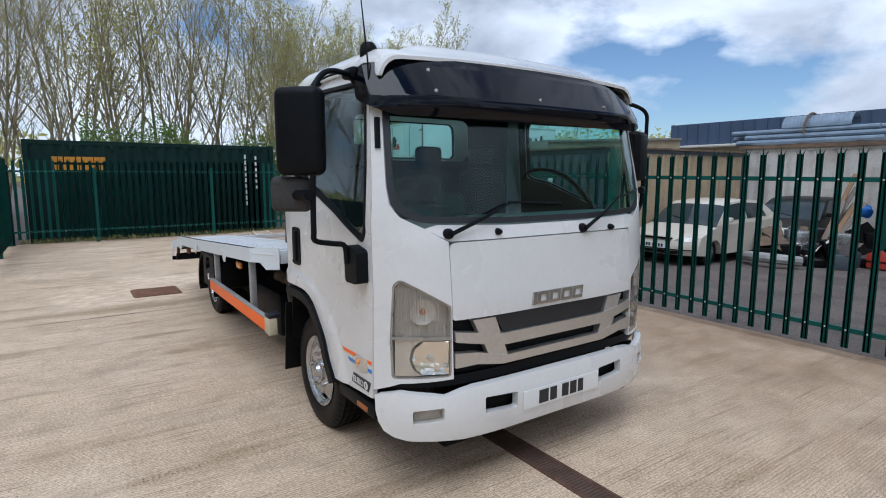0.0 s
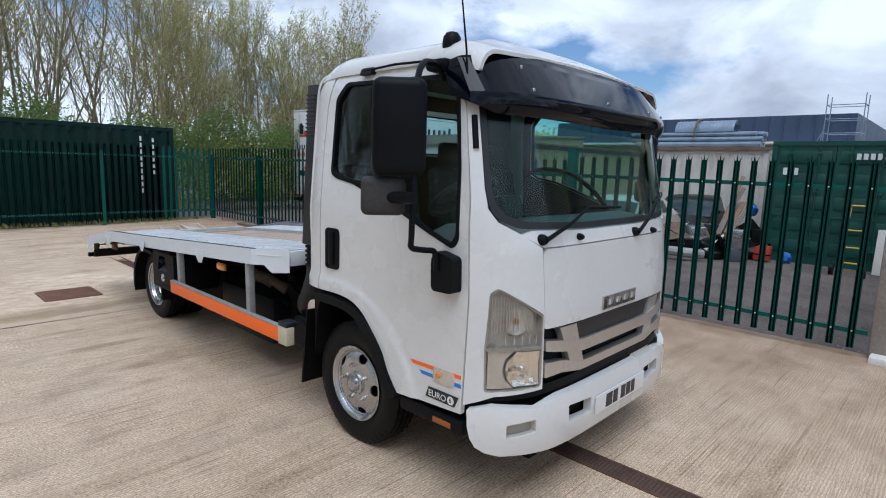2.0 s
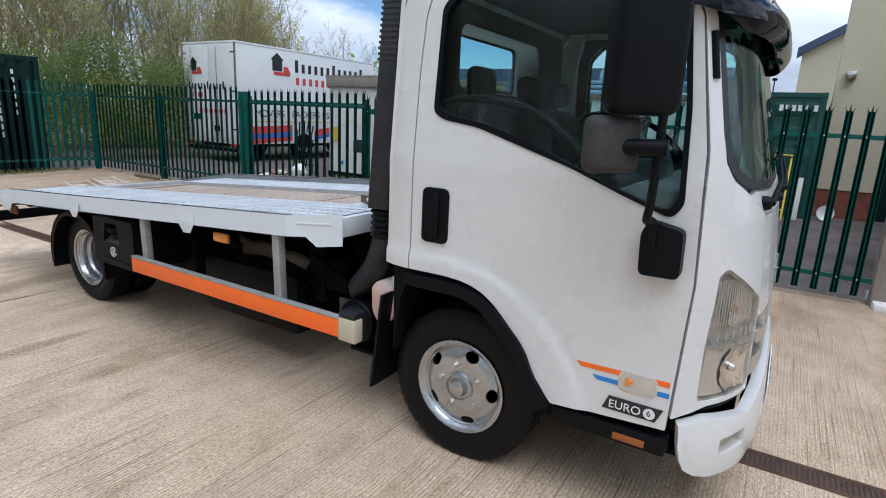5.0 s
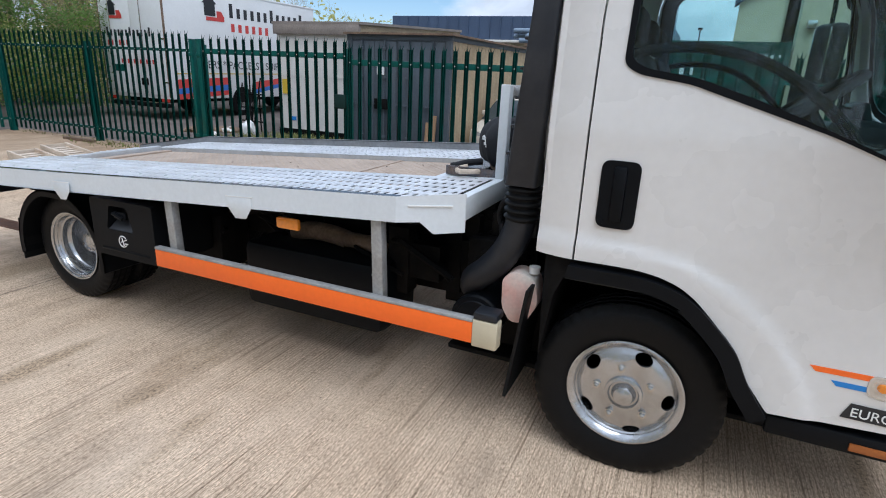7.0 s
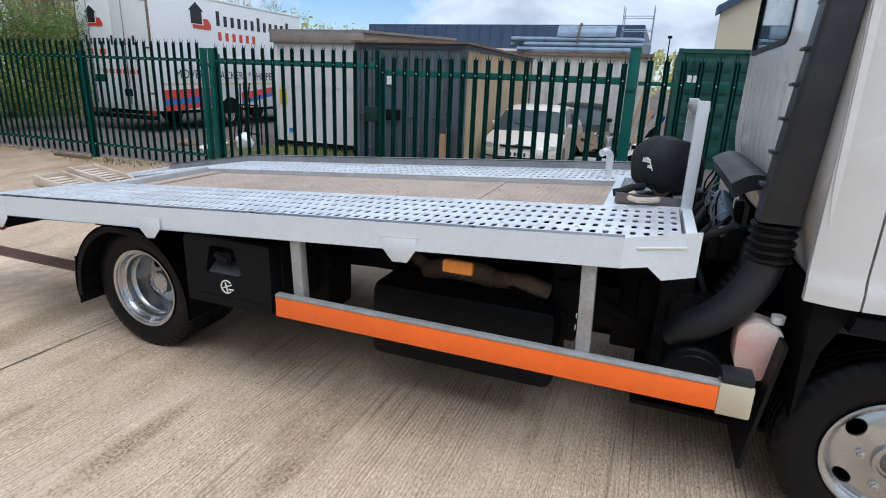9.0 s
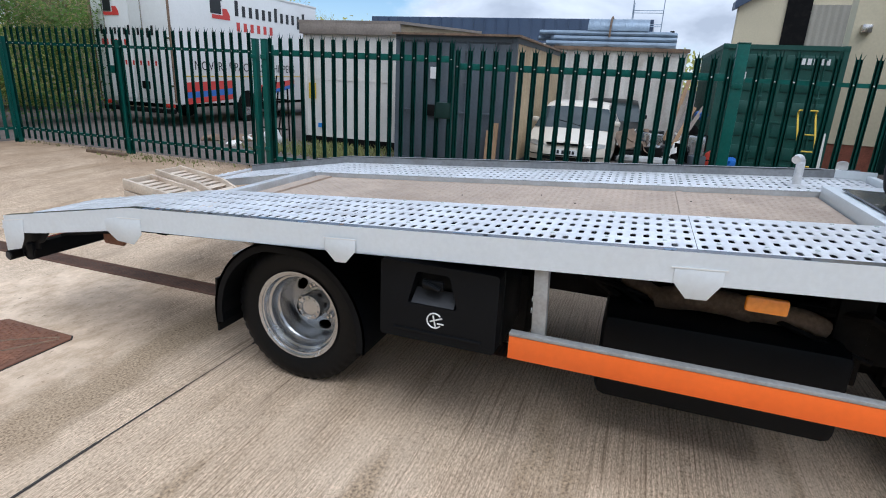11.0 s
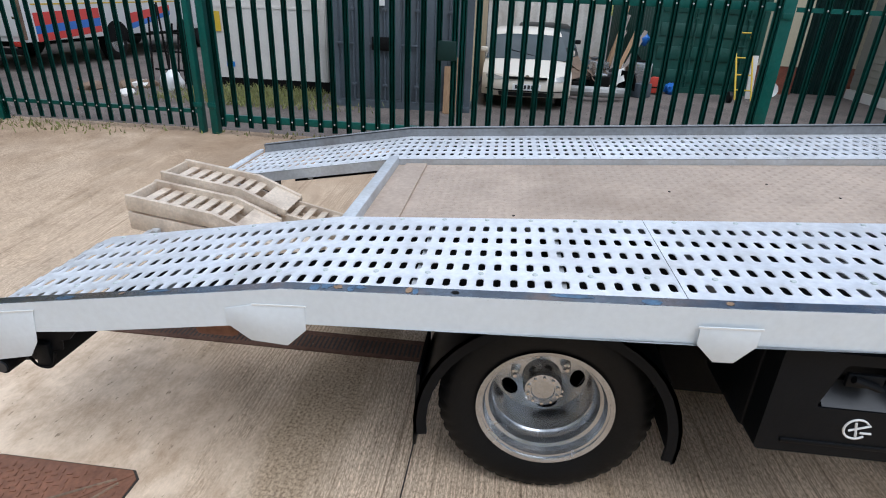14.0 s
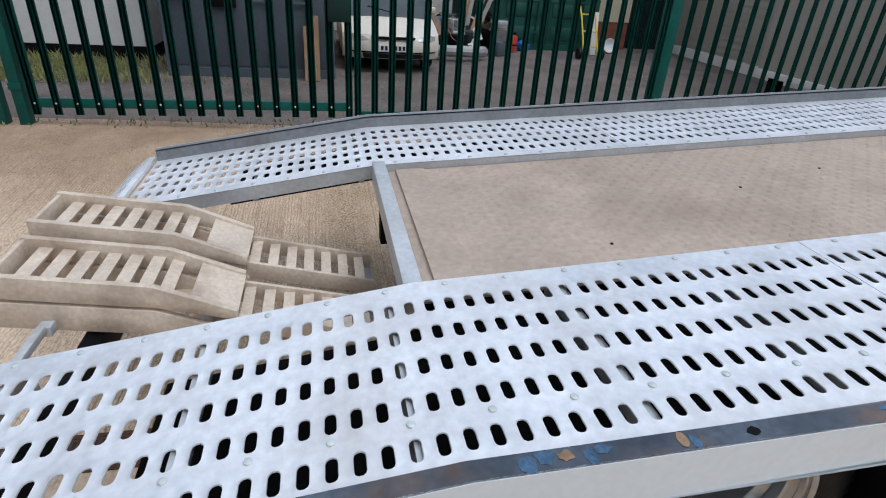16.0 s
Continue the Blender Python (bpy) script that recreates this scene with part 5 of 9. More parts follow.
    # pillar vent
    lv = bm_new()
    add_tube(lv, [front_face(s * 1.085, 1.89, -0.006), front_face(s * 1.085, 2.05, -0.006)], [0.016, 0.016], 8)
    part("pillar_vent", lv, M_BLACKPL, cab)
    # window deflector
    rod = part("door_top_rod", tube([S(3.28, 2.335, -0.03), S(3.0, 2.345, -0.04), S(2.66, 2.335, -0.03)], 0.007, 8), M_BLACKPL, door, "slim dark rod above the window")
    part("rod_clamp", patch(round_poly([(3.19, 2.31), (3.30, 2.31), (3.30, 2.352), (3.19, 2.352)], 0.012), S, 0.04, step=0.2, offset=-0.035), M_BLACKPL, rod)
    part("door_grab_bar", tube(curve_pts([S(y, z, 0.045) for y, z in ((3.56, 1.72), (3.49, 1.782), (3.33, 1.803), (3.17, 1.785), (3.05, 1.744), (2.94, 1.675), (2.85, 1.60), (2.78, 1.52), (2.74, 1.44))], 4), 0.019, 10), M_BLACKPL, door, "dark curved bar inside the window")
    # mirrors
    mx = lambda v: CX + s * v
    if s < 0:
        path = [(HW - 0.06, 2.62, 2.23), (HW + 0.0, 2.60, 2.285), (HW + 0.13, 2.56, 2.285), (HW + 0.22, 2.51, 2.21), (HW + 0.245, 2.49, 2.10), (HW + 0.255, 2.487, 1.78), (HW + 0.26, 2.487, 1.60), (HW + 0.26, 2.49, 1.47), (HW + 0.25, 2.497, 1.415), (HW + 0.15, 2.51, 1.392), (HW + 0.085, 2.505, 1.375), (HW + 0.075, 2.50, 1.28)]
    else:
        path = [(HW - 0.03, 2.64, 2.30), (HW + 0.12, 2.62, 2.31), (HW + 0.29, 2.56, 2.25), (HW + 0.31, 2.55, 2.10), (HW + 0.29, 2.55, 1.60), (HW + 0.27, 2.55, 1.50), (HW + 0.13, 2.50, 1.42), (HW + 0.05, 2.47, 1.36), (HW + 0.045, 2.47, 1.20)]
    arm = part("mirror_arm", tube(curve_pts([(mx(v), y, z) for v, y, z in path], 6), 0.015, 10), M_BLACKPL, cab, "black tubular mirror arm")
    part("arm_bracket", box(mx(HW - 0.10), mx(HW + 0.0), 2.56, 2.70, 2.27, 2.33, 0.02), M_BLACKPL, arm)
    part("arm_socket", patch(round_poly([(2.395, 1.178), (2.54, 1.175), (2.547, 1.33), (2.525, 1.382), (2.40, 1.355)], 0.025), S, 0.10, step=0.1, offset=-0.07), M_BLACKPL, arm)
    mm = Matrix.Translation((mx(HW + (0.29 if s < 0 else 0.20)), 2.555, 1.97 if s < 0 else 1.90)) @ Matrix.Rotation(radians(45 * s if s < 0 else 20), 4, "Z") @ Matrix.Diagonal((1, 1, 1 if s < 0 else 0.86, 1))
    b = bm_new()
    add_box(b, -0.125, 0.125, -0.06, 0.06, -0.222, 0.222, 0.045, mm, seg=4)
    part("mirror_housing", b, M_BLACKPL, arm, "large black mirror housing")
    b = bm_new()
    add_box(b, -0.10, 0.10, 0.050, 0.058, -0.19, 0.19, 0.003, mm)
    part("mirror_glass", b, M_CHROME, arm)
    mm = Matrix.Translation((mx(HW + 0.325), 2.622, 1.653) if s < 0 else (mx(HW + 0.27), 2.63, 1.645)) @ Matrix.Rotation(radians(35 * s), 4, "Z")
    b = bm_new()
    add_box(b, -0.105, 0.105, -0.036, 0.036, -0.092, 0.092, 0.034, mm, seg=4)
    part("wide_mirror_housing", b, M_BLACKPL if s > 0 else M_MIRRORB, arm, "weathered wide-angle mirror housing")
    part("mirror_clamp", tube([(mx(HW + 0.31), 2.60, 1.648), (mx(HW + 0.305), 2.55, 1.65), (mx(HW + 0.295), 2.452, 1.652)] if s < 0 else [(mx(HW + 0.29), 2.55, 1.64), (mx(HW + 0.20), 2.50, 1.64)], 0.027, 12), M_BLACKPL, arm)

# roof fittings
bc = part("beacon", lathe([(0.050, 0.0), (0.050, 0.035), (0.045, 0.062), (0.030, 0.082), (0.0, 0.090)], 20, Matrix.Translation((1.545, 2.66, 2.40))), M_BLACKPL, cab)
part("aerial", tube([(1.438, 2.44, 2.13), (1.436, 2.46, 2.36), (1.42, 2.51, 2.75), (1.36, 2.60, 3.35)], [0.006, 0.005, 0.003, 0.0015], 6), M_BLACKPL, cab, "thin whip aerial")

# rear wall of the cab, ribbed, with one wide pane
def rear_face(x, z, d=0.0):
    u = (x - CX)
    y = 3.785 + 0.125 * (1 - min(1.0, abs(u) / 1.075) ** 5)
    rib = 0.012 * max(0.0, math.sin(u * 2 * math.pi / 0.15)) * max(0.0, min(1.0, (1.80 - z) / 0.06)) * max(0.0, min(1.0, (z - 1.02) / 0.1))
    under = max(0.0, 1.50 - z)
    return Vector((CX + u * (1 - lean_in(z) / HW), y - rib - d - 0.75 * under * under * (1 - 0.6 * min(1.0, abs(u) / 1.075) ** 4) - 1.2 * max(0.0, z - 2.25) ** 2 * 5, z))


def rear_pane(k):
    return round_poly([(CX - 0.53 - k, 1.89 - k), (CX + 0.53 + k, 1.89 - k), (CX + 0.53 + k, 2.20 + k), (CX - 0.53 - k, 2.20 + k)], 0.07 + k)


part("rear_wall", patch(round_poly([(CX - 1.085, 0.985), (CX + 1.085, 0.985), (CX + 1.085, 2.36), (CX - 1.085, 2.36)], 0.05), rear_face, 0.025, [rear_pane(0)], step=0.035), M_WHITE, cab)
rp = part("rear_window", patch(rear_pane(0), rear_face, 0.004, step=0.3, offset=0.008), M_SIDEGL, cab)
rp.visible_shadow = False
part("rear_window_seal", patch(rear_pane(0.014), rear_face, 0.02, [rear_pane(-0.010)], step=0.3, offset=-0.006), M_BLACKPL, rp)

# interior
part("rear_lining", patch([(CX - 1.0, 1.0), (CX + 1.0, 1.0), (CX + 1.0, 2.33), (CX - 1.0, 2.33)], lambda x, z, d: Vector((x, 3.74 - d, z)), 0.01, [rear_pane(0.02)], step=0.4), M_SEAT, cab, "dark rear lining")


def seat(x):
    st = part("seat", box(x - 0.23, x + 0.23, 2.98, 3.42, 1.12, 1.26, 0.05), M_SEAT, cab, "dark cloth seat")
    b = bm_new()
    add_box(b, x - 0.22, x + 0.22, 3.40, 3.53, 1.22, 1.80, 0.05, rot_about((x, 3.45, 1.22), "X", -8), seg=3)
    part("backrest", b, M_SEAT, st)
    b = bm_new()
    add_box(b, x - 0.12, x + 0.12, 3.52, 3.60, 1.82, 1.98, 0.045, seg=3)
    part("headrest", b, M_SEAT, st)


for sx in (CX - 0.60, CX + 0.02, CX + 0.55):
    seat(sx)
db = prism([(2.40, 0.95), (2.30, 1.38), (2.34, 1.47), (2.62, 1.50), (2.74, 1.44), (2.72, 1.20), (2.60, 0.95)], "x", CX - 1.0, CX + 1.0, 0.015)
dash = part("dashboard", db, M_DASH, cab, "grey-green dashboard")
part("binnacle", box(CX - 0.83, CX - 0.42, 2.58, 2.76, 1.44, 1.57, 0.04), M_INTERIOR, dash)
dv = bm_new()
add_box(dv, CX - 0.50, CX - 0.30, 2.60, 2.66, 1.50, 1.64, 0.012, rot_about((CX - 0.4, 2.63, 1.5), "X", -18))
part("dash_display", dv, M_DECALBLK, dash, "dark display with silver frame")
dv = bm_new()
for zz in (1.515, 1.57, 1.625):
    add_box(dv, CX - 0.49, CX - 0.31, 2.660, 2.668, zz, zz + 0.012, 0.002, rot_about((CX - 0.4, 2.63, 1.5), "X", -18))
part("display_trim", dv, M_CHROME, dash)
wheel_m = Matrix.Translation((CX - 0.58, 2.88, 1.62)) @ Matrix.Rotation(radians(-36), 4, "X")
stw = part("steering_wheel", lathe([(0.215 + 0.017 * math.cos(a), 0.017 * math.sin(a)) for a in [2 * math.pi * i / 10 for i in range(10)]], 36, wheel_m, closed=True), M_INTERIOR, cab, "dark steering wheel")
sp = bm_new()
for a in (20, 160, 270):
    add_tube(sp, [wheel_m @ Vector((0, 0, -0.02)), wheel_m @ Vector((0.21 * math.cos(radians(a)), 0.21 * math.sin(radians(a)), 0))], 0.016, 6)
add_lathe(sp, [(0.07, -0.04), (0.075, 0.0), (0.06, 0.015), (0.0, 0.018)], 18, wheel_m)
add_tube(sp, [wheel_m @ Vector((0, 0, -0.03)), (CX - 0.62, 2.60, 1.20)], 0.03, 8)
part("spokes", sp, M_INTERIOR, stw)
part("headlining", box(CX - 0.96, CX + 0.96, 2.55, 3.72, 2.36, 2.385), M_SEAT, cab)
part("interior_mirror", box(CX - 0.10, CX + 0.10, 2.40, 2.42, 2.12, 2.18, 0.008), M_INTERIOR, cab)


# ---- the truck: deck, chassis and wheels ----
def rail_z(y):
    return 1.155 - 0.0665 * (y - 4.41) if y <= 8.0 else 0.916 - 0.172 * (y - 8.0)


NEAR_X, FAR_X = 1.31, 3.66
N_IN, F_IN = 2.0, 3.03


def lean(b, limit=9.0):
    """Draw the outer edge of the near side in towards the tail."""
    for v in b.verts:
        if v.co.x < limit:
            v.co.x += 0.03 * max(0.0, v.co.y - 6.7)
    return b


def side_rail(x, s):
    """The folded steel side rail with its tabs; s is -1 on the kerb-free near side and 1 on the far side."""
    shape = lean if s < 0 else (lambda b: b)
    ys = [4.41, 5.2, 6.0, 6.7, 7.5, 8.0, 8.3, 8.7, 9.035]
    top = [(y, rail_z(y)) for y in ys]
    low = [(y, rail_z(y) - 0.118 + (0.012 if y > 8.9 else 0)) for y in ys]
    b = bm_new()
    t = 0.005
    add_prism(b, top + low[::-1], "x", x, x - s * t)
    # front end, folded inwards
    f0, f1 = Vector((x, 4.41)), Vector((x - s * 0.155, 4.14))
    outline = [(0.0, rail_z(4.41)), (1.0, rail_z(4.41) + 0.018), (1.0, 0.995), (0.55, 0.985), (0.35, 1.04), (0.0, rail_z(4.41) - 0.118)]
    def at(k, z, d):
        p = f0 + (f1 - f0) * k
        return (p.x - s * d, p.y - d * 0.4, z)
    a = [b.verts.new(at(k, z, 0)) for k, z in outline]
    c = [b.verts.new(at(k, z, t)) for k, z in outline]
    b.faces.new(a)
    b.faces.new(c[::-1])
    for i in range(len(a)):
        b.faces.new((a[i], a[(i + 1) % len(a)], c[(i + 1) % len(a)], c[i]))
    r = part("side_rail", shape(b), M_BODYGREY, truck, "pale grey folded steel side rail")
    # top flange of bare steel
    fl = prism([(y, rail_z(y)) for y in ys] + [(y, rail_z(y) - 0.006) for y in ys[::-1]], "x", *sorted((x - s * 0.001, x - s * 0.046)))
    part("rail_flange", shape(fl), M_STEEL if s < 0 else M_LIP, r, "bare steel strip with weld burns" if s < 0 else "")
    tabs = [[(5.235, -0.062), (5.395, -0.062), (5.395, -0.112), (5.345, -0.172), (5.275, -0.172), (5.235, -0.112)],
            [(6.668, -0.055), (6.820, -0.055), (6.820, -0.112), (6.768, -0.166), (6.715, -0.166), (6.668, -0.112)],
            [(7.93, -0.056), (8.10, -0.046), (8.185, -0.054), (8.185, -0.107), (8.11, -0.172), (7.992, -0.196), (7.93, -0.138)],
            [(8.86, -0.03), (9.05, -0.03), (9.05, -0.215), (8.92, -0.205), (8.88, -0.15)]]
    for tb in tabs:
        p = prism([(y, rail_z(y) + dz) for y, dz in tb], "x", x + s * 0.001, x + s * 0.0035, 0.0008)
        part("rail_tab", shape(p), M_BODYGREY, r)
    for y0, y1 in ((5.225, 5.405), (6.662, 6.826), (7.925, 8.095), (8.855, 9.045)):
        d0, d1 = {5.225: (0.056, 0.056), 6.662: (0.056, 0.056), 7.925: (0.053, 0.043), 8.855: (0.027, 0.027)}[y0]
        part("weld_seam", shape(prism([(y0, rail_z(y0) - d0), (y1, rail_z(y1) - d1), (y1, rail_z(y1) - d1 - 0.005), (y0, rail_z(y0) - d0 - 0.005)], "x", x + s * 0.001, x + s * 0.0045)), M_DECALWHT, r)
    return r


near_rail = side_rail(NEAR_X, -1)
far_rail = side_rail(FAR_X, 1)
part("rail_upstand", prism([(y, rail_z(y)) for y in (4.2, 8.0, 9.03)] + [(y, rail_z(y) - 0.055) for y in (9.03, 8.0, 4.2)], "x", FAR_X - 0.046, FAR_X - 0.040), M_LIP, far_rail, "dull grey upstand lip")


def flange_mark(nm, y, half, x, wide, m, lift, seed):
    """A thin stain with an uneven outline on the bare steel strip."""
    rng = random.Random(seed)
    b = bm_new()
    vs = []
    for k in range(14):
        a = 2 * math.pi * k / 14
        q = 0.65 + 0.35 * rng.random()
        yy = y + half * q * math.cos(a)
        xx = min(NEAR_X + 0.0435, max(NEAR_X + 0.002, x + wide * q * math.sin(a)))
        vs.append(b.verts.new((xx, yy, rail_z(yy) + lift)))
    b.faces.new(vs)
    part(nm, lean(b), m, near_rail)


for i, (y, half, wide) in enumerate(((7.90, 0.018, 0.024), (7.868, 0.022, 0.02), (7.79, 0.012, 0.024), (7.765, 0.02, 0.012), (7.60, 0.01, 0.024), (7.16, 0.07, 0.012), (6.95, 0.03, 0.02), (8.42, 0.05, 0.010), (8.75, 0.04, 0.018), (6.2, 0.05, 0.014), (5.42, 0.03, 0.02))):
    flange_mark("heat_stain", y, half, NEAR_X + 0.024 + (0.008 if i % 2 else -0.004), wide, M_HEATBLUE, 0.0006, i)
for i, (y, half, wide) in enumerate(((7.832, 0.017, 0.014), (7.62, 0.012, 0.02), (8.55, 0.012, 0.01), (6.75, 0.014, 0.012))):
    flange_mark("rust_stain", y, half, NEAR_X + 0.028, wide, M_HEATRUST, 0.001, 40 + i)
for y in (7.485, 6.1, 5.0):
    flange_mark("flange_hole", y, 0.014, NEAR_X + 0.024, 0.012, M_CHASSIS, 0.0014, 70)
ew = bm_new()
add_box(ew, -0.003, 0.003, -0.10, 0.10, -0.003, 0.003, m=Matrix.Translation((1.385, 4.275, 1.115)) @ Matrix.Rotation(radians(29.8), 4, "Z"))
part("weld_seam", ew, M_DECALWHT, near_rail)


def slotted_plate(x0, x1, y0, y1, rows, drop, phase=0.0):
    """A walkway plate with rows of raised oblong slots cut right through."""
    b = bm_new()
    pitch = 0.0505 if y0 < 7.9 else 0.0490
    n = max(1, int(round((y1 - y0) / pitch)))
    p = (y1 - y0) / n
    mx = 0.0525
    side = -0.009 if x0 < CX else 0.0
    rw = (x1 - x0 - 2 * mx) / rows
    z = lambda y: rail_z(y) - drop
    V = lambda x, y, dz=0.0: b.verts.new((x + (0.03 * max(0.0, y - 6.7) if x < 1.36 else 0.0), y, z(y) + dz))
    for xa, xb in ((x0, x0 + mx + side), (x1 - mx + side, x1)):
        for i in range(n):
            ya, yb = y0 + i * p, y0 + (i + 1) * p
            b.faces.new((V(xa, ya), V(xb, ya), V(xb, yb), V(xa, yb)))
    hx, hy = 0.0255, 0.0108
    for r in range(rows):
        xa = x0 + mx + side + r * rw
        for i in range(n):
            ya = y0 + i * p
            cx, cy = xa + rw / 2, ya + p / 2
            xb, yb = xa + rw, ya + p
            outer = [V(xa, ya), V(xa + rw * 0.35, ya), V(xa + rw * 0.65, ya), V(xb, ya), V(xb, ya + p * 0.3), V(xb, ya + p * 0.7), V(xb, yb), V(xa + rw * 0.65, yb), V(xa + rw * 0.35, yb), V(xa, yb), V(xa, ya + p * 0.7), V(xa, ya + p * 0.3)]
            slot = [(-0.86 * hx, -0.80 * hy), (-0.6 * hx, -hy), (0.6 * hx, -hy), (0.86 * hx, -0.80 * hy), (hx, -0.35 * hy), (hx, 0.35 * hy), (0.86 * hx, 0.80 * hy), (0.6 * hx, hy), (-0.6 * hx, hy), (-0.86 * hx, 0.80 * hy), (-hx, 0.35 * hy), (-hx, -0.35 * hy)]
            rim = [V(cx + u * 1.30, cy + v * 1.70, 0.0) for u, v in slot]
            lip = [V(cx + u * 1.03, cy + v * 1.08, 0.0024) for u, v in slot]
            low = [V(cx + u, cy + v, -0.0004) for u, v in slot]
            for a, c in ((outer, rim), (rim, lip), (lip, low)):
                for k in range(12):
                    b.faces.new((a[k], a[(k + 1) % 12], c[(k + 1) % 12], c[k]))
    bmesh.ops.remove_doubles(b, verts=b.verts, dist=1e-4)
    return b


def trim_corner(b, s):
    """Cut off what would stand out past the folded front end of the side rail."""
    co = (NEAR_X + 0.008, 4.41, 1) if s < 0 else (FAR_X - 0.008, 4.41, 1)
    bmesh.ops.bisect_plane(b, geom=list(b.verts) + list(b.edges) + list(b.faces), plane_co=co, plane_no=(s * 0.867, -0.498, 0), clear_outer=True, dist=1e-5)
    return b


def track(x0, x1, drop, rows, edge_x):
    s = -1 if x0 < CX else 1
    for ya, yb in ((4.21, 5.32), (5.322, 6.8365), (6.8385, 8.0), (8.0, 9.03)):
        o = part("deck_plate", trim_corner(slotted_plate(x0, x1, ya, yb, rows, drop), s), M_GALV, truck, "galvanised walkway plate with rows of oblong slots", deg=40)
        for i in range(7):
            y = ya + (yb - ya) * (i + 0.5) / 7
            for x in (edge_x, x0 + 0.0525 + (x1 - x0 - 0.105) * (0.2 if s < 0 else 0.8)):
                part("rivet", lathe([(0.0095, 0.0), (0.0085, 0.003), (0.004, 0.005), (0.0, 0.005)], 8, Matrix.Translation((x, y, rail_z(y) - drop))), M_BOLT, o)
    # under-frame of the track: edge angles and cross ribs
    f = bm_new()
    for xx in (x0 + 0.002, x1 - 0.008):
        add_prism(f, [(y, rail_z(y) - drop - 0.002) for y in (4.2, 8.0, 9.02)] + [(y, rail_z(y) - drop - 0.06) for y in (9.02, 8.0, 4.2)], "x", xx, xx + 0.006)
    for k in range(11):
        y = 4.49 + 0.4457 * k
        add_box(f, x0 + 0.012, x1 - 0.012, y - 0.004, y + 0.018, rail_z(y) - drop - 0.075, rail_z(y) - drop - 0.012)
    part("track_frame", trim_corner(lean(f, 1.38), s), M_FRAMEGALV, truck)


track(NEAR_X + 0.047, N_IN, 0.018, 5, N_IN - 0.022)
track(F_IN, FAR_X - 0.047, 0.055, 5, F_IN + 0.022)

# black sheets added under both tracks so the slots look dark and shaded
for xa, xb in ((NEAR_X + 0.10, N_IN - 0.06), (F_IN + 0.06, FAR_X - 0.10)):
    part("slot_dark_sheet", prism([(y, rail_z(y) - 0.135) for y in (4.25, 8.0, 8.62)] + [(y, rail_z(y) - 0.145) for y in (8.62, 8.0, 4.25)], "x", xa, xb), M_CHASSIS, truck)

# sunken chequer-plate well between the tracks
WELL = 0.088
wz = lambda y: rail_z(y) - WELL
part("well_floor", prism([(4.56, wz(4.56)), (7.99, wz(7.99)), (7.99, wz(7.99) - 0.006), (4.56, wz(4.56) - 0.006)], "x", N_IN + 0.004, F_IN - 0.004), M_CHEQ, truck, "dusty brown chequer-plate floor")
tp = bm_new()
random.seed(4)
for i in range(26 * 4):
    for j in range(82):
        g, bar = i // 4, i % 4
        a = radians(45 if (g + j) % 2 else -45)
        c, s = math.cos(a), math.sin(a)
        off = (bar - 1.5) * 0.0075
        x, y = N_IN + 0.035 + 0.0385 * g - s * off, 4.62 + 0.0385 * j + c * off
        if y > 7.80 or x > F_IN - 0.02:
            continue
        z = wz(y)
        pts = [(-0.012, 0), (0, -0.0025), (0.012, 0), (0, 0.0025)]
        base = [tp.verts.new((x + c * u - s * v, y + s * u + c * v, z)) for u, v in pts]
        tip = [tp.verts.new((x + c * u * 0.6, y + s * u * 0.6, z + 0.0009)) for u, v in (pts[0], pts[2])]
        for f in ((base[0], base[1], tip[0]), (base[1], base[2], tip[1]), (base[1], tip[1], tip[0]), (base[2], base[3], tip[1]), (base[3], base[0], tip[0]), (base[3], tip[0], tip[1])):
            tp.faces.new(f)
tread = part("tread_pattern", tp, M_CHEQ, truck)
tread["kind"] = "stuff"
part("well_strip", prism([(7.80, wz(7.80) + 0.013), (7.92, wz(7.92) + 0.013), (7.92, wz(7.92) + 0.001), (7.80, wz(7.80) + 0.001)], "x", N_IN + 0.02, F_IN - 0.02), M_CHEQ, truck)
part("well_strip", prism([(5.29, wz(5.29) + 0.006), (5.33, wz(5.33) + 0.006), (5.33, wz(5.33) + 0.001), (5.29, wz(5.29) + 0.001)], "x", N_IN + 0.02, F_IN - 0.02), M_CHEQ, truck)
part("rear_crossbar", box(N_IN - 0.002, F_IN + 0.002, 7.965, 8.02, rail_z(8) - 0.12, rail_z(8) - 0.038, 0.004), M_FRAMEGALV, truck)
part("front_deck_plate", prism([(4.16, rail_z(4.16) - 0.02), (4.55, rail_z(4.55) - 0.02), (4.55, rail_z(4.55) - 0.10), (4.16, rail_z(4.16) - 0.10)], "x", N_IN - 0.0, F_IN + 0.0, 0.004), M_BODYGREY, truck)
part("front_beam", box(NEAR_X + 0.175, FAR_X - 0.175, 4.15, 4.195, 1.04, 1.15, 0.004), M_BODYGREY, truck)
random.seed(9)
for i in range(9):
    x, y = random.uniform(N_IN + 0.1, F_IN - 0.1), random.uniform(4.8, 7.7)
    part("floor_screw", lathe([(0.006, 0), (0.006, 0.003), (0, 0.004)], 8, Matrix.Translation((x, y, wz(y)))), M_CHASSIS, truck)

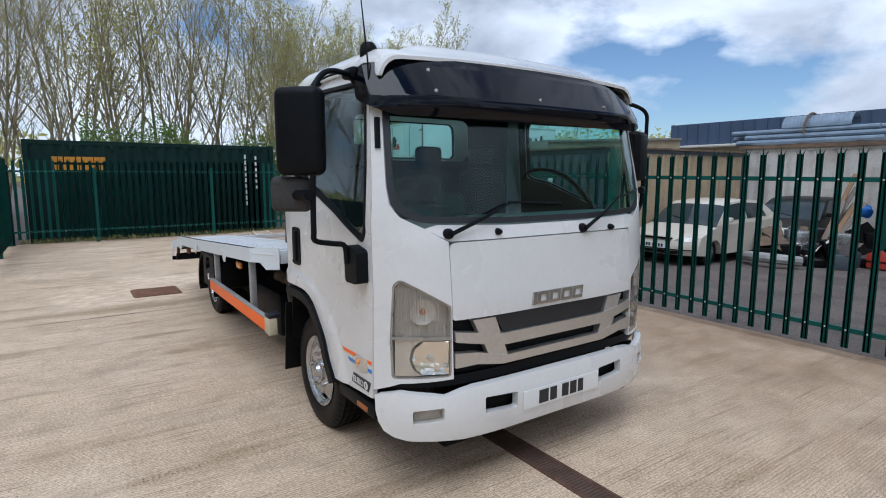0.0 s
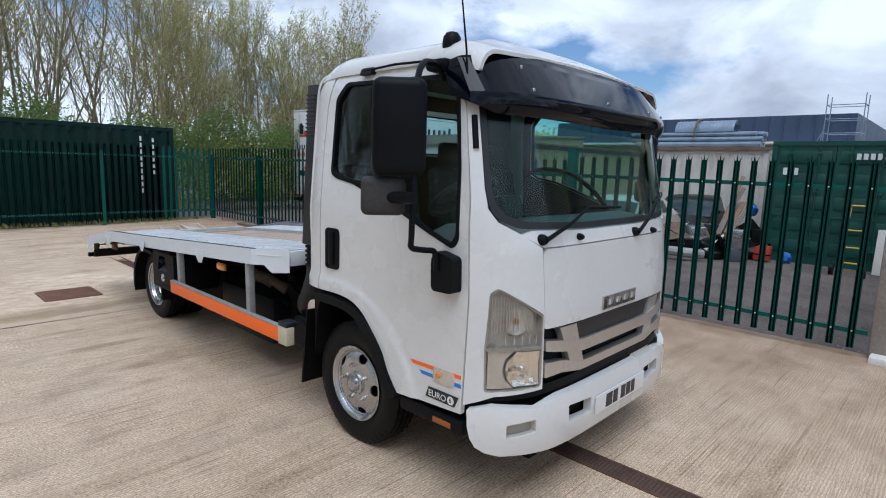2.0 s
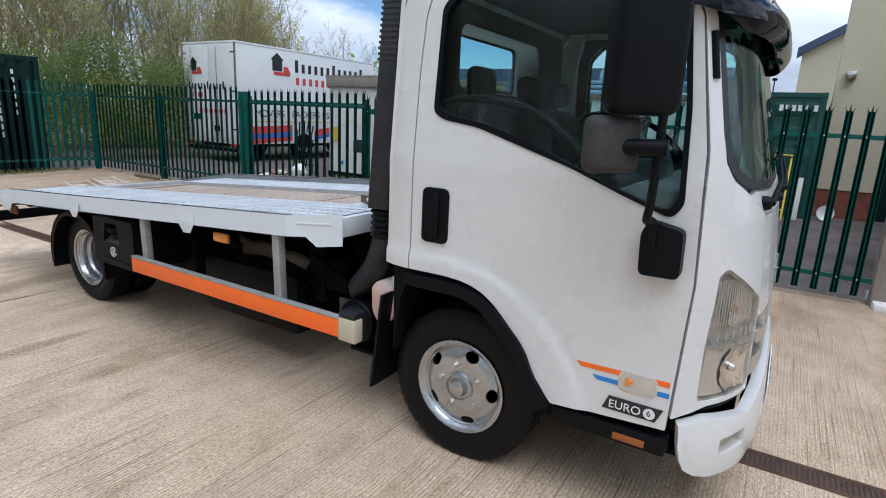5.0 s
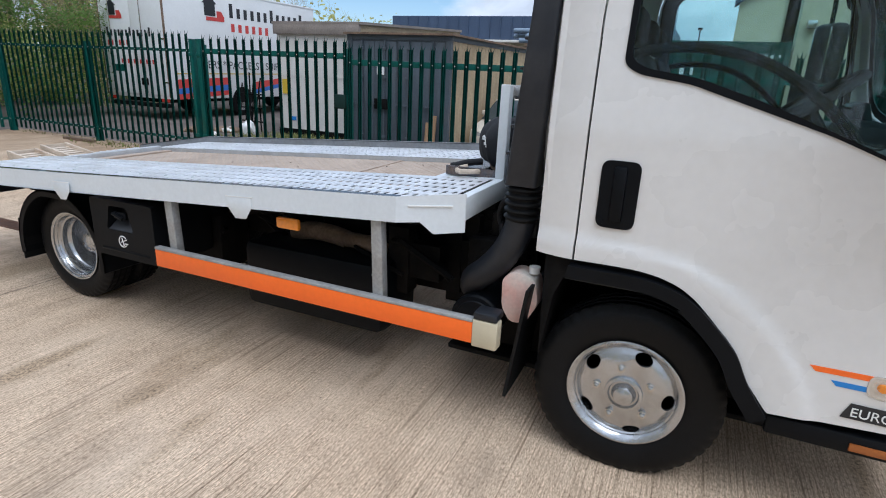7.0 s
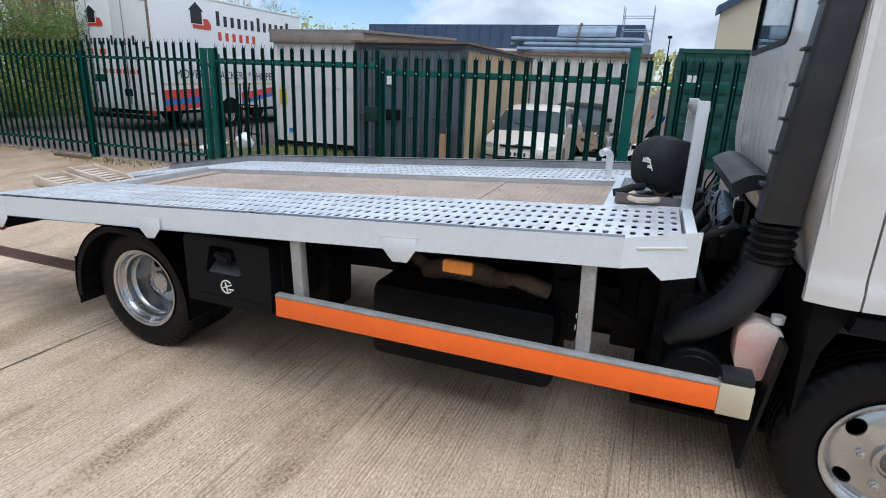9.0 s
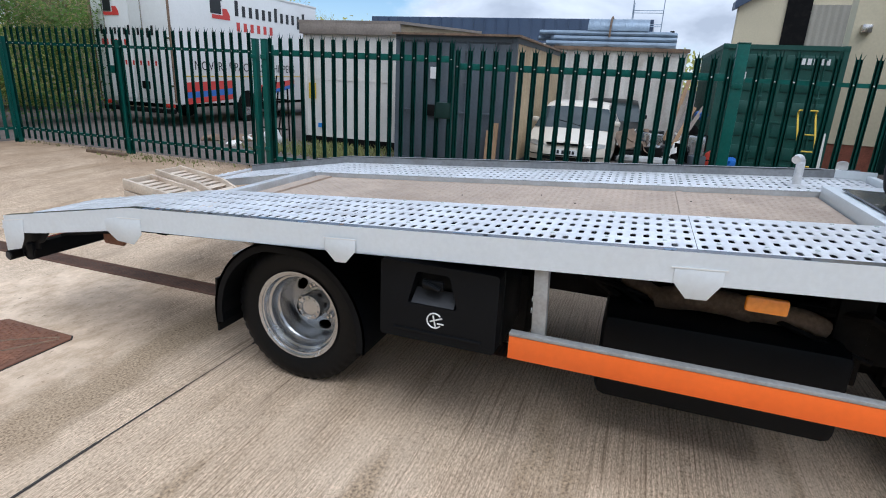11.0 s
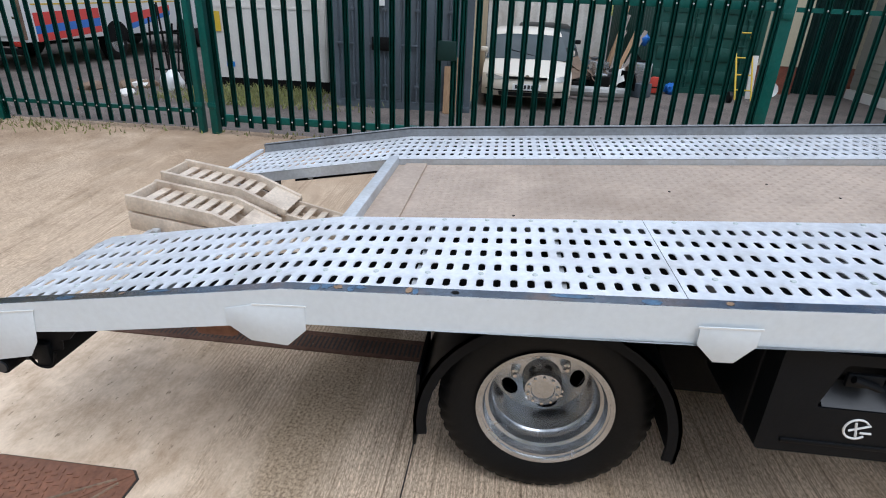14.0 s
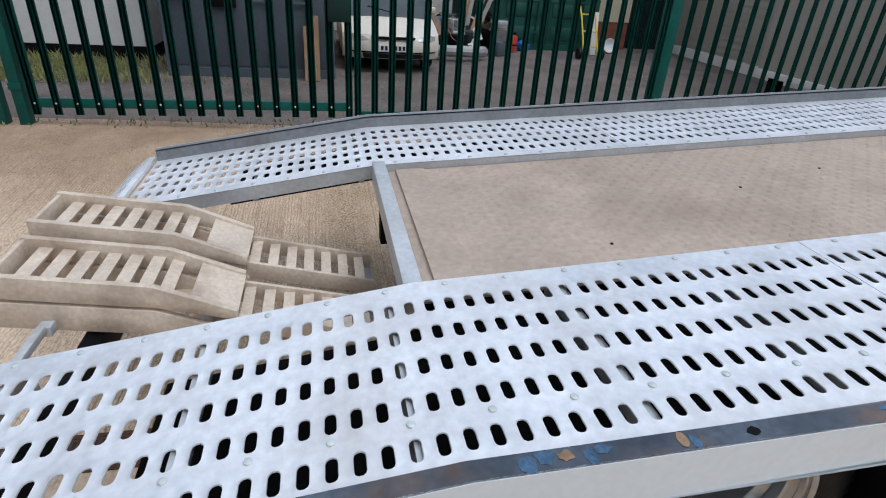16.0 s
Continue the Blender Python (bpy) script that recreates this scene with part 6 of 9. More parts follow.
# rear flaps at the ends of the tracks, lamp bar below
for x0, x1 in ((NEAR_X + 0.11, N_IN), (F_IN, FAR_X - 0.05)):
    z = rail_z(9.03) - 0.03
    fl = part("rear_flap", prism([(9.035, z), (9.035, z - 0.02), (9.13, z - 0.075), (9.14, z - 0.06), (9.06, z - 0.002)], "x", x0, x1, 0.003), M_GALV, truck)
    for k in range(7):
        xx = x0 + 0.05 + (x1 - x0 - 0.1) * k / 6
        part("grip_rib", prism([(9.062, z + 0.001), (9.138, z - 0.056), (9.138, z - 0.064), (9.062, z - 0.006)], "x", xx - 0.012, xx + 0.012, 0.001), M_GALV, fl)
lb = part("lamp_bar", box(1.42, 3.55, 8.90, 8.96, 0.47, 0.57, 0.01), M_BLACKPL, truck, "black rear lamp bar")
for x in (1.60, 3.40):
    part("rear_lamp", box(x - 0.10, x + 0.10, 8.96, 9.0, 0.48, 0.565, 0.01), M_RED, lb)
part("lamp_cheek", prism([(8.76, 0.66), (9.02, 0.66), (9.02, 0.475), (8.96, 0.485), (8.90, 0.535), (8.865, 0.535), (8.86, 0.575), (8.825, 0.585)], "x", 1.44, 1.452, 0.003), M_BLACKPL, lb)
part("end_roller", tube([(1.385, 9.06, 0.485), (1.47, 9.06, 0.485)], 0.03, 16), M_CHASSIS, lb)
part("roller_cap", tube([(1.378, 9.06, 0.485), (1.386, 9.06, 0.485)], 0.022, 16), M_GREYPL, lb)
part("cable", tube(curve_pts([(1.43, 8.99, 0.50), (1.42, 8.95, 0.475), (1.42, 8.90, 0.48), (1.43, 8.885, 0.53)], 6), 0.005, 6), M_CHASSIS, lb)
part("marker_lamp", box(1.47, 1.51, 8.225, 8.375, 0.635, 0.72, 0.02), M_CASTIRON, truck, "faded red-brown side marker lamp")


# chassis and running gear
ch = bm_new()
for x in (2.08, 2.83):
    add_box(ch, x, x + 0.075, 2.7, 8.0, 0.58, 0.80, 0.004)
for y in (3.0, 4.2, 5.0, 5.9, 6.6, 7.7):
    add_box(ch, 2.15, 2.83, y, y + 0.07, 0.60, 0.78)
chassis = part("chassis_frame", ch, M_CHASSIS, truck, "black ladder chassis")
sf = bm_new()
for x in (2.07, 2.82):
    add_prism(sf, [(4.2, 0.80), (7.95, 0.78), (7.95, 0.80), (4.2, 1.04)], "x", x, x + 0.09)
for y in (4.5, 5.2, 5.9, 6.6, 7.3, 7.9):
    zt = rail_z(y) - 0.112
    add_box(sf, NEAR_X + 0.16, FAR_X - 0.16, y, y + 0.06, zt - 0.06, zt)
part("sub_frame", sf, M_CHASSIS, truck)
ax = bm_new()
add_tube(ax, [(1.75, 7.18, 0.385), (3.25, 7.18, 0.385)], 0.055, 14)
add_lathe(ax, [(0.0, -0.16), (0.10, -0.14), (0.17, -0.05), (0.17, 0.05), (0.10, 0.14), (0.0, 0.16)], 20, Matrix.Translation((CX, 7.18, 0.385)))
add_tube(ax, [(1.65, 3.36, 0.36), (3.35, 3.36, 0.36)], 0.045, 12)
add_tube(ax, [(CX, 4.3, 0.55), (CX, 7.0, 0.42)], 0.045, 12)
part("axle", ax, M_CHASSIS, truck)
for x in (1.98, 2.95):
    sp = bm_new()
    for k in range(6):
        L = 0.62 - k * 0.09
        add_box(sp, x, x + 0.07, 7.18 - L, 7.18 + L, 0.47 + k * 0.012, 0.481 + k * 0.012)
    part("leaf_spring", sp, M_CHASSIS, truck)


def tyre_profile(w, R, rb):
    h = w / 2
    half = [(rb, -h + 0.015), (rb + 0.025, -h + 0.004), (rb + 0.06, -h - 0.004), (R - 0.05, -h - 0.003), (R - 0.022, -h + 0.006), (R - 0.006, -h + 0.022)]
    tread_p = []
    for g in (-0.45, -0.15, 0.15, 0.45):
        x = g * w * 0.75
        tread_p += [(R, x - 0.008), (R - 0.012, x - 0.006), (R - 0.012, x + 0.006), (R, x + 0.008)]
    return half + tread_p + [(r, -z) for r, z in half[::-1]]


def tyre(cx, cy, cz, R=0.402, w=0.205, rb=0.241):
    prof = tyre_profile(w, R, rb)
    n = len(prof)
    def lug(i, k, r):
        if 4 <= k <= 6 or n - 7 <= k <= n - 5:
            return r - (0.008 if i % 4 == 0 else 0.0)
        if 7 <= k < n - 7 and r > R - 0.004:
            return r - (0.004 if i % 4 == 0 else 0.0)
        return r
    return lathe(prof, 180, Matrix.Translation((cx, cy, cz)) @ Matrix.Rotation(radians(90), 4, "Y"), lug, closed=True)


def holed_disc(m, r0, r1, n, hr, hc, prof, spin=0.0):
    """A dished wheel disc between two radii with n round holes on the circle hc; prof(r) gives its height."""
    b = bm_new()
    def P(r, a):
        return b.verts.new(m @ Vector((r * math.cos(a), r * math.sin(a), prof(r))))
    for i in range(n):
        a0 = 2 * math.pi * i / n + spin
        half = math.pi / n
        wa = hr * 1.45 / hc
        hole, outer = [], []
        k = 16
        for j in range(k):
            t = 2 * math.pi * j / k
            hole.append(P(hc + hr * math.sin(t), a0 + wa * math.cos(t)))
        box_pts = []
        for j in range(k):
            t = 2 * math.pi * j / k
            cxx, syy = math.cos(t), math.sin(t)
            q = max(abs(cxx), abs(syy))
            rr = hc + (r1 - hc if syy > 0 else hc - r0) * (syy / q)
            box_pts.append(P(rr, a0 + half * cxx / q))
        for j in range(k):
            b.faces.new((box_pts[j], box_pts[(j + 1) % k], hole[(j + 1) % k], hole[j]))
        deep = [b.verts.new(v.co - (m.to_3x3() @ Vector((0, 0, 0.012)))) for v in hole]
        for j in range(k):
            b.faces.new((hole[j], hole[(j + 1) % k], deep[(j + 1) % k], deep[j]))
    bmesh.ops.remove_doubles(b, verts=b.verts, dist=3e-4)
    return b


def front_wheel(cx, cy, cz, s):
    """s: -1 faces -x, 1 faces +x."""
    m = Matrix.Translation((cx, cy, cz)) @ Matrix.Rotation(radians(90 * s), 4, "Y")
    w = part("front_wheel", lathe([(0.215, -0.09), (0.205, -0.06), (0.19, 0.0), (0.205, 0.07), (0.222, 0.085), (0.240, 0.092), (0.246, 0.100), (0.238, 0.103), (0.222, 0.095), (0.212, 0.082), (0.205, 0.0), (0.222, -0.095)], 56, m, closed=True), M_SILVER, truck, "silver steel wheel with black tyre")
    part("tyre", tyre(cx, cy, cz), M_RUBBER, w)
    prof = lambda r: 0.098 - 0.55 * max(0.0, r - 0.155) - (0.004 if r < 0.09 else 0)
    part("wheel_disc", holed_disc(m, 0.075, 0.222, 5, 0.026, 0.181, prof, radians(-19)), M_SILVER, w)
    part("hub_ring", lathe([(0.08, 0.09), (0.078, 0.108), (0.066, 0.112), (0.06, 0.10), (0.052, 0.10), (0.046, 0.112), (0.040, 0.128), (0.022, 0.138), (0.0, 0.14)], 32, m), M_SILVER, w)
    part("disc_back", lathe([(0.205, 0.02), (0.0, 0.02)], 24, m), M_CHASSIS, w)
    for i in range(5):
        a = 2 * math.pi * (i + 0.5) / 5 - radians(24)
        part("wheel_nut", lathe([(0.019, 0.0), (0.019, 0.008), (0.014, 0.010), (0.014, 0.024), (0.007, 0.028), (0.007, 0.036), (0.0, 0.037)], 6, m @ Matrix.Translation((0.118 * math.cos(a), 0.118 * math.sin(a), 0.093))), M_CHROME, w)


def rear_wheel(cx, cy, cz, s):
    m = Matrix.Translation((cx, cy, cz)) @ Matrix.Rotation(radians(90 * s), 4, "Y")
    w = part("rear_wheel", lathe([(0.236, 0.098), (0.246, 0.100), (0.240, 0.090), (0.222, 0.085), (0.216, 0.072), (0.222, 0.066), (0.214, 0.052), (0.202, 0.046), (0.198, 0.02), (0.203, 0.012), (0.196, -0.004), (0.188, -0.012), (0.184, -0.06), (0.180, -0.09), (0.175, -0.12), (0.20, -0.12), (0.232, 0.06), (0.230, 0.095)], 56, m, closed=True), M_SILVER, truck, "deep-dished silver rear wheel with black twin tyres")
    part("tyre", tyre(cx, cy, cz, 0.385), M_RUBBER, w)
    part("inner_tyre", tyre(cx - s * 0.235, cy, cz, 0.385), M_RUBBER, w)
    prof = lambda r: -0.118 + max(0.0, 0.12 - r) * 0.25
    part("wheel_disc", holed_disc(m, 0.07, 0.178, 5, 0.029, 0.140, prof, radians(-22)), M_SILVER, w)
    part("hub", lathe([(0.075, -0.105), (0.073, -0.03), (0.068, -0.015), (0.045, -0.010), (0.042, -0.016), (0.0, -0.016)], 30, m), M_SILVER, w)
    part("disc_back", lathe([(0.19, -0.20), (0.0, -0.20)], 24, m), M_CHASSIS, w)
    for i in range(10):
        a = 2 * math.pi * i / 10
        part("hub_bolt", lathe([(0.006, 0), (0.006, 0.012), (0.0, 0.013)], 6, m @ Matrix.Translation((0.057 * math.cos(a), 0.057 * math.sin(a), -0.016))), M_CHROME, w)
    for i in range(5):
        a = 2 * math.pi * (i + 0.5) / 5 - radians(22)
        part("wheel_nut", lathe([(0.018, 0.0), (0.018, 0.02), (0.008, 0.024), (0.008, 0.04), (0.0, 0.041)], 6, m @ Matrix.Translation((0.105 * math.cos(a), 0.105 * math.sin(a), -0.112))), M_CHROME, w)


front_wheel(1.572, 3.36, 0.390, -1)
front_wheel(2 * CX - 1.572, 3.36, 0.390, 1)
rear_wheel(1.672, 7.16, 0.386, -1)
rear_wheel(2 * CX - 1.672, 7.16, 0.386, 1)

# rear mudguards and flaps
for s in (-1, 1):
    x0, x1 = sorted((CX + s * 1.02, CX + s * 0.70))
    pts = arch(7.165, 0.36, 0.455, -8, 188, 22)
    outer = [(y, min(z, 0.80)) for y, z in pts]
    inner = [(7.165 + (y - 7.165) * 0.975, min(z, 0.80) - 0.010) for y, z in pts]
    b = bm_new()
    add_prism(b, outer + inner[::-1], "x", x0, x1)
    mg = part("mudguard", b, M_BLACKPL, truck, "black plastic rear mudguard")
    lip_in = [(7.165 + (y - 7.165) * 0.90, 0.36 + (min(z, 0.80) - 0.36) * 0.90) for y, z in pts]
    lx = sorted((CX + s * 1.02, CX + s * 1.008))
    part("guard_lip", prism(outer + lip_in[::-1], "x", *lx), M_BLACKPL, mg)
    part("mud_flap", prism([(7.60, 0.55), (7.612, 0.55), (7.622, 0.24), (7.61, 0.24)], "x", x0 + 0.01, x1 - 0.01), M_RUBBER, truck)
    part("front_mud_flap", prism([(3.80, 0.80), (3.815, 0.80), (3.88, 0.26), (3.865, 0.26)], "x", *sorted((CX + s * 1.10, CX + s * 0.73))), M_RUBBER, truck)

# side guards
for s in (-1, 1):
    xo = CX + s * 1.205
    xi = xo - s * 0.035
    a, b_ = sorted((xo, xi))
    g = part("side_guard", box(a, b_, 4.012, 5.962, 0.548, 0.648, 0.003), M_ORANGE, truck, "orange painted side guard rail")
    part("guard_top", box(a - 0.002, b_ + 0.002, 4.012, 5.962, 0.649, 0.664, 0.003), M_DULLALU, g)
    part("guard_end", box(a - 0.002, b_ + 0.03, 3.895, 4.012, 0.535, 0.664, 0.008), M_CLAD, g)
    part("end_bracket", box(a + 0.0, b_ + 0.06, 3.90, 4.01, 0.665, 0.70, 0.008), M_GREYPL, g)
    for y, zt in ((4.47, 1.03), (5.81, 0.93)):
        xx0, xx1 = sorted((xi - s * 0.002, xi - s * 0.05))
        l_ = part("guard_leg", prism([(y + 0.012, 0.60), (y + 0.068, 0.60), (y + 0.082, zt + 0.02), (y + 0.026, zt + 0.02)], "x", xx0, xx1, 0.003), M_DULLALU, g)
        for k in range(2):
            part("leg_bolt", lathe([(0.011, 0), (0.011, 0.004), (0, 0.005)], 10, Matrix.Translation((xx0 + 0.025, y + 0.079, 0.75 + k * 0.05)) @ Matrix.Rotation(radians(-90), 4, "X")), M_BOLT, l_)

# locker, fuel tank, marker lamp, air cleaner
lk = part("locker", box(1.44, 1.78, 6.02, 6.575, 0.51, 0.875, 0.02), M_BLACKPL, truck, "black plastic tool locker with round white emblem")
part("locker_door", patch(round_poly([(6.03, 0.513), (6.565, 0.513), (6.565, 0.87), (6.03, 0.87)], 0.02), lambda y, z, d: Vector((1.352 + d, y, z)), 0.088, [round_poly([(6.205, 0.685), (6.435, 0.685), (6.395, 0.835), (6.245, 0.835)], 0.015)], step=0.3), M_BLACKPL, lk)
# two black masses added to make the gaps under the deck dark
part("dark_filler", box(1.80, 2.07, 5.98, 6.74, 0.35, 0.74, 0.03), M_CHASSIS, truck, "added black mass that darkens the gap behind the locker")
part("dark_backing", box(2.93, 3.35, 5.4, 6.7, 0.34, 0.80, 0.06), M_CHASSIS, truck, "added black backing that darkens the gaps between the axles")
# mass and sheet added below the cab to keep daylight off the ground there
part("light_block_mass", box(1.78, 3.22, 2.40, 4.25, 0.30, 0.64, 0.06), M_CHASSIS, truck, "added dirty black mass that blocks light under the cab")
part("light_block_sheet", box(1.72, 3.28, 2.16, 4.30, 0.255, 0.285, 0.01), M_CHASSIS, truck, "added dirty black sheet that blocks light under the cab")
part("lower_ridge", box(1.346, 1.356, 6.09, 6.50, 0.55, 0.565, 0.004), M_BLACKPL, lk)
part("handle_ledge", prism([(1.354, 0.688), (1.42, 0.74), (1.42, 0.688)], "y", 6.222, 6.418), M_GREYPL, lk, "grey sloping ledge of the handle recess")
part("locker_handle", box(1.362, 1.378, 6.275, 6.375, 0.755, 0.80, 0.006), M_BLACKPL, lk)
part("handle_grip", tube([(1.352, 6.285, 0.765), (1.352, 6.365, 0.79)], 0.011, 8), M_BLACKPL, lk)
em = bm_new()
add_tube(em, [(1.351, 6.305 - 0.034 * math.cos(radians(a)), 0.622 + 0.034 * math.sin(radians(a))) for a in range(40, 321, 14)], 0.0035, 6)
add_tube(em, [(1.351, 6.325, 0.615), (1.351, 6.27, 0.638)], 0.0035, 6)
add_tube(em, [(1.351, 6.30, 0.595), (1.351, 6.312, 0.645)], 0.0035, 6)
add_tube(em, [(1.351, 6.262, 0.61), (1.351, 6.292, 0.61)], 0.0035, 6)
part("emblem", em, M_DECALWHT, lk, "round white emblem")
part("fuel_tank", box(1.62, 2.05, 4.66, 5.62, 0.27, 0.68, 0.05), M_BLACKPL, truck, "black fuel tank")
for path, r in (([(1.84, 5.02, 0.72), (1.82, 5.12, 0.745), (1.83, 5.28, 0.74), (1.86, 5.40, 0.70)], 0.055), ([(1.82, 4.74, 0.70), (1.80, 4.84, 0.735), (1.81, 4.96, 0.735), (1.84, 5.02, 0.72)], 0.045), ([(1.86, 5.40, 0.72), (1.9, 5.48, 0.74), (1.95, 5.60, 0.74)], 0.035)):
    part("exhaust_pipe", tube(curve_pts(path, 6), r, 14), M_RUSTY, truck, "dusty brown pipe above the tank")
part("side_marker_lamp", box(1.37, 1.40, 5.00, 5.14, 0.885, 0.945, 0.012), M_AMBER, truck, "amber side marker lamp")
# engine block and radiator, added also to stop light passing beneath the cab
part("engine_block", box(2.05, 2.95, 2.55, 4.15, 0.30, 0.92, 0.04), M_CHASSIS, truck)
part("radiator", box(1.75, 3.25, 2.32, 2.40, 0.36, 0.90, 0.01), M_CHASSIS, truck)
part("gearbox", box(2.22, 2.78, 4.15, 4.9, 0.34, 0.80, 0.05), M_CHASSIS, truck)
random.seed(12)
for i in range(46):
    x, y = random.uniform(1.75, 3.2), random.uniform(3.85, 4.75)
    part("engine_casting", box(x, x + random.uniform(0.05, 0.22), y, y + random.uniform(0.05, 0.2), random.uniform(0.40, 0.75), random.uniform(0.78, 0.98), 0.01), M_CHASSIS, truck)
for i in range(16):
    y = random.uniform(4.3, 6.5)
    part("brake_hose", tube([(1.7 + random.random() * 0.4, y, 0.62), (1.7 + random.random() * 0.4, y + 0.3, 0.7 + 0.15 * random.random()), (1.9, y + 0.5, 0.75)], 0.012 + 0.012 * random.random(), 6), M_CHASSIS, truck)

# intake behind the cab
def leaning(b):
    """Lean the stack forwards and narrow it towards its top."""
    for v in b.verts:
        k = max(0.0, v.co.z - 1.25)
        v.co.y = 3.83 + (v.co.y - 3.83) * (1 - 0.28 * k) - 0.045 * k
    return b


sn = part("intake_duct", leaning(prism(round_poly([(1.462, 3.83), (1.585, 3.83), (1.585, 3.97), (1.462, 3.97)], 0.022), "z", 1.235, 2.30, 0.008)), M_GREYPL, truck, "dark grey plastic air intake stack")
for i in range(11):
    part("intake_louvre", leaning(box(1.4595, 1.5875, 3.8275, 3.9725, 1.97 + i * 0.026, 1.983 + i * 0.026, 0.003)), M_GREYPL, sn)
for i in range(5):
    part("stack_rib", leaning(box(1.495, 1.56, 3.96, 3.992, 1.36 + i * 0.115, 1.372 + i * 0.115, 0.003)), M_GREYPL, sn)
bl = [(0.062, 0.0)]
for i in range(5):
    bl += [(0.070, 0.012 + i * 0.032), (0.082, 0.020 + i * 0.032), (0.082, 0.028 + i * 0.032), (0.068, 0.036 + i * 0.032)]
part("bellows", lathe(bl, 26, Matrix.Translation((1.545, 3.90, 1.065))), M_RUBBER, sn)
el = curve_pts([(1.545, 3.90, 1.09), (1.545, 3.92, 1.0), (1.55, 3.975, 0.89), (1.565, 4.05, 0.80), (1.60, 4.12, 0.735), (1.66, 4.15, 0.67)], 6)
part("intake_elbow", tube(el, 0.068, 20), M_GREYPL, sn)
part("air_cleaner", lathe([(0.0, 0.0), (0.095, 0.0), (0.10, 0.006), (0.118, 0.008), (0.126, 0.02), (0.126, 0.10), (0.120, 0.105), (0.120, 0.42), (0.0, 0.43)], 32, Matrix.Translation((1.505, 4.08, 0.555)) @ Matrix.Rotation(radians(90), 4, "Y")), M_BLACKPL, truck, "black drum air cleaner")
part("bellows_hose", lathe([(0.05 + 0.008 * (i % 2), i * 0.02) for i in range(16)], 20, Matrix.Translation((1.86, 3.98, 0.80)) @ Matrix.Rotation(radians(22), 4, "X")), M_RUBBER, truck)
wbt = part("washer_bottle", prism(round_poly([(3.835, 0.60), (3.905, 0.59), (3.95, 0.66), (3.955, 0.80), (3.90, 0.845), (3.80, 0.82), (3.78, 0.70)], 0.03), "x", 1.50, 1.62, 0.02), M_BOTTLE, truck, "yellowed translucent washer bottle with white cap")
part("bottle_cap", lathe([(0.024, 0), (0.026, 0.03), (0.0, 0.034)], 16, Matrix.Translation((1.55, 3.82, 0.835))), M_DECALWHT, wbt)
hd = bm_new()
hp = curve_pts([(2.05, 3.84, 1.30), (2.05, 3.90, 1.355), (2.05, 3.97, 1.36), (2.05, 4.04, 1.32)], 4)
add_prism(hd, [(p.y, p.z) for p in hp] + [(p.y - 0.02, p.z - 0.06) for p in hp[::-1]], "x", 1.78, 2.75)
part("engine_cowl", hd, M_GREYPL, truck)
random.seed(21)
for i in range(26):
    x, y, z = random.uniform(1.75, 2.9), random.uniform(3.86, 4.12), random.uniform(0.85, 1.12)
    part("engine_casting", box(x, x + random.uniform(0.04, 0.16), y, y + random.uniform(0.03, 0.1), z - 0.12, z + random.uniform(0.0, 0.06), 0.012), (M_CHASSIS, M_GREYPL, M_RUBBER)[i % 3], truck)
for i in range(10):
    x = random.uniform(1.8, 2.7)
    part("engine_hose", tube(curve_pts([(x, 4.05, 0.8), (x + random.uniform(-0.1, 0.1), 4.12, 1.0), (x + random.uniform(-0.2, 0.2), 4.0, 1.16)], 5), 0.010 + 0.006 * (i % 3), 8), (M_GREYPL, M_CHASSIS)[i % 2], truck)
part("silver_hose", tube(curve_pts([(2.30, 4.0, 1.12), (2.20, 4.02, 1.19), (2.08, 4.03, 1.205), (1.99, 4.02, 1.17), (1.95, 4.0, 1.08)], 6), 0.034, 14), M_PIPE, truck)

random.seed(33)
for i in range(12):
    x = random.uniform(1.85, 2.6)
    part("wire", tube(curve_pts([(x, 4.02, random.uniform(0.95, 1.1)), (x + random.uniform(-0.12, 0.12), 4.07, random.uniform(1.1, 1.22)), (x + random.uniform(-0.2, 0.2), 4.04, random.uniform(1.18, 1.28))], 5), 0.0045, 6), (M_DULLALU, M_CHASSIS, M_PIPE)[i % 3], truck)
for i in range(5):
    x = 1.85 + 0.16 * i
    part("pipe_clip", lathe([(0.022, -0.012), (0.026, -0.006), (0.026, 0.006), (0.022, 0.012)], 12, Matrix.Translation((x, 4.03, 1.10 + 0.03 * (i % 2))) @ Matrix.Rotation(radians(70), 4, "X"), closed=True), M_DULLALU, truck)

# headboard, winch and lashing hoop
hbd = part("headboard_post", box(2.02, 2.08, 4.15, 4.20, 1.13, 1.635, 0.004), M_BODYGREY, truck, "pale grey headboard post")
part("headboard_post", box(2.86, 2.92, 4.15, 4.20, 1.13, 1.635, 0.004), M_BODYGREY, truck)
part("headboard_tube", tube([(2.08, 4.175, 1.597), (2.86, 4.175, 1.597)], 0.032, 14), M_DULLALU, hbd)
wr = bm_new()
random.seed(3)
for i in range(13):
    x = 2.11 + i * 0.058
    add_lathe(wr, [(0.033, -0.010), (0.037, 0), (0.033, 0.010)], 12, Matrix.Translation((x, 4.175, 1.597)) @ Matrix.Rotation(radians(80 + random.uniform(-14, 14)), 4, "Y"))
part("rope_wrap", wr, M_DULLALU, hbd)

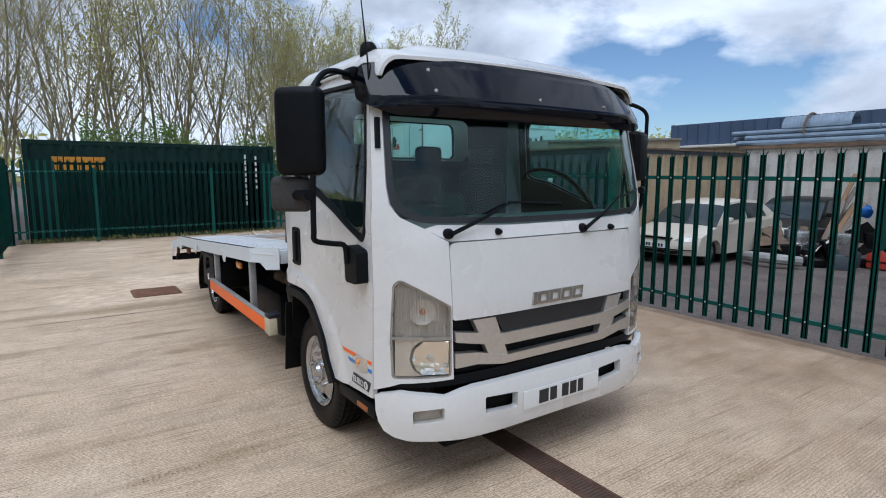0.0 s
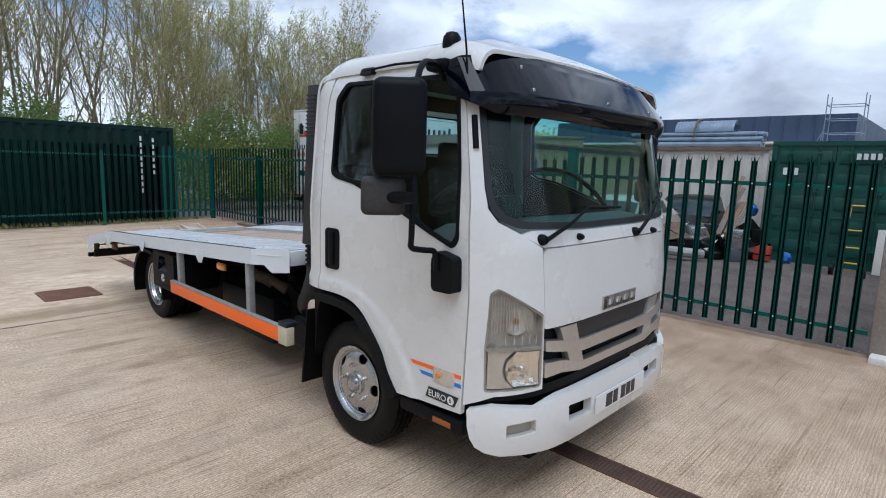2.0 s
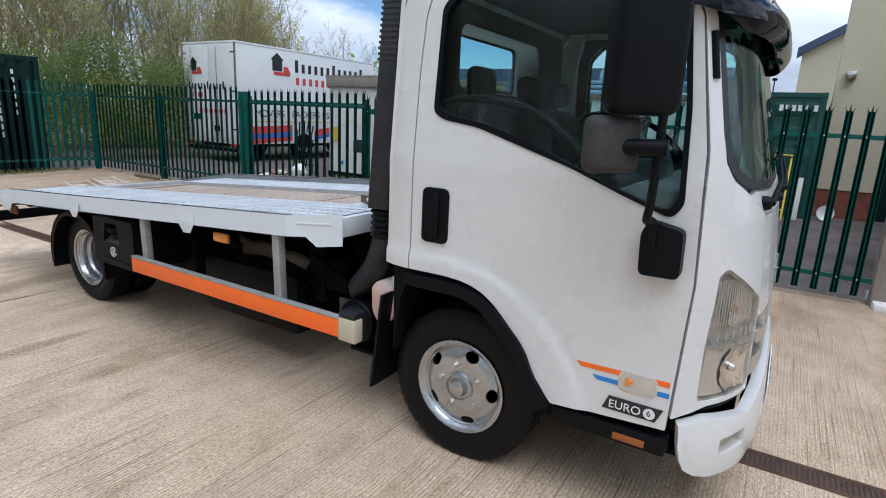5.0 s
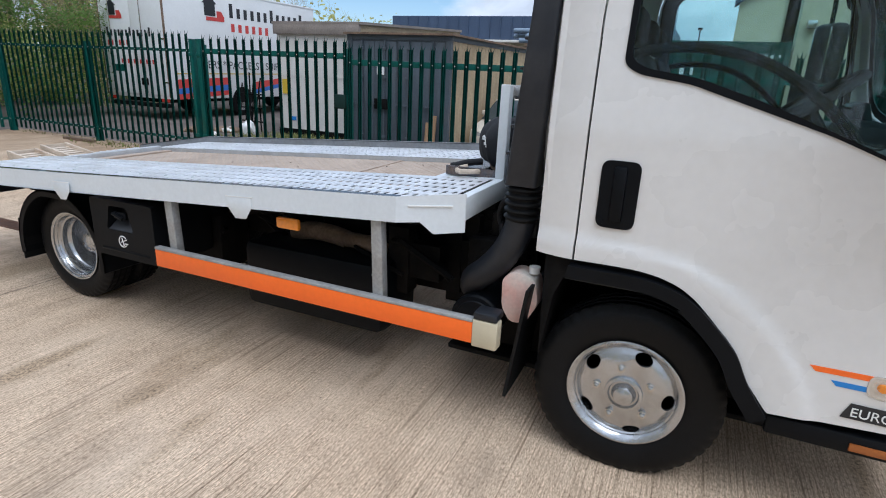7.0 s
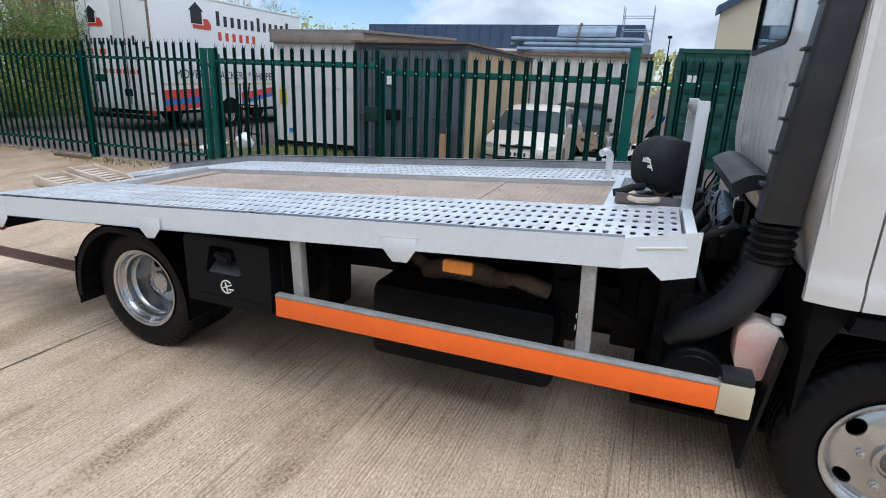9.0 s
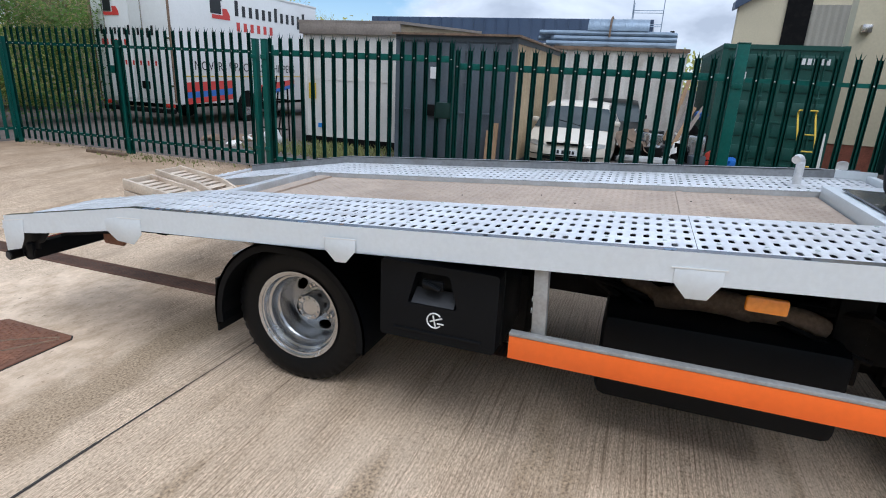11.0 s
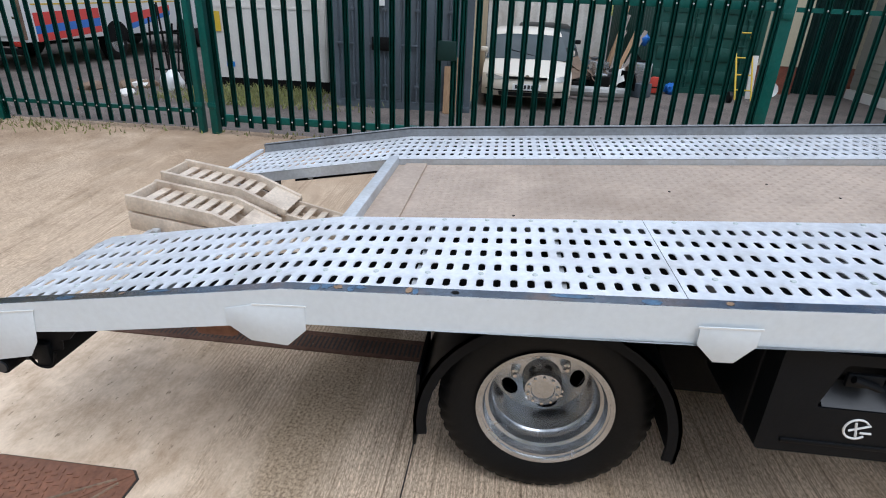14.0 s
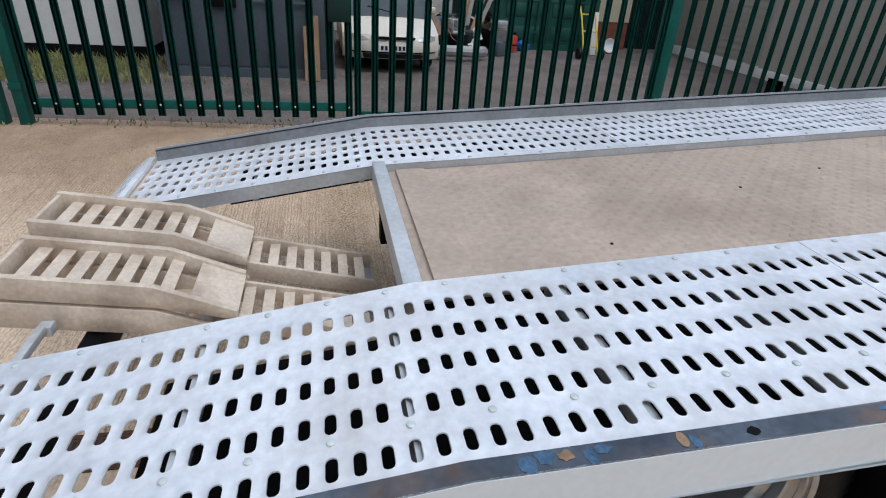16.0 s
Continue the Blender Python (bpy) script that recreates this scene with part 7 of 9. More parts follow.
winch = thing("winch", (2.40, 4.32, 1.14), "winch under a black fabric cover on the deck", "winch")
zt = rail_z(4.35) - 0.02
part("winch_plate", join_boxes([(2.05, 2.85, 4.20, 4.50, zt, zt + 0.008), (2.05, 2.058, 4.20, 4.50, zt + 0.008, zt + 0.05)]), M_STEEL, winch)
part("drum", tube([(2.30, 4.29, zt + 0.045), (2.66, 4.29, zt + 0.045)], 0.042, 18), M_RUSTY, winch)
cv = bm_new()
add_box(cv, -0.165, 0.165, -0.15, 0.15, -0.125, 0.155, 0.085, seg=6)
bmesh.ops.subdivide_edges(cv, edges=[e for e in cv.edges if e.calc_length() > 0.06], cuts=5, use_grid_fill=True)
turn_cover = Matrix.Translation((2.44, 4.28, zt + 0.14)) @ Matrix.Rotation(radians(33), 4, "Z")
for v in cv.verts:
    x, y, z = v.co
    low = max(0.0, -z / 0.14)
    k = 1.0 - 0.26 * max(0.0, z / 0.155) ** 2 + 0.07 * noise.noise(Vector((x * 9, y * 9, z * 9))) + (0.022 + 0.03 * low) * math.sin(math.atan2(y, x) * 9 + z * 14)
    v.co = turn_cover @ Vector((x * k * (1 - 0.10 * low), y * k * (1 - 0.14 * low), z + 0.018 * noise.noise(Vector((x * 6, y * 6, 3))) - 0.05 * max(0.0, (abs(x) - 0.10)) * (z > 0)))
part("fabric_cover", cv, M_CLOTH, winch, "black fabric cover", deg=60)
mk = bm_new()
for a, b, c, d in ((-0.03, 0.03, 0.055, 0.075), (-0.045, -0.02, 0.03, 0.045)):
    add_box(mk, a, b, -0.004, 0.004, c - 0.02, d - 0.02, m=turn_cover @ Matrix.Translation((-0.05, 0.154, 0)))
part("cover_mark", mk, M_DECALWHT, winch)
part("cover_piping", tube([turn_cover @ Vector((-0.11 + 0.014 * k, 0.153, 0.0 + 0.06 * math.sin(k * 0.36))) for k in range(9)], 0.0025, 5), M_DECALWHT, winch)
part("rope", tube(curve_pts([(2.30, 4.38, zt + 0.05), (2.24, 4.44, zt + 0.045), (2.18, 4.48, zt + 0.035), (2.17, 4.52, zt + 0.025)], 6), 0.020, 10), M_CLOTH, winch)
sh = bm_new()
add_tube(sh, curve_pts([(2.10, 4.30, zt + 0.03), (2.02, 4.32, zt + 0.035), (2.01, 4.40, zt + 0.03), (2.08, 4.44, zt + 0.03), (2.16, 4.42, zt + 0.035)], 6), 0.014, 8)
part("hook", sh, M_ALU, winch, "worn steel hook")

hoop = bm_new()
zh = rail_z(4.64) - 0.055
add_tube(hoop, curve_pts([(3.25, 4.63, zh), (3.25, 4.63, zh + 0.12), (3.235, 4.638, zh + 0.157), (3.20, 4.658, zh + 0.172), (3.16, 4.68, zh + 0.165)], 6), 0.025, 14)
add_box(hoop, 3.19, 3.31, 4.57, 4.69, zh, zh + 0.008)
part("lashing_hoop", hoop, M_GALV, truck, "galvanised stub tube on the deck")


# ---- loading ramps stacked in the tail ----
def ramp(x0, x1, dz):
    r = thing("loading_ramp", ((x0 + x1) / 2, 8.85, 0.7), "worn aluminium folding loading ramp with slats, stowed on the truck tail", "ramp", "loading ramps")
    top = [(9.175, 0.822), (8.74, 0.758), (8.505, 0.655)]
    def layer(dz, h, nm):
        for a, b in ((x0, x0 + 0.024), (x1 - 0.024, x1)):
            part(nm, prism([(y, z + dz) for y, z in top] + [(8.505, 0.655 + dz - h * 0.45), (8.74, 0.758 + dz - h), (9.175, 0.822 + dz - h)], "x", a, b, 0.002), M_ALU, r)
    layer(0.0, 0.075, "ramp_rail")
    layer(-0.087, 0.088, "lower_rail")
    for i in range(9):
        y = 9.085 - i * 0.062
        z = table([(8.505, 0.655), (8.74, 0.758), (9.175, 0.822)], y) - 0.145
        part("lower_slat", box(x0 + 0.024, x1 - 0.024, y - 0.029, y + 0.029, z - 0.004, z), M_ALU, r)
    part("end_plate", box(x0 + 0.018, x1 - 0.018, 9.158, 9.172, 0.745, 0.815, 0.002), M_ALU, r)
    part("end_plate", box(x0 + 0.018, x1 - 0.018, 9.158, 9.172, 0.668, 0.735, 0.002), M_ALU, r)
    for i in range(7):
        y = 9.10 - i * 0.066
        z = table([(8.505, 0.655), (8.74, 0.758), (9.175, 0.822)], y)
        slope = 8.4 if y > 8.74 else 23.0
        b = bm_new()
        add_box(b, x0 + 0.018, x1 - 0.018, y - 0.020, y + 0.020, z - 0.036, z - 0.028, 0.0, rot_about((x0, y, z), "X", slope))
        part("slat", b, M_ALU, r)
    b = bm_new()
    add_box(b, x0 + 0.018, x1 - 0.018, 8.505, 8.655, 0.637, 0.643, 0.0, rot_about((x0, 8.5, 0.643), "X", 23))
    part("toe_plate", b, M_ALU, r)
    # second half lying lower, towards the crossbar
    for a, c in ((x0 + 0.02, x0 + 0.036), (x1 - 0.036, x1 - 0.02)):
        part("ramp_rail", prism([(8.54, 0.632), (8.04, 0.518), (8.04, 0.455), (8.54, 0.565)], "x", a, c, 0.002), M_ALU, r)
    for i in range(7):
        y = 8.49 - i * 0.066
        z = 0.640 - (8.54 - y) * 0.228
        part("slat", box(x0 + 0.036, x1 - 0.036, y - 0.019, y + 0.019, z - 0.031, z - 0.024), M_ALU, r)
    r.location.z += dz


ramp(2.318, 2.583, -0.028)
ramp(2.623, 2.888, 0.0)
for b6 in ((2.28, 2.95, 8.60, 8.64, 0.52, 0.548), (2.28, 2.95, 9.02, 9.06, 0.60, 0.632), (N_IN + 0.03, 2.28, 9.03, 9.055, 0.615, 0.64), (2.95, F_IN, 9.03, 9.055, 0.615, 0.64), (2.16, 2.95, 8.03, 8.07, 0.40, 0.425), (N_IN - 0.01, N_IN + 0.03, 8.95, 9.055, 0.60, 0.645), (F_IN - 0.03, F_IN + 0.01, 8.95, 9.055, 0.60, 0.645)):
    part("ramp_support", box(*b6, 0.003), M_FRAMEGALV, truck)


# ---- removal van beyond the fence ----
def removal_van():
    v = thing("removal_van", (14.5, 18.7, -0.05), "white box-bodied removal van with red and blue stripes", "van")
    x0, x1, y0, y1, z0, z1 = 11.2, 18.1, 17.42, 20.10, 0.98, 3.72
    body = part("box_body", box(x0 + 0.01, x1, y0, y1, 0.55, z1, 0.02), M_VANWHITE, v)
    part("roof_cap", box(x0 - 0.005, x1 + 0.01, y0 - 0.012, y1 + 0.012, z1 - 0.02, z1 + 0.05, 0.015), M_VANWHITE, body)
    for a, b in ((y0 + 0.04, (y0 + y1) / 2 - 0.006), ((y0 + y1) / 2 + 0.006, y1 - 0.04)):
        d = part("rear_door", box(x0 - 0.02, x0 + 0.008, a, b, 0.66, z1 - 0.06, 0.006), M_VANWHITE, body)
        part("door_bar", tube([(x0 - 0.045, (a + b) / 2 + 0.2, 0.7), (x0 - 0.045, (a + b) / 2 + 0.2, z1 - 0.1)], 0.014, 8), M_CHROME, d)
        for z in (1.0, 2.2, 3.4):
            part("door_hinge", box(x0 - 0.03, x0 + 0.0, a if a < 18.5 else b - 0.16, a + 0.16 if a < 18.5 else b, z, z + 0.05, 0.005), M_CHROME, d)
    for y in (y0 - 0.008, y1 - 0.032):
        part("corner_trim", box(x0 - 0.022, x0 + 0.03, y, y + 0.04, 0.6, z1, 0.004), M_RUST, body)
    part("bumper", box(x0 - 0.06, x0 + 0.08, y0 + 0.1, y1 - 0.1, 0.30, 0.42, 0.02), M_CHASSIS, v)
    for y in (y0 + 0.06, y1 - 0.36):
        part("tail_lamp", box(x0 - 0.03, x0 + 0.01, y, y + 0.30, 0.46, 0.56, 0.01), M_RED, v)
    part("door_lock", box(x0 - 0.05, x0 - 0.02, 18.25, 18.52, 0.92, 1.12, 0.02), M_CHASSIS, v)
    part("notice_panel", box(x0 - 0.03, x0 - 0.021, 19.2, 19.62, 1.28, 1.48), M_GREEN, v)
    part("under_frame", box(x0 + 0.3, x1 + 1.4, y0 + 0.5, y1 - 0.5, 0.42, 0.55), M_CHASSIS, v)
    part("cab", prism([(x1 + 0.05, 0.45), (x1 + 1.75, 0.45), (x1 + 1.75, 1.3), (x1 + 1.5, 2.35), (x1 + 0.05, 2.4)], "y", y0 + 0.12, y1 - 0.12, 0.05), M_VANWHITE, v)
    for cx, lab in ((14.10, ""), (18.4, "")):
        for y in (y0 + 0.16, y1 - 0.16):
            w = part("wheel", lathe([(0.22, -0.11), (0.36, -0.12), (0.42, -0.09), (0.42, 0.09), (0.36, 0.12), (0.22, 0.11)], 32, Matrix.Translation((cx, y, 0.37)) @ Matrix.Rotation(radians(90), 4, "X")), M_RUBBER, v)
            part("rim", lathe([(0.24, 0.115), (0.225, 0.125), (0.20, 0.08), (0.11, 0.07), (0.07, 0.12), (0.0, 0.125)], 24, Matrix.Translation((cx, y, 0.37)) @ Matrix.Rotation(radians(90 if y < 18 else -90), 4, "X")), M_SILVER, w)
    part("wheel_well", prism(arch(14.10, 0.40, 0.50, 0, 180, 14), "y", y0 - 0.004, y0 + 0.02), M_CHASSIS, v)

    def on_side(pts, material, nm, d=0.006, lab=""):
        return part(nm, prism(pts, "y", y0 - d, y0 - d + 0.004), material, v, lab)
    on_side([(11.5, 1.12), (13.55, 1.20), (13.55, 0.98), (11.5, 0.86)], M_VANRED, "red_stripe")
    on_side([(11.5, 0.86), (13.55, 0.98), (13.55, 0.80), (11.5, 0.70)], M_VANBLUE, "blue_stripe")
    on_side([(11.5, 0.70), (13.55, 0.80), (13.55, 0.66), (11.5, 0.54)], M_VANRED, "red_stripe")
    on_side([(14.65, 1.05), (16.6, 1.25), (16.6, 1.10), (14.65, 0.80)], M_VANRED, "red_stripe")
    on_side([(14.65, 0.80), (16.6, 1.10), (16.6, 0.98), (14.65, 0.66)], M_VANBLUE, "blue_stripe")
    on_side([(11.5, 1.30), (17.2, 1.36), (17.2, 1.33), (11.5, 1.27)], M_YELLOW, "yellow_line")

    # house-and-lorry emblems and lettering bars
    def emblem(to, s):
        a = part("house_emblem", prism([to(0.0, 0.26), (to(0.22, 0.44)), to(0.44, 0.26), to(0.38, 0.26), to(0.38, 0.0), to(0.06, 0.0), to(0.06, 0.26)], s[0], s[1], s[1] + s[2]), M_DECALBLK, v, "dark house emblem")
        part("lorry_emblem", prism([to(0.10, -0.10), to(0.10, -0.02), to(0.42, -0.02), to(0.42, 0.12), to(0.56, 0.12), to(0.64, 0.0), to(0.64, -0.10)], s[0], s[1] - s[2] * 0.6, s[1] + s[2] * 0.5), M_VANRED, v, "red lorry emblem")
    emblem(lambda a, b: (12.62 + a * 1.35, 3.0 + b * 1.35), ("y", y0 - 0.008, 0.004))
    emblem(lambda a, b: (19.72 - a, 2.86 + b), ("x", x0 - 0.03, -0.004))

    def bars(shape, x, z, w, h, material, side):
        """One plain bar for each letter; shape gives its height class: tall, short or hanging."""
        for i, k in enumerate(shape):
            lo, hi = {"t": (0.0, 1.0), "s": (0.0, 0.72), "g": (-0.26, 0.72)}[k]
            if side:
                b = box(x + i * w, x + i * w + w * 0.46, y0 - 0.008, y0 - 0.004, z + h * lo, z + h * hi)
            else:
                b = box(x0 - 0.030, x0 - 0.026, x - i * w - w * 0.46, x - i * w, z + h * lo, z + h * hi)
            part("lettering_bar", b, material, v)
    bars("tssssstsssgt", 13.72, 3.02, 0.315, 0.42, M_DECALBLK, True)
    bars("ssssss", 13.76, 2.60, 0.315, 0.34, M_VANRED, True)
    bars("tssssstsssgt", 19.80, 2.28, 0.160, 0.24, M_DECALBLK, False)
    bars("ssssss", 19.80, 2.02, 0.160, 0.20, M_VANRED, False)
    bars("ttttttttttt", 19.3, 1.52, 0.13, 0.12, M_VANRED, False)
    turn = Matrix.Rotation(radians(90), 4, "X")
    lettering("MOVERS * PACKERS * SHIPPERS", 0.34, Matrix.Translation((11.93, y0 - 0.006, 1.46)) @ turn, M_DECALBLK, v)


removal_van()


# ---- pale shed ----
def shed():
    s = thing("shed", (13.0, 12.2, -0.05), "pale grey-white shed with a weathered fascia", "shed")
    x0, x1, y0, y1 = 11.3, 17.5, 11.0, 13.5
    part("wall", box(x0, x1, y0, y1, 0.05, 2.45), M_RENDER, s)
    part("plinth", box(x0 - 0.03, x1, y0 - 0.02, y1 + 0.02, -0.22, 0.06), M_CHASSIS, s)
    part("fascia", box(x0 - 0.08, x0 + 0.0, y0 - 0.05, y1 + 0.05, 2.42, 2.66, 0.008), M_FASCIA, s)
    part("roof", prism([(x0 - 0.08, 2.66), (x1, 2.95), (x1, 3.02), (x0 - 0.08, 2.72)], "y", y0 - 0.08, y1 + 0.08), M_FASCIA, s)
    part("side_fascia", prism([(x0, 2.45), (x1, 2.45), (x1, 2.95), (x0, 2.66)], "y", y0 - 0.01, y0 + 0.02), M_TAN, s)
    part("batten", box(x0 - 0.012, x0, y0, y1, 1.40, 1.44), M_RENDER, s)
    for y in (y0 + 0.02, y1 - 0.10):
        part("corner_post", box(x0 - 0.02, x0, y, y + 0.08, 0.06, 2.42, 0.004), M_RENDER, s)
    part("warning_sign", box(x0 - 0.028, x0 - 0.021, 13.16, 13.36, 0.95, 1.32), M_YELLOW, s, "yellow warning sign")
    part("sign", box(x0 - 0.028, x0 - 0.021, 12.95, 13.12, 0.28, 0.38), M_BLUE, s)


shed()


# ---- old cars ----
def old_car(x0, yc, zg, paint, label, bonnet_left=True):
    """A small hatchback facing -x with its nose at x0."""
    c = thing("car", (x0 + 2.0, yc, zg), label, "car", "old cars")
    w = 0.84
    outline = [(0.0, 0.36), (0.02, 0.52), (0.10, 0.63), (0.50, 0.74), (0.98, 0.84), (1.05, 0.86), (1.20, 0.86), (3.45, 0.92), (3.80, 0.90), (3.95, 0.80), (4.0, 0.40), (3.92, 0.26), (3.55, 0.22), (3.45, 0.40), (3.30, 0.52), (3.10, 0.55), (2.90, 0.48), (2.78, 0.22), (1.15, 0.22), (1.05, 0.45), (0.88, 0.55), (0.68, 0.54), (0.50, 0.42), (0.42, 0.22), (0.06, 0.24)]
    def sweep(k, px):
        return (2.0 - px) * 0.05 * abs(k) ** 3 + 0.20 * abs(k) ** 4 * max(0.0, 1.0 - px)

    def nose(y, z, d=0.0):
        px = float(np.interp(z - zg, (0.24, 0.36, 0.52, 0.63, 0.74), (0.06, 0.0, 0.02, 0.10, 0.50)))
        return Vector((x0 + px + sweep((y - yc) / w, px) - 0.008 + d, y, z))
    b = bm_new()
    n = 13
    rings = []
    for i in range(n):
        k = -1 + 2 * i / (n - 1)
        bow = 1 - 0.10 * abs(k) ** 4
        rings.append([b.verts.new((x0 + px + sweep(k, px), yc + w * k * (1 - 0.05 * max(0.0, (pz - 0.75) * 4)), zg + pz * (1 - 0.02 * abs(k) ** 4))) for px, pz in outline])
    m = len(outline)
    for a, d in zip(rings, rings[1:]):
        for k in range(m):
            b.faces.new((a[k], a[(k + 1) % m], d[(k + 1) % m], d[k]))
    b.faces.new(rings[0])
    b.faces.new(rings[-1][::-1])
    body = part("body", b, paint, c)
    roof = [(0.95, 0.83), (1.52, 1.27), (1.68, 1.345), (2.4, 1.385), (3.1, 1.34), (3.62, 1.02), (3.78, 0.90)]
    g = bm_new()
    rr = []
    for i in range(7):
        k = -1 + 2 * i / 6
        rr.append([g.verts.new((x0 + px, yc + k * (w - 0.02 - 0.17 * max(0.0, (pz - 0.85) / 0.5)), zg + pz - 0.03 * abs(k) ** 4 * (1 if pz > 1 else 0))) for px, pz in roof])
    for a, d in zip(rr, rr[1:]):
        for k in range(len(roof) - 1):
            f = g.faces.new((a[k], a[k + 1], d[k + 1], d[k]))
            f.material_index = 1 if k in (0, 4) else 0
    for e in (rr[0], rr[-1]):
        g.faces.new(e if e is rr[-1] else e[::-1])
    part("cabin", g, [paint, M_CARGLASS], body)
    for s in (-1, 1):
        def sp(px, pz, out=0.004):
            return (x0 + px, yc + s * (w - 0.02 - 0.17 * max(0.0, (pz - 0.85) / 0.5) + out), zg + pz)
        for quad in ([(1.28, 0.93), (1.70, 1.27), (2.20, 1.31), (2.20, 0.95)], [(2.28, 0.95), (2.28, 1.31), (2.95, 1.27), (3.15, 0.98)]):
            q = bm_new()
            f1 = [q.verts.new(sp(px, pz)) for px, pz in quad]
            f2 = [q.verts.new(sp(px, pz, -0.004)) for px, pz in quad]
            q.faces.new(f1)
            q.faces.new(f2[::-1])
            for k in range(4):
                q.faces.new((f1[k], f1[(k + 1) % 4], f2[(k + 1) % 4], f2[k]))
            part("side_window", q, M_CARGLASS, body)
        part("door_mirror", box(x0 + 1.28, x0 + 1.40, yc + s * 0.80 - 0.0, yc + s * 0.95, zg + 0.90, zg + 1.01, 0.03), paint, body)
        part("headlight", patch([(yc + s * a, zg + z) for a, z in ((0.40, 0.545), (0.62, 0.525), (0.75, 0.545), (0.77, 0.60), (0.66, 0.625), (0.46, 0.585))][::s], nose, 0.02, step=0.06), M_CARLAMP, body)
        for px in (0.78, 3.10):
            wh = part("wheel", lathe([(0.17, -0.08), (0.26, -0.085), (0.285, -0.06), (0.285, 0.06), (0.26, 0.085), (0.17, 0.08)], 28, Matrix.Translation((x0 + px, yc + s * 0.70, zg + 0.28)) @ Matrix.Rotation(radians(90), 4, "X")), M_RUBBER, c)
            part("hub_cap", lathe([(0.18, 0.075), (0.15, 0.09), (0.05, 0.095), (0.0, 0.095)], 20, Matrix.Translation((x0 + px, yc + s * 0.70, zg + 0.28)) @ Matrix.Rotation(radians(-90 * s), 4, "X")), M_SILVER, wh)
    part("lower_grille", prism(round_poly([(yc - 0.50, zg + 0.26), (yc + 0.50, zg + 0.26), (yc + 0.52, zg + 0.33), (yc - 0.52, zg + 0.33)], 0.02), "x", x0 + 0.0, x0 + 0.06), M_CHASSIS, body)
    part("grille_slot", prism(round_poly([(yc - 0.36, zg + 0.565), (yc + 0.36, zg + 0.565), (yc + 0.38, zg + 0.605), (yc - 0.38, zg + 0.605)], 0.01), "x", x0 + 0.0, x0 + 0.06), M_CHASSIS, body)
    part("badge", lathe([(0.045, 0), (0.045, 0.01), (0, 0.012)], 8, Matrix.Translation((x0 + 0.02, yc, zg + 0.60)) @ Matrix.Rotation(radians(-90), 4, "Y")), M_CHROME, body)
    pl = part("number_plate", box(x0 - 0.025, x0 - 0.012, yc - 0.26, yc + 0.26, zg + 0.375, zg + 0.485), M_DECALWHT, body)
    for i in range(6):
        part("plate_bar", box(x0 - 0.029, x0 - 0.025, yc - 0.20 + i * 0.068 + (0.03 if i > 3 else 0), yc - 0.155 + i * 0.068 + (0.03 if i > 3 else 0), zg + 0.395, zg + 0.465), M_DECALBLK, pl)
    part("bumper_strip", patch([(yc - 0.76, zg + 0.345), (yc + 0.76, zg + 0.345), (yc + 0.76, zg + 0.365), (yc - 0.76, zg + 0.365)], nose, 0.02, step=0.08, offset=-0.006), M_CHASSIS, body)
    part("wiper", tube([(x0 + 1.02, yc - 0.2, zg + 0.88), (x0 + 1.15, yc + 0.35, zg + 0.99)], 0.008, 6), M_CHASSIS, body)
    return c


old_car(10.62, 7.02, -0.16, M_CARPAINT, "old dirty white hatchback parked on gravel")
old_car(14.3, 6.5, -0.16, M_CARBLACK, "old black hatchback parked among scrap")


# ---- roof stacks, far sheds ----
def pipes():
    p = thing("pipe_stack", (17.6, 6.9, 2.52), "stack of blue-grey plastic pipes and sheet on a container roof", "pipes")
    k = 0
    random.seed(31)
    for row in range(3):
        for i in range(5 - row):
            o = tube([(16.9 + i * 0.17 + row * 0.085 + random.uniform(-0.02, 0.02), 5.15 + random.uniform(-0.1, 0.1), 2.70 + row * 0.15), (16.9 + i * 0.17 + row * 0.085, 8.75 + random.uniform(-0.25, 0.3), 2.70 + row * 0.15)], 0.072, 10)
            part("pipe", o, M_PIPE, p)
    for y in (5.5, 6.9, 8.3):
        part("bearer", box(16.8, 17.8, y, y + 0.12, 2.52, 2.62), M_WOOD, p)
    prof = arch(17.35, 3.08, 0.34, 0, 180, 14)
    part("curved_sheet", prism(prof + [(x * 0.98 + 17.35 * 0.02, z - 0.008) for x, z in prof[::-1]], "y", 5.85, 7.55), M_PIPE, p)
    rb = bm_new()
    for i in range(17):
        y = 5.9 + i * 0.1
        add_tube(rb, [(x, y, z + 0.004) for x, z in prof], 0.008, 5)
    part("sheet_rib", rb, M_PIPE, p)
    part("strap", tube([(x, 6.9, z + 0.02) for x, z in arch(17.35, 2.95, 0.50, -10, 190, 12)], 0.03, 8), M_RUSTY, p)


pipes()


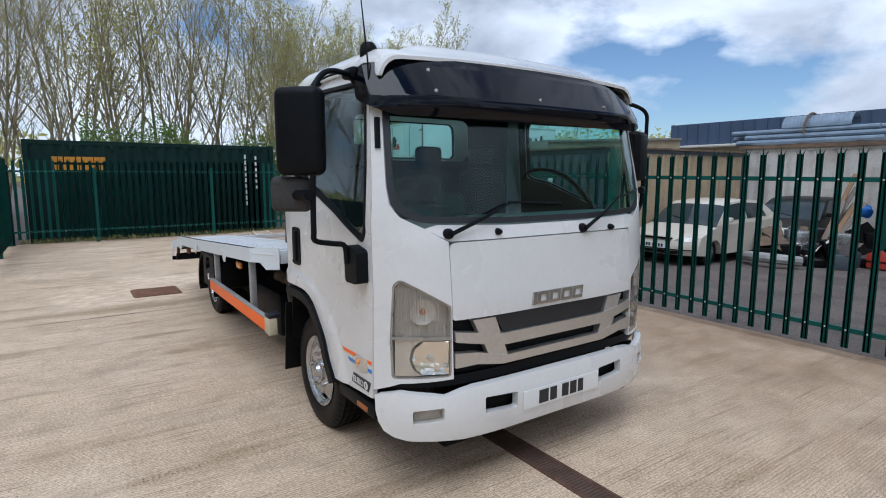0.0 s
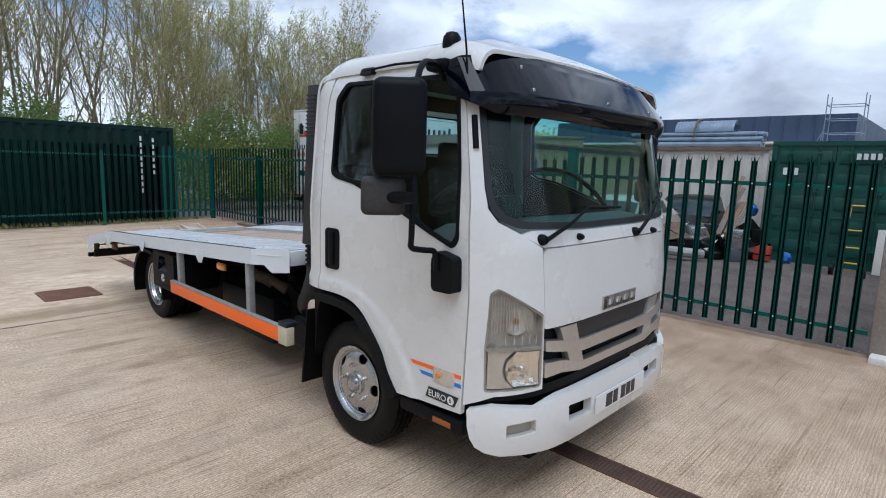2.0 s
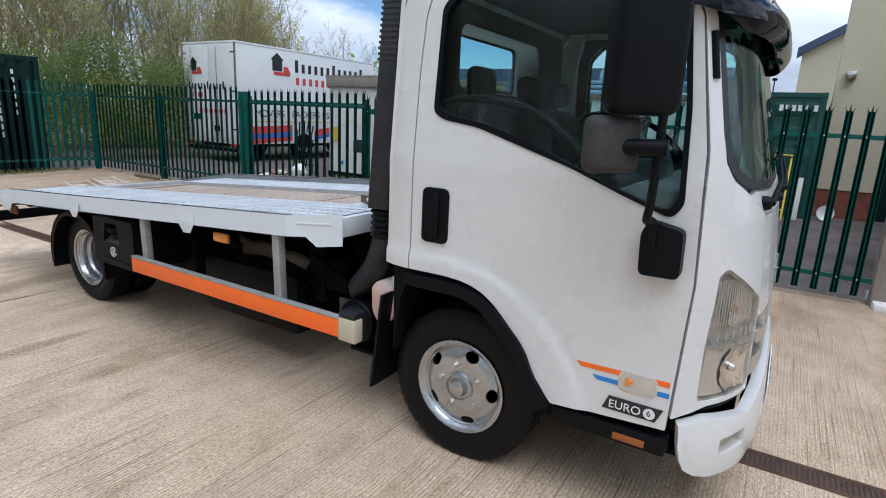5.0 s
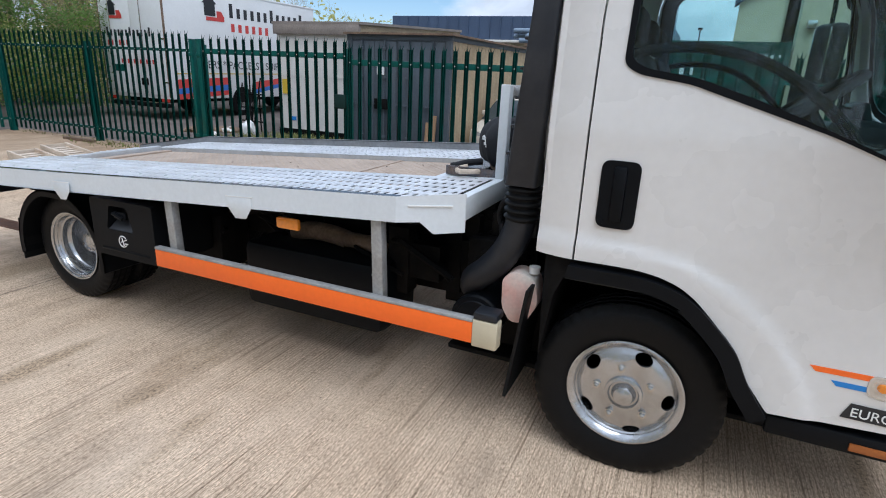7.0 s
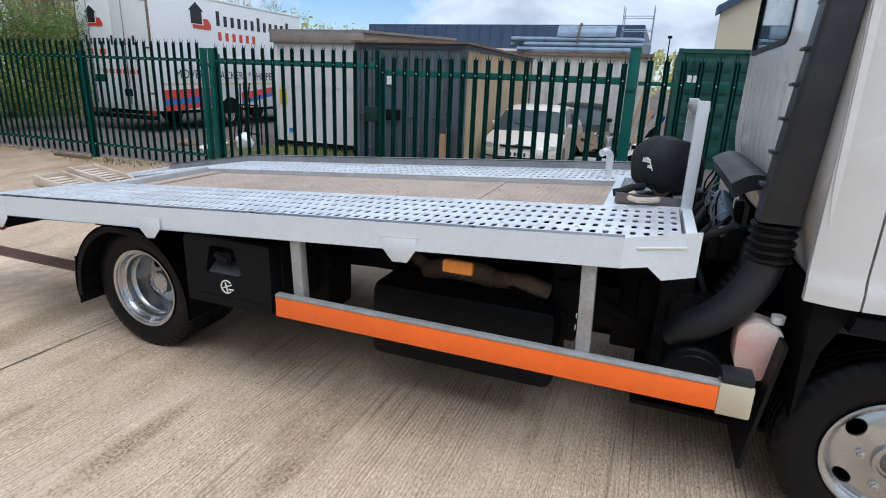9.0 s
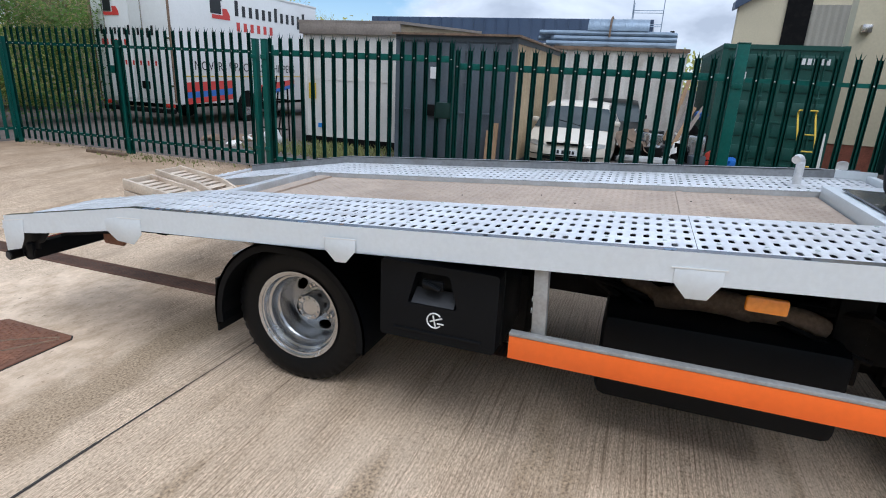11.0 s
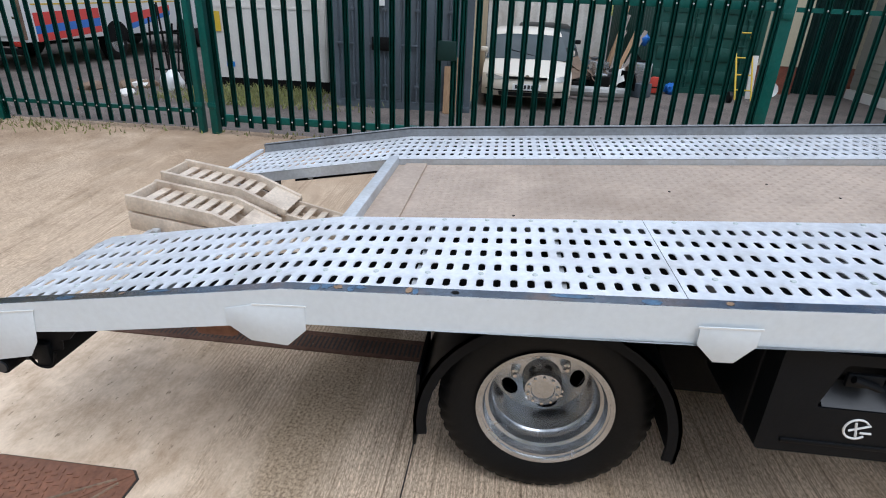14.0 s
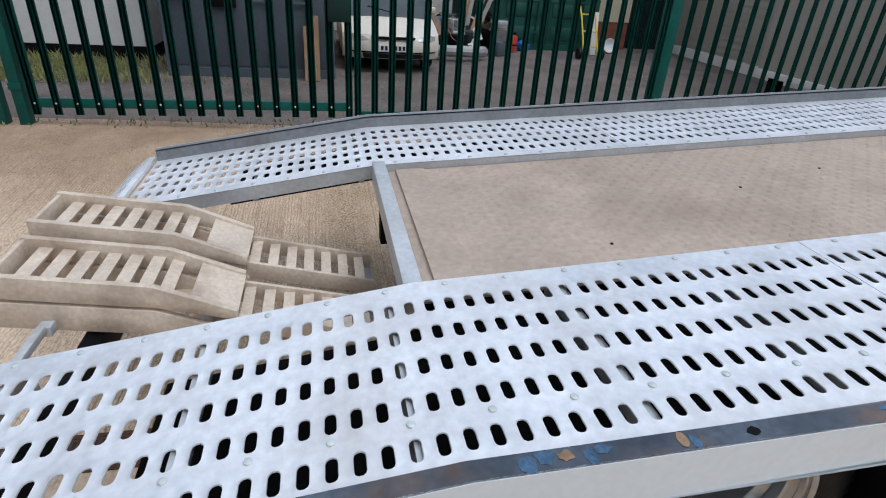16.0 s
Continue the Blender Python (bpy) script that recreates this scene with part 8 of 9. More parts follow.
def far_shed():
    s = thing("industrial_shed", (45, 20, 0), "long low industrial shed with blue-grey sheet roof", "building")
    part("wall", box(40.5, 60, 6.2, 26.0, -0.1, 4.0), M_CLAD, s)
    part("fascia", box(40.0, 60, 6.0, 26.3, 4.0, 5.65), M_SHEETBLUE, s)
    for i in range(24):
        part("fascia_rib", box(39.94, 40.0, 6.4 + i * 0.84, 6.46 + i * 0.84, 4.02, 5.63), M_SHEETBLUE, s)
    part("eave", box(38.8, 40.0, 6.0, 27.2, 3.82, 3.98, 0.02), M_RENDER, s)
    for y in (15.4, 17.0, 21.0):
        part("roof_vent", lathe([(0.12, 0), (0.12, 0.2), (0.18, 0.22), (0.0, 0.3)], 10, Matrix.Translation((44.5, y, 5.65))), M_SHEETBLUE, s)
    sc = thing("scaffold_tower", (39, 6.4, 0), "pale tubular scaffold tower", "scaffold")
    for x in (38.3, 39.6):
        for y in (5.5, 7.3):
            part("standard", tube([(x, y, 0), (x, y, 6.6)], 0.03, 6), M_PIPE, sc)
    for z in (1.5, 3.0, 4.4, 5.2, 6.0):
        for a, b in (((38.3, 5.5), (38.3, 7.3)), ((39.6, 5.5), (39.6, 7.3)), ((38.3, 5.5), (39.6, 5.5)), ((38.3, 7.3), (39.6, 7.3))):
            part("ledger", tube([(*a, z), (*b, z)], 0.025, 6), M_PIPE, sc)
    part("brace", tube([(38.3, 7.6, 2.0), (38.3, 7.3, 5.0)], 0.025, 6), M_PIPE, sc)
    part("brace", tube([(38.3, 8.6, 1.5), (38.3, 7.3, 4.6)], 0.025, 6), M_PIPE, sc)
    return s


far_shed()


def unit_building():
    """Works unit: beige pillars over a brick plinth with dark shutters, a ribbed gable behind and a boarded wing."""
    u = thing("works_unit", (15.5, -0.5, -0.05), "beige clad works unit with dark shutters and brick plinth", "building")
    for a, b in ((0.40, 1.50), (-1.45, -1.0)):
        part("pillar", box(14.9, 15.4, a, b, 0.5, 6.5), M_CLAD, u)
        part("plinth", box(14.92, 15.38, a, b, -0.25, 0.5), M_BRICK, u)
    for a, b in ((-1.0, 0.40), (-2.6, -1.45)):
        sh = part("shutter", corrugated("y", a, b, 15.2, -0.17, 4.0, 0.03, 0.12), M_CONTGREEN, u)
        part("lintel", box(14.95, 15.4, a, b, 4.0, 6.5), M_CLAD, u)
    part("flood_lamp", box(14.75, 14.9, 1.16, 1.36, 2.95, 3.13, 0.02), M_CHROME, u)
    g = thing("gable_building", (29, -2, -0.05), "beige ribbed steel gable building with tall dark doorway", "building")
    part("wall", prism([(2.37, -0.3), (2.37, 5.24), (-5.83, 9.98), (-13.96, 5.24), (-13.96, -0.3)], "x", 29.0, 29.5), M_CLAD, g)
    part("ribbed_cladding", corrugated("y", -13.96, -0.47, 28.97, 0.0, 5.24, 0.04, 0.27), M_CLADGREY, g)
    part("doorway", box(28.90, 29.02, -0.47, 0.48, 0.0, 5.64), M_CHASSIS, g)
    for s in (1, -1):
        part("verge", prism([(-5.83, 9.91), (-5.83 + s * 8.4, 5.03), (-5.83 + s * 8.4, 5.37), (-5.83, 10.25)], "x", 28.75, 29.7), M_SHEETBLUE, g)
    w = thing("boarded_wing", (11, -1.2, -0.05), "grey-brown boarded building wing with pale base strip", "building")
    part("wall", box(6.9, 14.9, -2.6, -0.93, -0.25, 4.2), M_CLADGREY, w)
    for i in range(27):
        z = 0.12 + i * 0.15
        part("board", prism([(-0.925, z), (-0.90, z), (-0.915, z + 0.143), (-0.925, z + 0.143)], "x", 6.92, 14.88), M_CLADGREY, w)
    part("base_strip", box(6.9, 14.88, -0.92, -0.84, -0.25, 0.05), M_RENDER, w)
    part("corner_trim", box(6.86, 7.0, -0.94, -0.86, 0.05, 4.2), M_CLAD, w)


unit_building()


def fence_end():
    p = thing("concrete_post", (6.5, 1.05, 0), "weathered beige concrete post at the fence end", "post")
    part("shaft", box(6.27, 6.47, 0.98, 1.18, -0.1, 2.9, 0.015), M_FASCIA, p)
    part("foot", box(6.10, 6.75, 0.80, 1.16, -0.05, 0.07, 0.02), M_RENDER, p)
    c = thing("site_cabin", (8.2, 0.2, 0), "grey site cabin with white corner trim", "cabin")
    part("body", box(6.95, 9.5, -0.6, 0.75, 0.30, 2.5), M_CLADGREY, c)
    part("corner_trim", box(6.92, 7.02, 0.68, 0.78, 0.30, 2.5, 0.005), M_CLAD, c)
    part("base_frame", box(6.90, 9.5, -0.62, 0.78, 0.22, 0.32, 0.005), M_RENDER, c)
    for x in (7.1, 9.2):
        part("leg", box(x, x + 0.15, 0.4, 0.6, -0.2, 0.22), M_CHASSIS, c)


fence_end()


# ---- scrap and small things beyond the gate ----
def scrap():
    random.seed(8)
    earlier = set(bpy.data.objects)
    jc = thing("fuel_can", (13.7, 3.95, -0.05), "red plastic fuel can on gravel", "can")
    part("body", prism(round_poly([(3.80, -0.02), (4.14, -0.02), (4.14, 0.26), (4.02, 0.34), (3.80, 0.32)], 0.04), "x", 13.62, 13.80, 0.02), M_REDPL, jc)
    part("spout", tube([(13.71, 3.86, 0.32), (13.71, 3.84, 0.38)], 0.03, 10), M_CHASSIS, jc)
    part("band", box(13.612, 13.808, 3.80, 4.14, 0.10, 0.13), M_CHASSIS, jc)
    bb = thing("bag", (14.0, 3.5, -0.05), "crumpled bright blue plastic bag", "bag")
    b = bm_new()
    bmesh.ops.create_icosphere(b, subdivisions=3, radius=0.14)
    for v in b.verts:
        v.co = v.co * (1 + 0.35 * noise.noise(v.co * 14)) + Vector((13.9, 3.55, 0.06))
    part("crumpled_bag", b, M_BLUEPL, bb)
    tarp = thing("bag", (14.0, 4.35, 1.0), "bright blue bag on the scrap heap", "bag")
    b = bm_new()
    bmesh.ops.create_icosphere(b, subdivisions=3, radius=0.13)
    for v in b.verts:
        v.co = v.co * (1 + 0.4 * noise.noise(v.co * 12)) + Vector((13.95, 4.35, 1.12))
    part("crumpled_bag", b, M_BLUEPL, tarp)
    ld = thing("sack_truck", (13.1, 2.25, -0.05), "yellow tubular sack truck leaning on a container", "sack truck")
    for y in (2.08, 2.42):
        part("upright", tube(curve_pts([(12.95, y, 0.02), (13.35, y, 0.75), (13.75, y, 1.25), (13.70, y, 1.36)], 5), 0.02, 8), M_YELLOW, ld)
        part("wheel", lathe([(0.05, -0.03), (0.12, -0.035), (0.12, 0.035), (0.05, 0.03)], 18, Matrix.Translation((13.0, y + (0.10 if y > 2.2 else -0.10), 0.07)) @ Matrix.Rotation(radians(90), 4, "X")), M_RUBBER, ld)
    for x, z in ((13.05, 0.22), (13.22, 0.52), (13.42, 0.86), (13.70, 1.36)):
        part("rung", tube([(x, 2.08, z), (x, 2.42, z)], 0.016, 8), M_YELLOW, ld)
    bd = thing("white_board", (13.6, 1.85, -0.05), "tall white board leaning on a container", "board")
    b = bm_new()
    add_box(b, -0.02, 0.02, -0.07, 0.07, 0, 0.95, 0.004, Matrix.Translation((13.7, 1.85, -0.05)) @ Matrix.Rotation(radians(10), 4, "Y"))
    part("panel", b, M_RENDER, bd)
    sd = thing("satellite_dish", (14.3, 1.2, 0), "white dish lying on its edge", "dish")
    part("dish", lathe([(0.0, 0.0), (0.10, 0.013), (0.17, 0.05), (0.165, 0.058), (0.09, 0.023), (0.0, 0.01)], 24, Matrix.Translation((14.1, 1.25, 0.13)) @ Matrix.Rotation(radians(-80), 4, "Y")), M_VANWHITE, sd)
    # leaning planks
    for i in range(7):
        pk = thing("plank", (13.9, 4.7, -0.05), "weathered plank leaning against scrap", "plank", "leaning planks")
        b = bm_new()
        L = random.uniform(1.4, 2.1)
        add_box(b, -0.012, 0.012, -0.045, 0.045, 0, L, 0.0, Matrix.Translation((13.5 + 0.06 * i, 5.0 + i * 0.05, -0.05)) @ Matrix.Rotation(radians(16 + i), 4, "Y") @ Matrix.Rotation(radians(random.uniform(8, 26)), 4, "X"))
        part("board", b, M_WOOD if i % 2 else M_FASCIA, pk)
    # wheels, panels, boxes in the heap
    cols = [M_CHASSIS, M_CONTGREY, M_RUSTY, M_SILVER, M_RUSTY, M_GREYPL, M_RENDER, M_CHASSIS]
    names = [("scrap_metal", "bent sheet of scrap metal on the heap", "scrap"), ("crate", "dirty plastic crate in the scrap heap", "crate")]
    for i in range(64):
        nm = names[i % 2]
        x, y = random.uniform(13.0, 14.3), random.uniform(4.3, 6.0)
        o = thing(nm[0], (x, y, -0.05), nm[1], nm[2], "scrap heap")
        b = bm_new()
        h = random.uniform(0.12, 0.45)
        if i % 2:
            add_box(b, -0.18, 0.18, -0.14, 0.14, 0, h, 0.02, Matrix.Translation((x, y, -0.05 + (0.3 if i % 3 == 0 else 0))) @ Matrix.Rotation(random.uniform(0, 3), 4, "Z"))
        else:
            bmesh.ops.create_grid(b, x_segments=5, y_segments=5, size=random.uniform(0.14, 0.34))
            for v in b.verts:
                v.co.z = 0.06 * noise.noise(v.co * 7 + Vector((i, 0, 0)))
            bmesh.ops.solidify(b, geom=list(b.faces), thickness=0.008)
            bmesh.ops.transform(b, matrix=Matrix.Translation((x, y, random.uniform(0.12, 0.55))) @ Euler((random.uniform(0.4, 1.4), random.uniform(-0.6, 0.6), random.uniform(0, 6))).to_matrix().to_4x4(), verts=b.verts)
        part("shell", b, cols[i % 8], o)
    for i in range(4):
        x, y = 13.2 + 0.25 * i, 4.9 + 0.3 * (i % 3)
        t_ = thing("old_tyre", (x, y, -0.05), "old tyre lying in the scrap heap", "tyre", "scrap heap")
        part("tyre", lathe([(0.17, -0.08), (0.27, -0.09), (0.30, -0.05), (0.30, 0.05), (0.27, 0.09), (0.17, 0.08)], 24, Matrix.Translation((x, y, 0.05 + 0.2 * (i % 2))) @ Matrix.Rotation(radians(20 * i), 4, "X"), closed=True), M_RUBBER, t_)
    pd = thing("bumper_shell", (12.6, 5.4, -0.05), "grey loose car bumper on the gravel", "bumper")
    part("shell", tube(curve_pts([(12.5, 4.9, 0.10), (12.2, 5.2, 0.14), (12.2, 5.7, 0.14), (12.5, 6.0, 0.10)], 6), 0.11, 10), M_DULLALU, pd)
    for i, (y, w, h) in enumerate(((8.30, 0.10, 0.95), (8.42, 0.12, 0.80))):
        pk = thing("plank", (9.85, y, -0.05), "short raw timber board against a container", "plank", "timber boards")
        b = bm_new()
        add_box(b, -0.02, 0.02, -w / 2, w / 2, 0, h, 0.0, Matrix.Translation((9.86, y, -0.05)) @ Matrix.Rotation(radians(7), 4, "Y"))
        part("board", b, M_WOOD, pk)
    tr = thing("garden_trolley", (10.9, 13.9, -0.05), "dark metal trolley and frames beside the shed", "trolley")
    for i in range(9):
        a = random.uniform(-0.25, 0.25)
        part("bar", tube([(10.8 + random.uniform(-0.2, 0.3), 13.75 + 0.09 * i, 0.02), (11.0 + a, 13.75 + 0.09 * i + a, 1.15 + random.uniform(-0.3, 0.4))], 0.02, 6), M_CHASSIS, tr)
    for i in range(3):
        part("cross_bar", tube([(10.9, 13.75, 0.3 + 0.35 * i), (10.95, 14.5, 0.3 + 0.35 * i)], 0.02, 6), M_CHASSIS, tr)
    sk = thing("sack", (10.6, 13.85, -0.05), "white and blue plastic sack on the ground", "sack")
    b = bm_new()
    bmesh.ops.create_icosphere(b, subdivisions=3, radius=0.2)
    for v in b.verts:
        v.co = Vector((v.co.x, v.co.y, v.co.z * 1.2)) * (1 + 0.3 * noise.noise(v.co * 8)) + Vector((10.5, 13.9, 0.12))
    part("crumpled_sack", b, M_DECALWHT, sk)
    for i in range(5):
        rb = thing("rubble_lump", (10.2, 14.5, -0.05), "grey lump of rubble on the ground", "rubble", "rubble")
        b = bm_new()
        bmesh.ops.create_icosphere(b, subdivisions=2, radius=random.uniform(0.12, 0.26))
        cx, cy = random.uniform(9.6, 11.0), random.uniform(14.2, 15.6)
        for v in b.verts:
            v.co = Vector((v.co.x * 1.5, v.co.y, v.co.z * 0.6)) * (1 + 0.4 * noise.noise(v.co * 6 + Vector((i, 0, 0)))) + Vector((cx, cy, 0.04))
        part("lump", b, M_RENDER if i % 2 else M_RUST, rb)
    # the gravel lies lower beyond the gate
    for ob in set(bpy.data.objects) - earlier:
        if ob.parent is None:
            ob.location.z -= 0.105
    wd = thing("timber_beam", (6.05, 13.9, 0.14), "dark timber beam lying at the fence foot", "beam")
    part("beam", box(6.0, 6.08, 13.45, 14.3, 0.13, 0.19, 0.01), M_RUSTY, wd)


scrap()


# ---- grass, weeds and gravel ----
def blades(n, pick, h0, h1, seed):
    random.seed(seed)
    vs, fs = [], []
    for i in range(n):
        x, y, z = pick()
        h = random.uniform(h0, h1)
        a = random.uniform(0, math.pi * 2)
        w = 0.006 + 0.01 * random.random()
        lx, ly = random.uniform(-0.6, 0.6) * h, random.uniform(-0.6, 0.6) * h
        k = len(vs)
        vs += [(x - w * math.cos(a), y - w * math.sin(a), z), (x + w * math.cos(a), y + w * math.sin(a), z), (x + lx * 0.4 + w * 0.6, y + ly * 0.4, z + h * 0.6), (x + lx, y + ly, z + h)]
        fs += [(k, k + 1, k + 2), (k, k + 2, k + 3)]
    me = bpy.data.meshes.new("grass")
    me.from_pydata(vs, [], fs)
    return me


def weeds():
    def along_gate():
        y = random.uniform(7.5, 16.0)
        return (random.uniform(6.15, 6.45), y, 0.13)
    def by_shed():
        return (random.uniform(9.3, 11.2), random.gauss(12.2, 0.9), -0.14)
    def north():
        return (random.uniform(-0.9, 5.8), random.gauss(16.15, 0.1), 0.12)
    def tuft():
        return (random.gauss(6.0, 0.12), random.gauss(12.9, 0.5), 0.14)
    for nm, n, pick, h0, h1, s in (("grass_gate", 420, along_gate, 0.015, 0.06, 1), ("grass_shed", 3200, by_shed, 0.03, 0.16, 2), ("grass_north", 900, north, 0.02, 0.14, 3), ("grass_tuft", 160, tuft, 0.02, 0.08, 4)):
        me = blades(n, pick, h0, h1, s)
        me.materials.append(M_GRASS)
        tagged(new("grass", me), "short weedy grass at the fence and shed foot", "grass", kind="stuff")
    # loose stones on the gravel
    random.seed(77)
    vs, fs = [], []
    for i in range(5200):
        x = random.uniform(6.5, 14.5)
        y = random.uniform(0.5, 16.0)
        if x > 10 and 8 < y < 10.6:
            continue
        r = random.uniform(0.008, 0.028)
        k = len(vs)
        z = float(np.interp(x, (6.4, 9.0), (-0.05, -0.16))) if y < 12 else (0.02 if x < 8 else -0.10)
        vs += [(x + r * math.cos(a), y + r * 0.8 * math.sin(a), z - 0.002) for a in (0, 1.57, 3.14, 4.71)] + [(x + r * 0.2, y, z + r * 0.8)]
        fs += [(k, k + 1, k + 4), (k + 1, k + 2, k + 4), (k + 2, k + 3, k + 4), (k + 3, k, k + 4)]
    me = bpy.data.meshes.new("gravel")
    me.from_pydata(vs, [], fs)
    me.materials.append(mat("loose_stone", (0.30, 0.26, 0.23), 0.9, var=0.5, scale=3, fine=20))
    tagged(new("gravel", me), "loose pale stones on the gravel ground", "gravel", kind="stuff")
    # dry leaves and grit on the slab
    random.seed(5)
    vs, fs = [], []
    for i in range(200):
        x, y = (random.uniform(5.9, 6.3), random.uniform(0.8, 16)) if i % 3 == 0 else (random.uniform(-3, 6), random.uniform(-1, 15.5))
        r = random.uniform(0.004, 0.012)
        a = random.uniform(0, 6.28)
        z = ground_z(x, y) + 0.002
        k = len(vs)
        vs += [(x + r * math.cos(a + t), y + r * 0.6 * math.sin(a + t), z + random.uniform(0, 0.008)) for t in (0, 2.0, 4.1)]
        fs.append((k, k + 1, k + 2))
    me = bpy.data.meshes.new("leaf_litter")
    me.from_pydata(vs, [], fs)
    me.materials.append(M_RUSTY)
    tagged(new("leaf_litter", me), "scattered dry leaf bits on the concrete", "litter", kind="stuff")


weeds()


# ---- trees ----
def tree_meshes(seed, height, leaf_n, leaf_mat, stems=1, spread=0.32, leaf_r=0.042):
    """Trunk mesh with limbs and twigs, and a crown mesh of many small leaf clumps with gaps."""
    rng = random.Random(seed)
    b = bm_new()
    tips = []

    def limb(p, d, L, r, level):
        n = 4 if level < 2 else 3
        pts, q, dd = [p], p.copy(), d.copy()
        for i in range(n):
            dd = (dd + Vector((rng.uniform(-1, 1), rng.uniform(-1, 1), rng.uniform(-0.3, 0.7))) * (0.10 if level == 0 else 0.18)).normalized()
            q = q + dd * (L / n)
            pts.append(q.copy())
        rad = [max(0.007, r * (1 - 0.75 * i / n)) for i in range(n + 1)]
        add_tube(b, pts, rad, 6 if level == 0 else (4 if level == 1 else 3), cap=False)
        if level >= 2:
            for q in pts[1:]:
                tips.append(q)
        if level < 3:
            kids = (8, 6, 4)[level]
            for k in range(kids):
                t = (0.10 + 0.86 * (k + rng.random()) / kids) if level == 0 else (0.2 + 0.8 * (k + rng.random()) / kids)
                i = min(n - 1, int(t * n))
                s = pts[i].lerp(pts[i + 1], t * n - i)
                az = rng.uniform(0, 2 * math.pi)
                out = Vector((math.cos(az), math.sin(az), 0))
                nd = (dd * (0.75 if level == 0 else 0.7) + out * (spread * 2.2 if level == 0 else 0.6) + Vector((0, 0, 0.35))).normalized()
                limb(s, nd, L * (0.42 if level == 0 else 0.5) * (1.15 - 0.5 * t), rad[i] * 0.58, level + 1)

    for k in range(stems):
        a = rng.uniform(0, 2 * math.pi)
        lean = Vector((math.cos(a) * 0.12, math.sin(a) * 0.12, 1)).normalized() if stems > 1 else Vector((rng.uniform(-0.05, 0.05), rng.uniform(-0.05, 0.05), 1)).normalized()
        limb(Vector((rng.uniform(-0.35, 0.35), rng.uniform(-0.35, 0.35), -0.1)) if stems > 1 else Vector((0, 0, -0.1)), lean, height * rng.uniform(0.85, 1.0), 0.064 * height / 9, 0)
    me_t = mesh_only("trunk", b, M_BARK, 60)
    vs, fs = [], []
    for i in range(leaf_n):
        p = rng.choice(tips) + Vector((rng.gauss(0, 0.10), rng.gauss(0, 0.10), rng.gauss(0, 0.10)))
        r = leaf_r * rng.uniform(0.5, 1.4)
        u = Vector((rng.gauss(0, 1), rng.gauss(0, 1), rng.gauss(0, 1))).normalized()
        w = u.orthogonal().normalized()
        k = len(vs)
        vs += [tuple(p + u * r), tuple(p + w * r * 0.55), tuple(p - u * r), tuple(p - w * r * 0.55 + Vector((0, 0, r * 0.3)))]
        fs.append((k, k + 1, k + 2, k + 3))
    me_c = bpy.data.meshes.new("crown")
    me_c.from_pydata(vs, [], fs)
    me_c.materials.append(leaf_mat)
    return me_t, me_c


TREES = [tree_meshes(s, h, n, M_LEAF, st, sp) for s, h, n, st, sp in ((1, 9.5, 1500, 2, 0.26), (2, 10.5, 900, 2, 0.22), (3, 8.5, 3800, 3, 0.26), (4, 9.0, 3600, 2, 0.28), (5, 10.0, 700, 3, 0.22))]


def plant(kind, x, y, s, turn_deg, label="slender spring tree with thin branches and young yellow-green leaves"):
    t = thing("tree", (x, y, -0.05), label, "tree", "grove")
    m = Matrix.Translation((x, y, -0.05)) @ Matrix.Rotation(radians(turn_deg), 4, "Z") @ Matrix.Scale(s, 4)
    for nm, me in zip(("trunk", "crown"), TREES[kind]):
        o = attach(new(nm, me), t)
        o.matrix_basis = m
    return t


random.seed(15)
for i in range(38):
    x = -9 + 31 * (i + random.uniform(-0.4, 0.4)) / 38
    y = random.uniform(21.5, 30)
    top = 1.0 if x < 11 else max(0.55, 1.0 - (x - 11) * 0.032)
    plant((0, 1, 4, 0, 1, 4, 3)[i % 7] if x < 6 else (2, 3, 0)[i % 3], x, y, top * random.uniform(0.85, 1.15), random.uniform(0, 360))
for i in range(16):
    plant(i % 5, random.uniform(-19, -13), -9 + 24 * i / 16, random.uniform(0.8, 1.1), random.uniform(0, 360))
for i in range(9):
    plant((2, 3)[i % 2], 12.5 + i * 0.95, random.uniform(23.5, 27), 1.02 - 0.042 * i, random.uniform(0, 360), "leafy spring tree with dense yellow-green crown")
for i in range(18):
    plant((0, 1, 4)[i % 3], random.uniform(-20, -8.5), 9 + 16 * i / 18, random.uniform(0.85, 1.15), random.uniform(0, 360))
for i in range(16):
    plant(i % 5, -16 + 3.1 * i, random.uniform(-27, -20), random.uniform(0.8, 1.1), random.uniform(0, 360))
for i in range(14):
    plant((i * 2) % 5, 19 + i * 1.6, random.uniform(29, 36), random.uniform(0.5, 0.7), random.uniform(0, 360))


